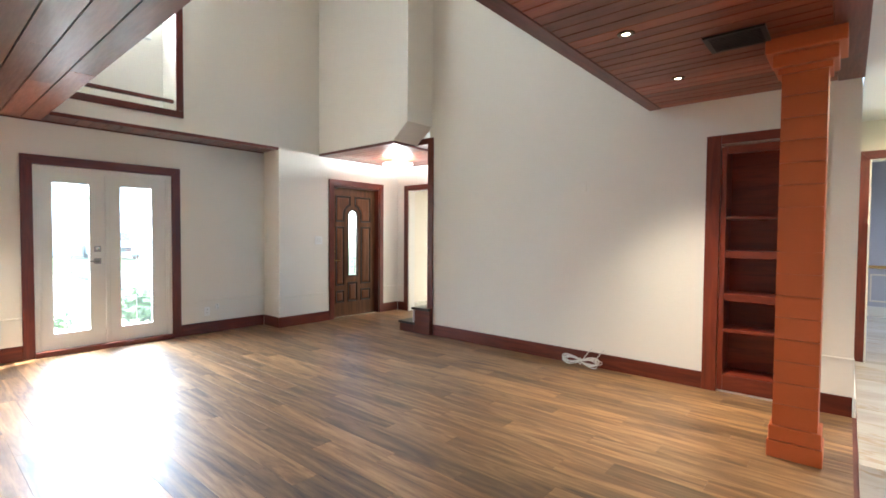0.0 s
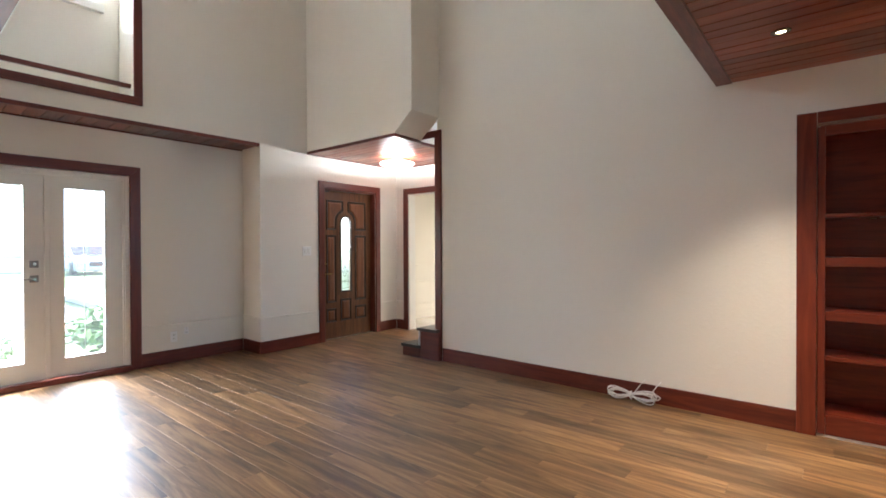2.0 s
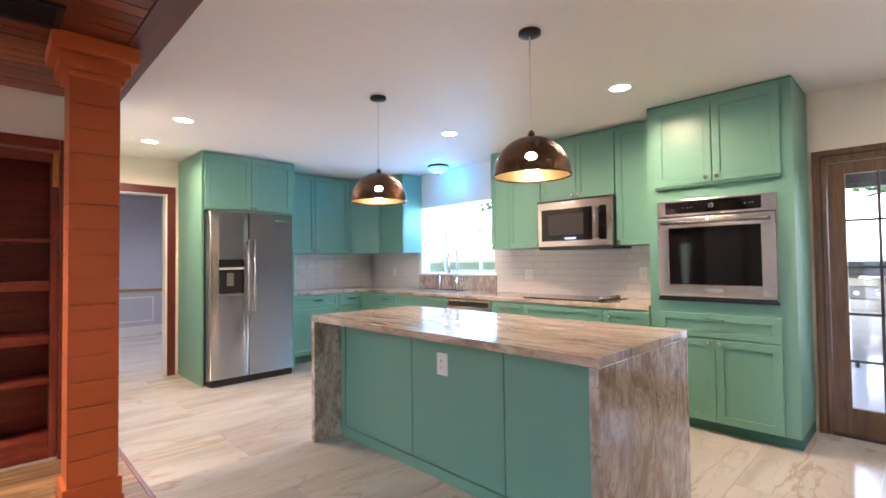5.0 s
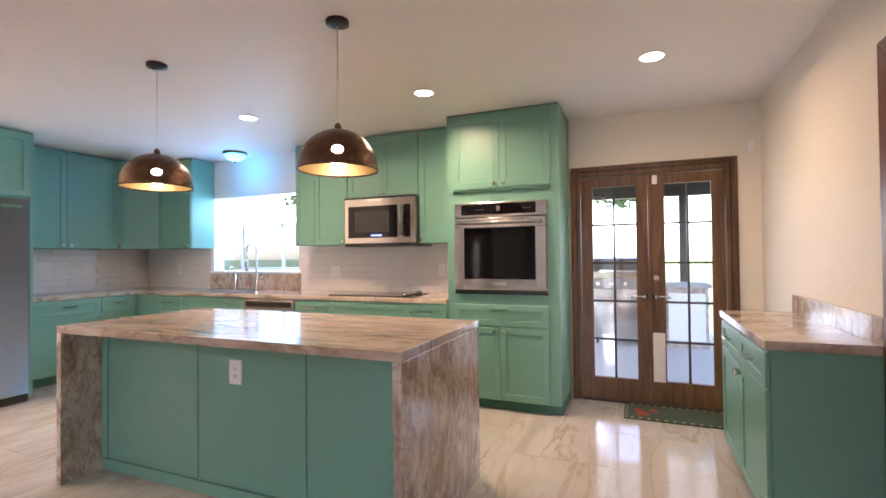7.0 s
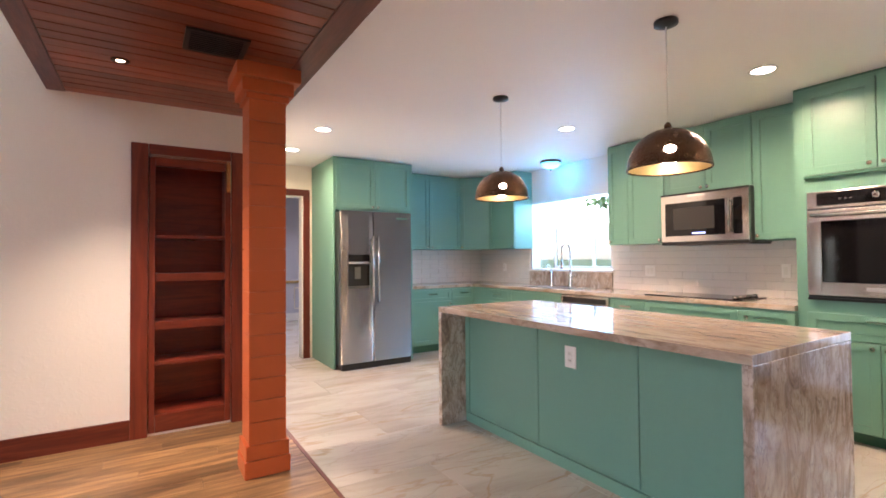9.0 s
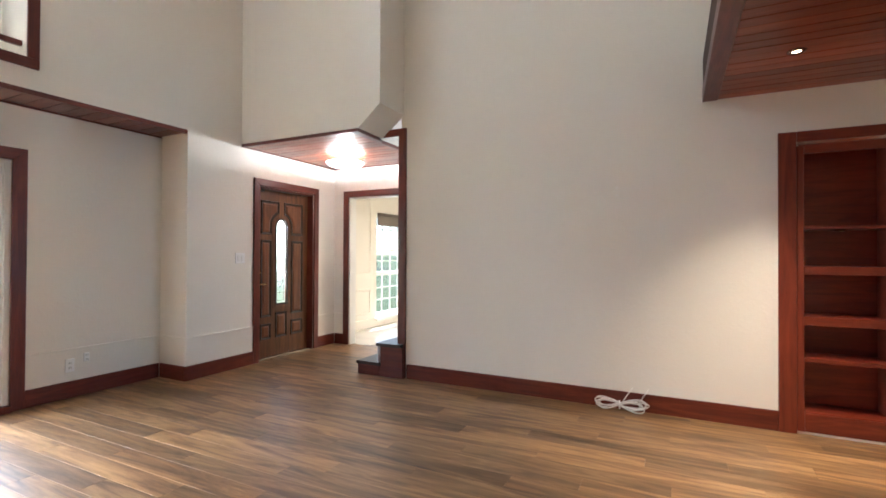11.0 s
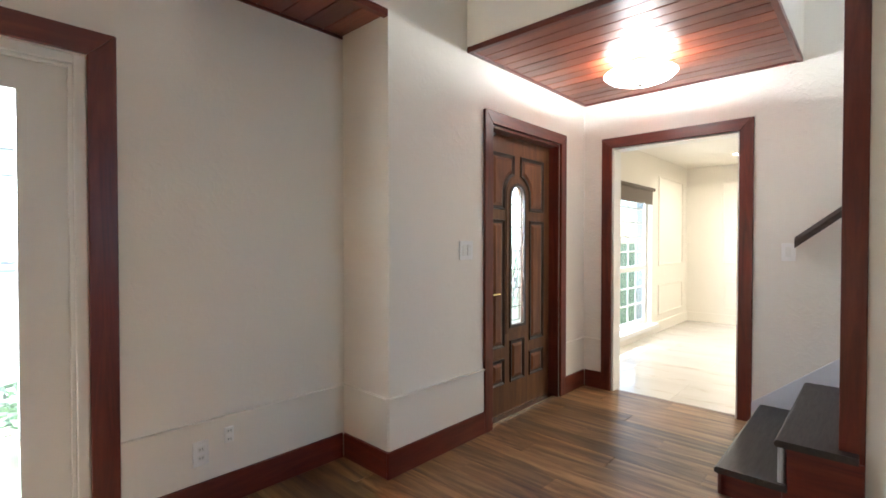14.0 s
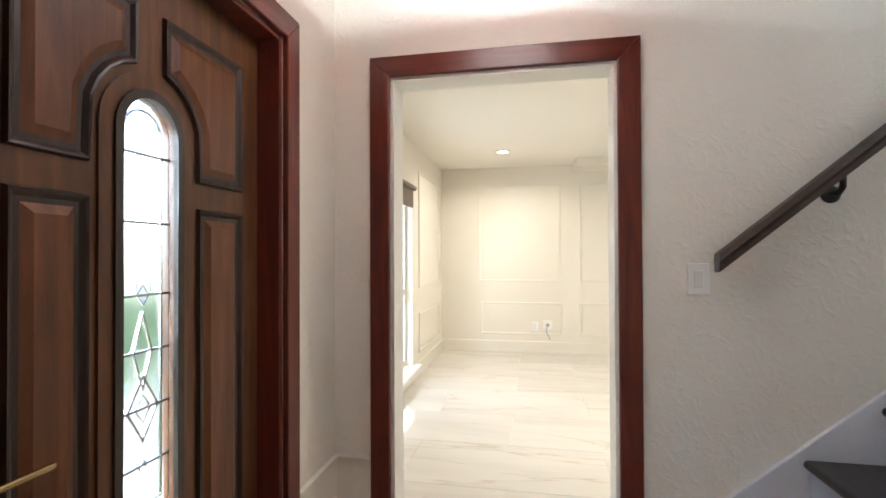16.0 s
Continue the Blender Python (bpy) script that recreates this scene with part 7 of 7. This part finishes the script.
def tiled_floor(name, x0, x1, y0, y1, lx, ly, label, stone_mat=None, joint=None):
    base = solid(name, boxes((x0, y0, -0.12, x1, y1, -0.0025)), joint or M["grout"], label, "floor")
    j = 0
    yy = y0
    while yy < y1 - 0.03:
        w = min(ly, y1 - yy)
        xx = x0 - (lx * 0.5 if j % 2 else 0)
        while xx < x1 - 0.03:
            a, b = max(xx, x0), min(xx + lx, x1)
            if b - a > 0.05:
                ob = new("tile", tile_mesh(b - a - 0.0015, w - 0.0015, stone_mat or M["marble"], c=0.0008))
                ob.parent = base
                ob.location = ((a + b) / 2, yy + w / 2, 0.0)
            xx += lx
        yy += w
        j += 1


tiled_floor("floor_kitchen", 0.286, EAST + 0.1, SOUTH - 0.1, NORTH + 0.14, 1.20, 0.60, "polished white marble-look tile floor with brown veins")
tiled_floor("floor_dining", -6.25, -2.55, HALL + 0.072, 9.9, 1.20, 0.60, "polished cream marble-look tile floor", M["cream_marble"], M["cream_grout"])
tiled_floor("floor_far_hall", -0.45, 3.65, NORTH + 0.141, 10.55, 1.20, 0.60, "polished white marble-look tile floor")


def subway(face, u0, u1, z0, z1, base_name):
    bm_ = bmesh.new()
    face.box(bm_, u0, u1, z0, z1, 0.0005, 0.006)
    base = solid(base_name, bm_, M["pale_grout"], "glazed white long-tile backsplash", "backsplash")
    tw, th = 0.305, 0.0718
    j, z = 0, z0
    turn = Matrix.Rotation(radians(90), 4, "X") if face.axis == "y" else Matrix.Rotation(radians(-90), 4, "Z") @ Matrix.Rotation(radians(90), 4, "X")
    while z < z1 - 0.01:
        h = min(th, z1 - z)
        u = u0 - (tw / 2 if j % 2 else 0)
        while u < u1 - 0.01:
            a, b = max(u, u0), min(u + tw, u1)
            if b - a > 0.012:
                ob = new("tile", tile_mesh(b - a - 0.0016, h - 0.0016, M["subway"], 0.006, 0.0014))
                ob.parent = base
                ob.matrix_basis = Matrix.Translation(face.p((a + b) / 2, z + h / 2, 0.0115)) @ turn
            u += tw
        z += h
        j += 1


subway(f_north, 2.298, EAST - 0.012, 0.921, 1.424, "backsplash_north")
subway(f_east, 5.322, NORTH - 0.014, 0.921, 1.424, "backsplash_corner")
subway(f_east, 1.841, 3.908, 0.921, 1.424, "backsplash_range")
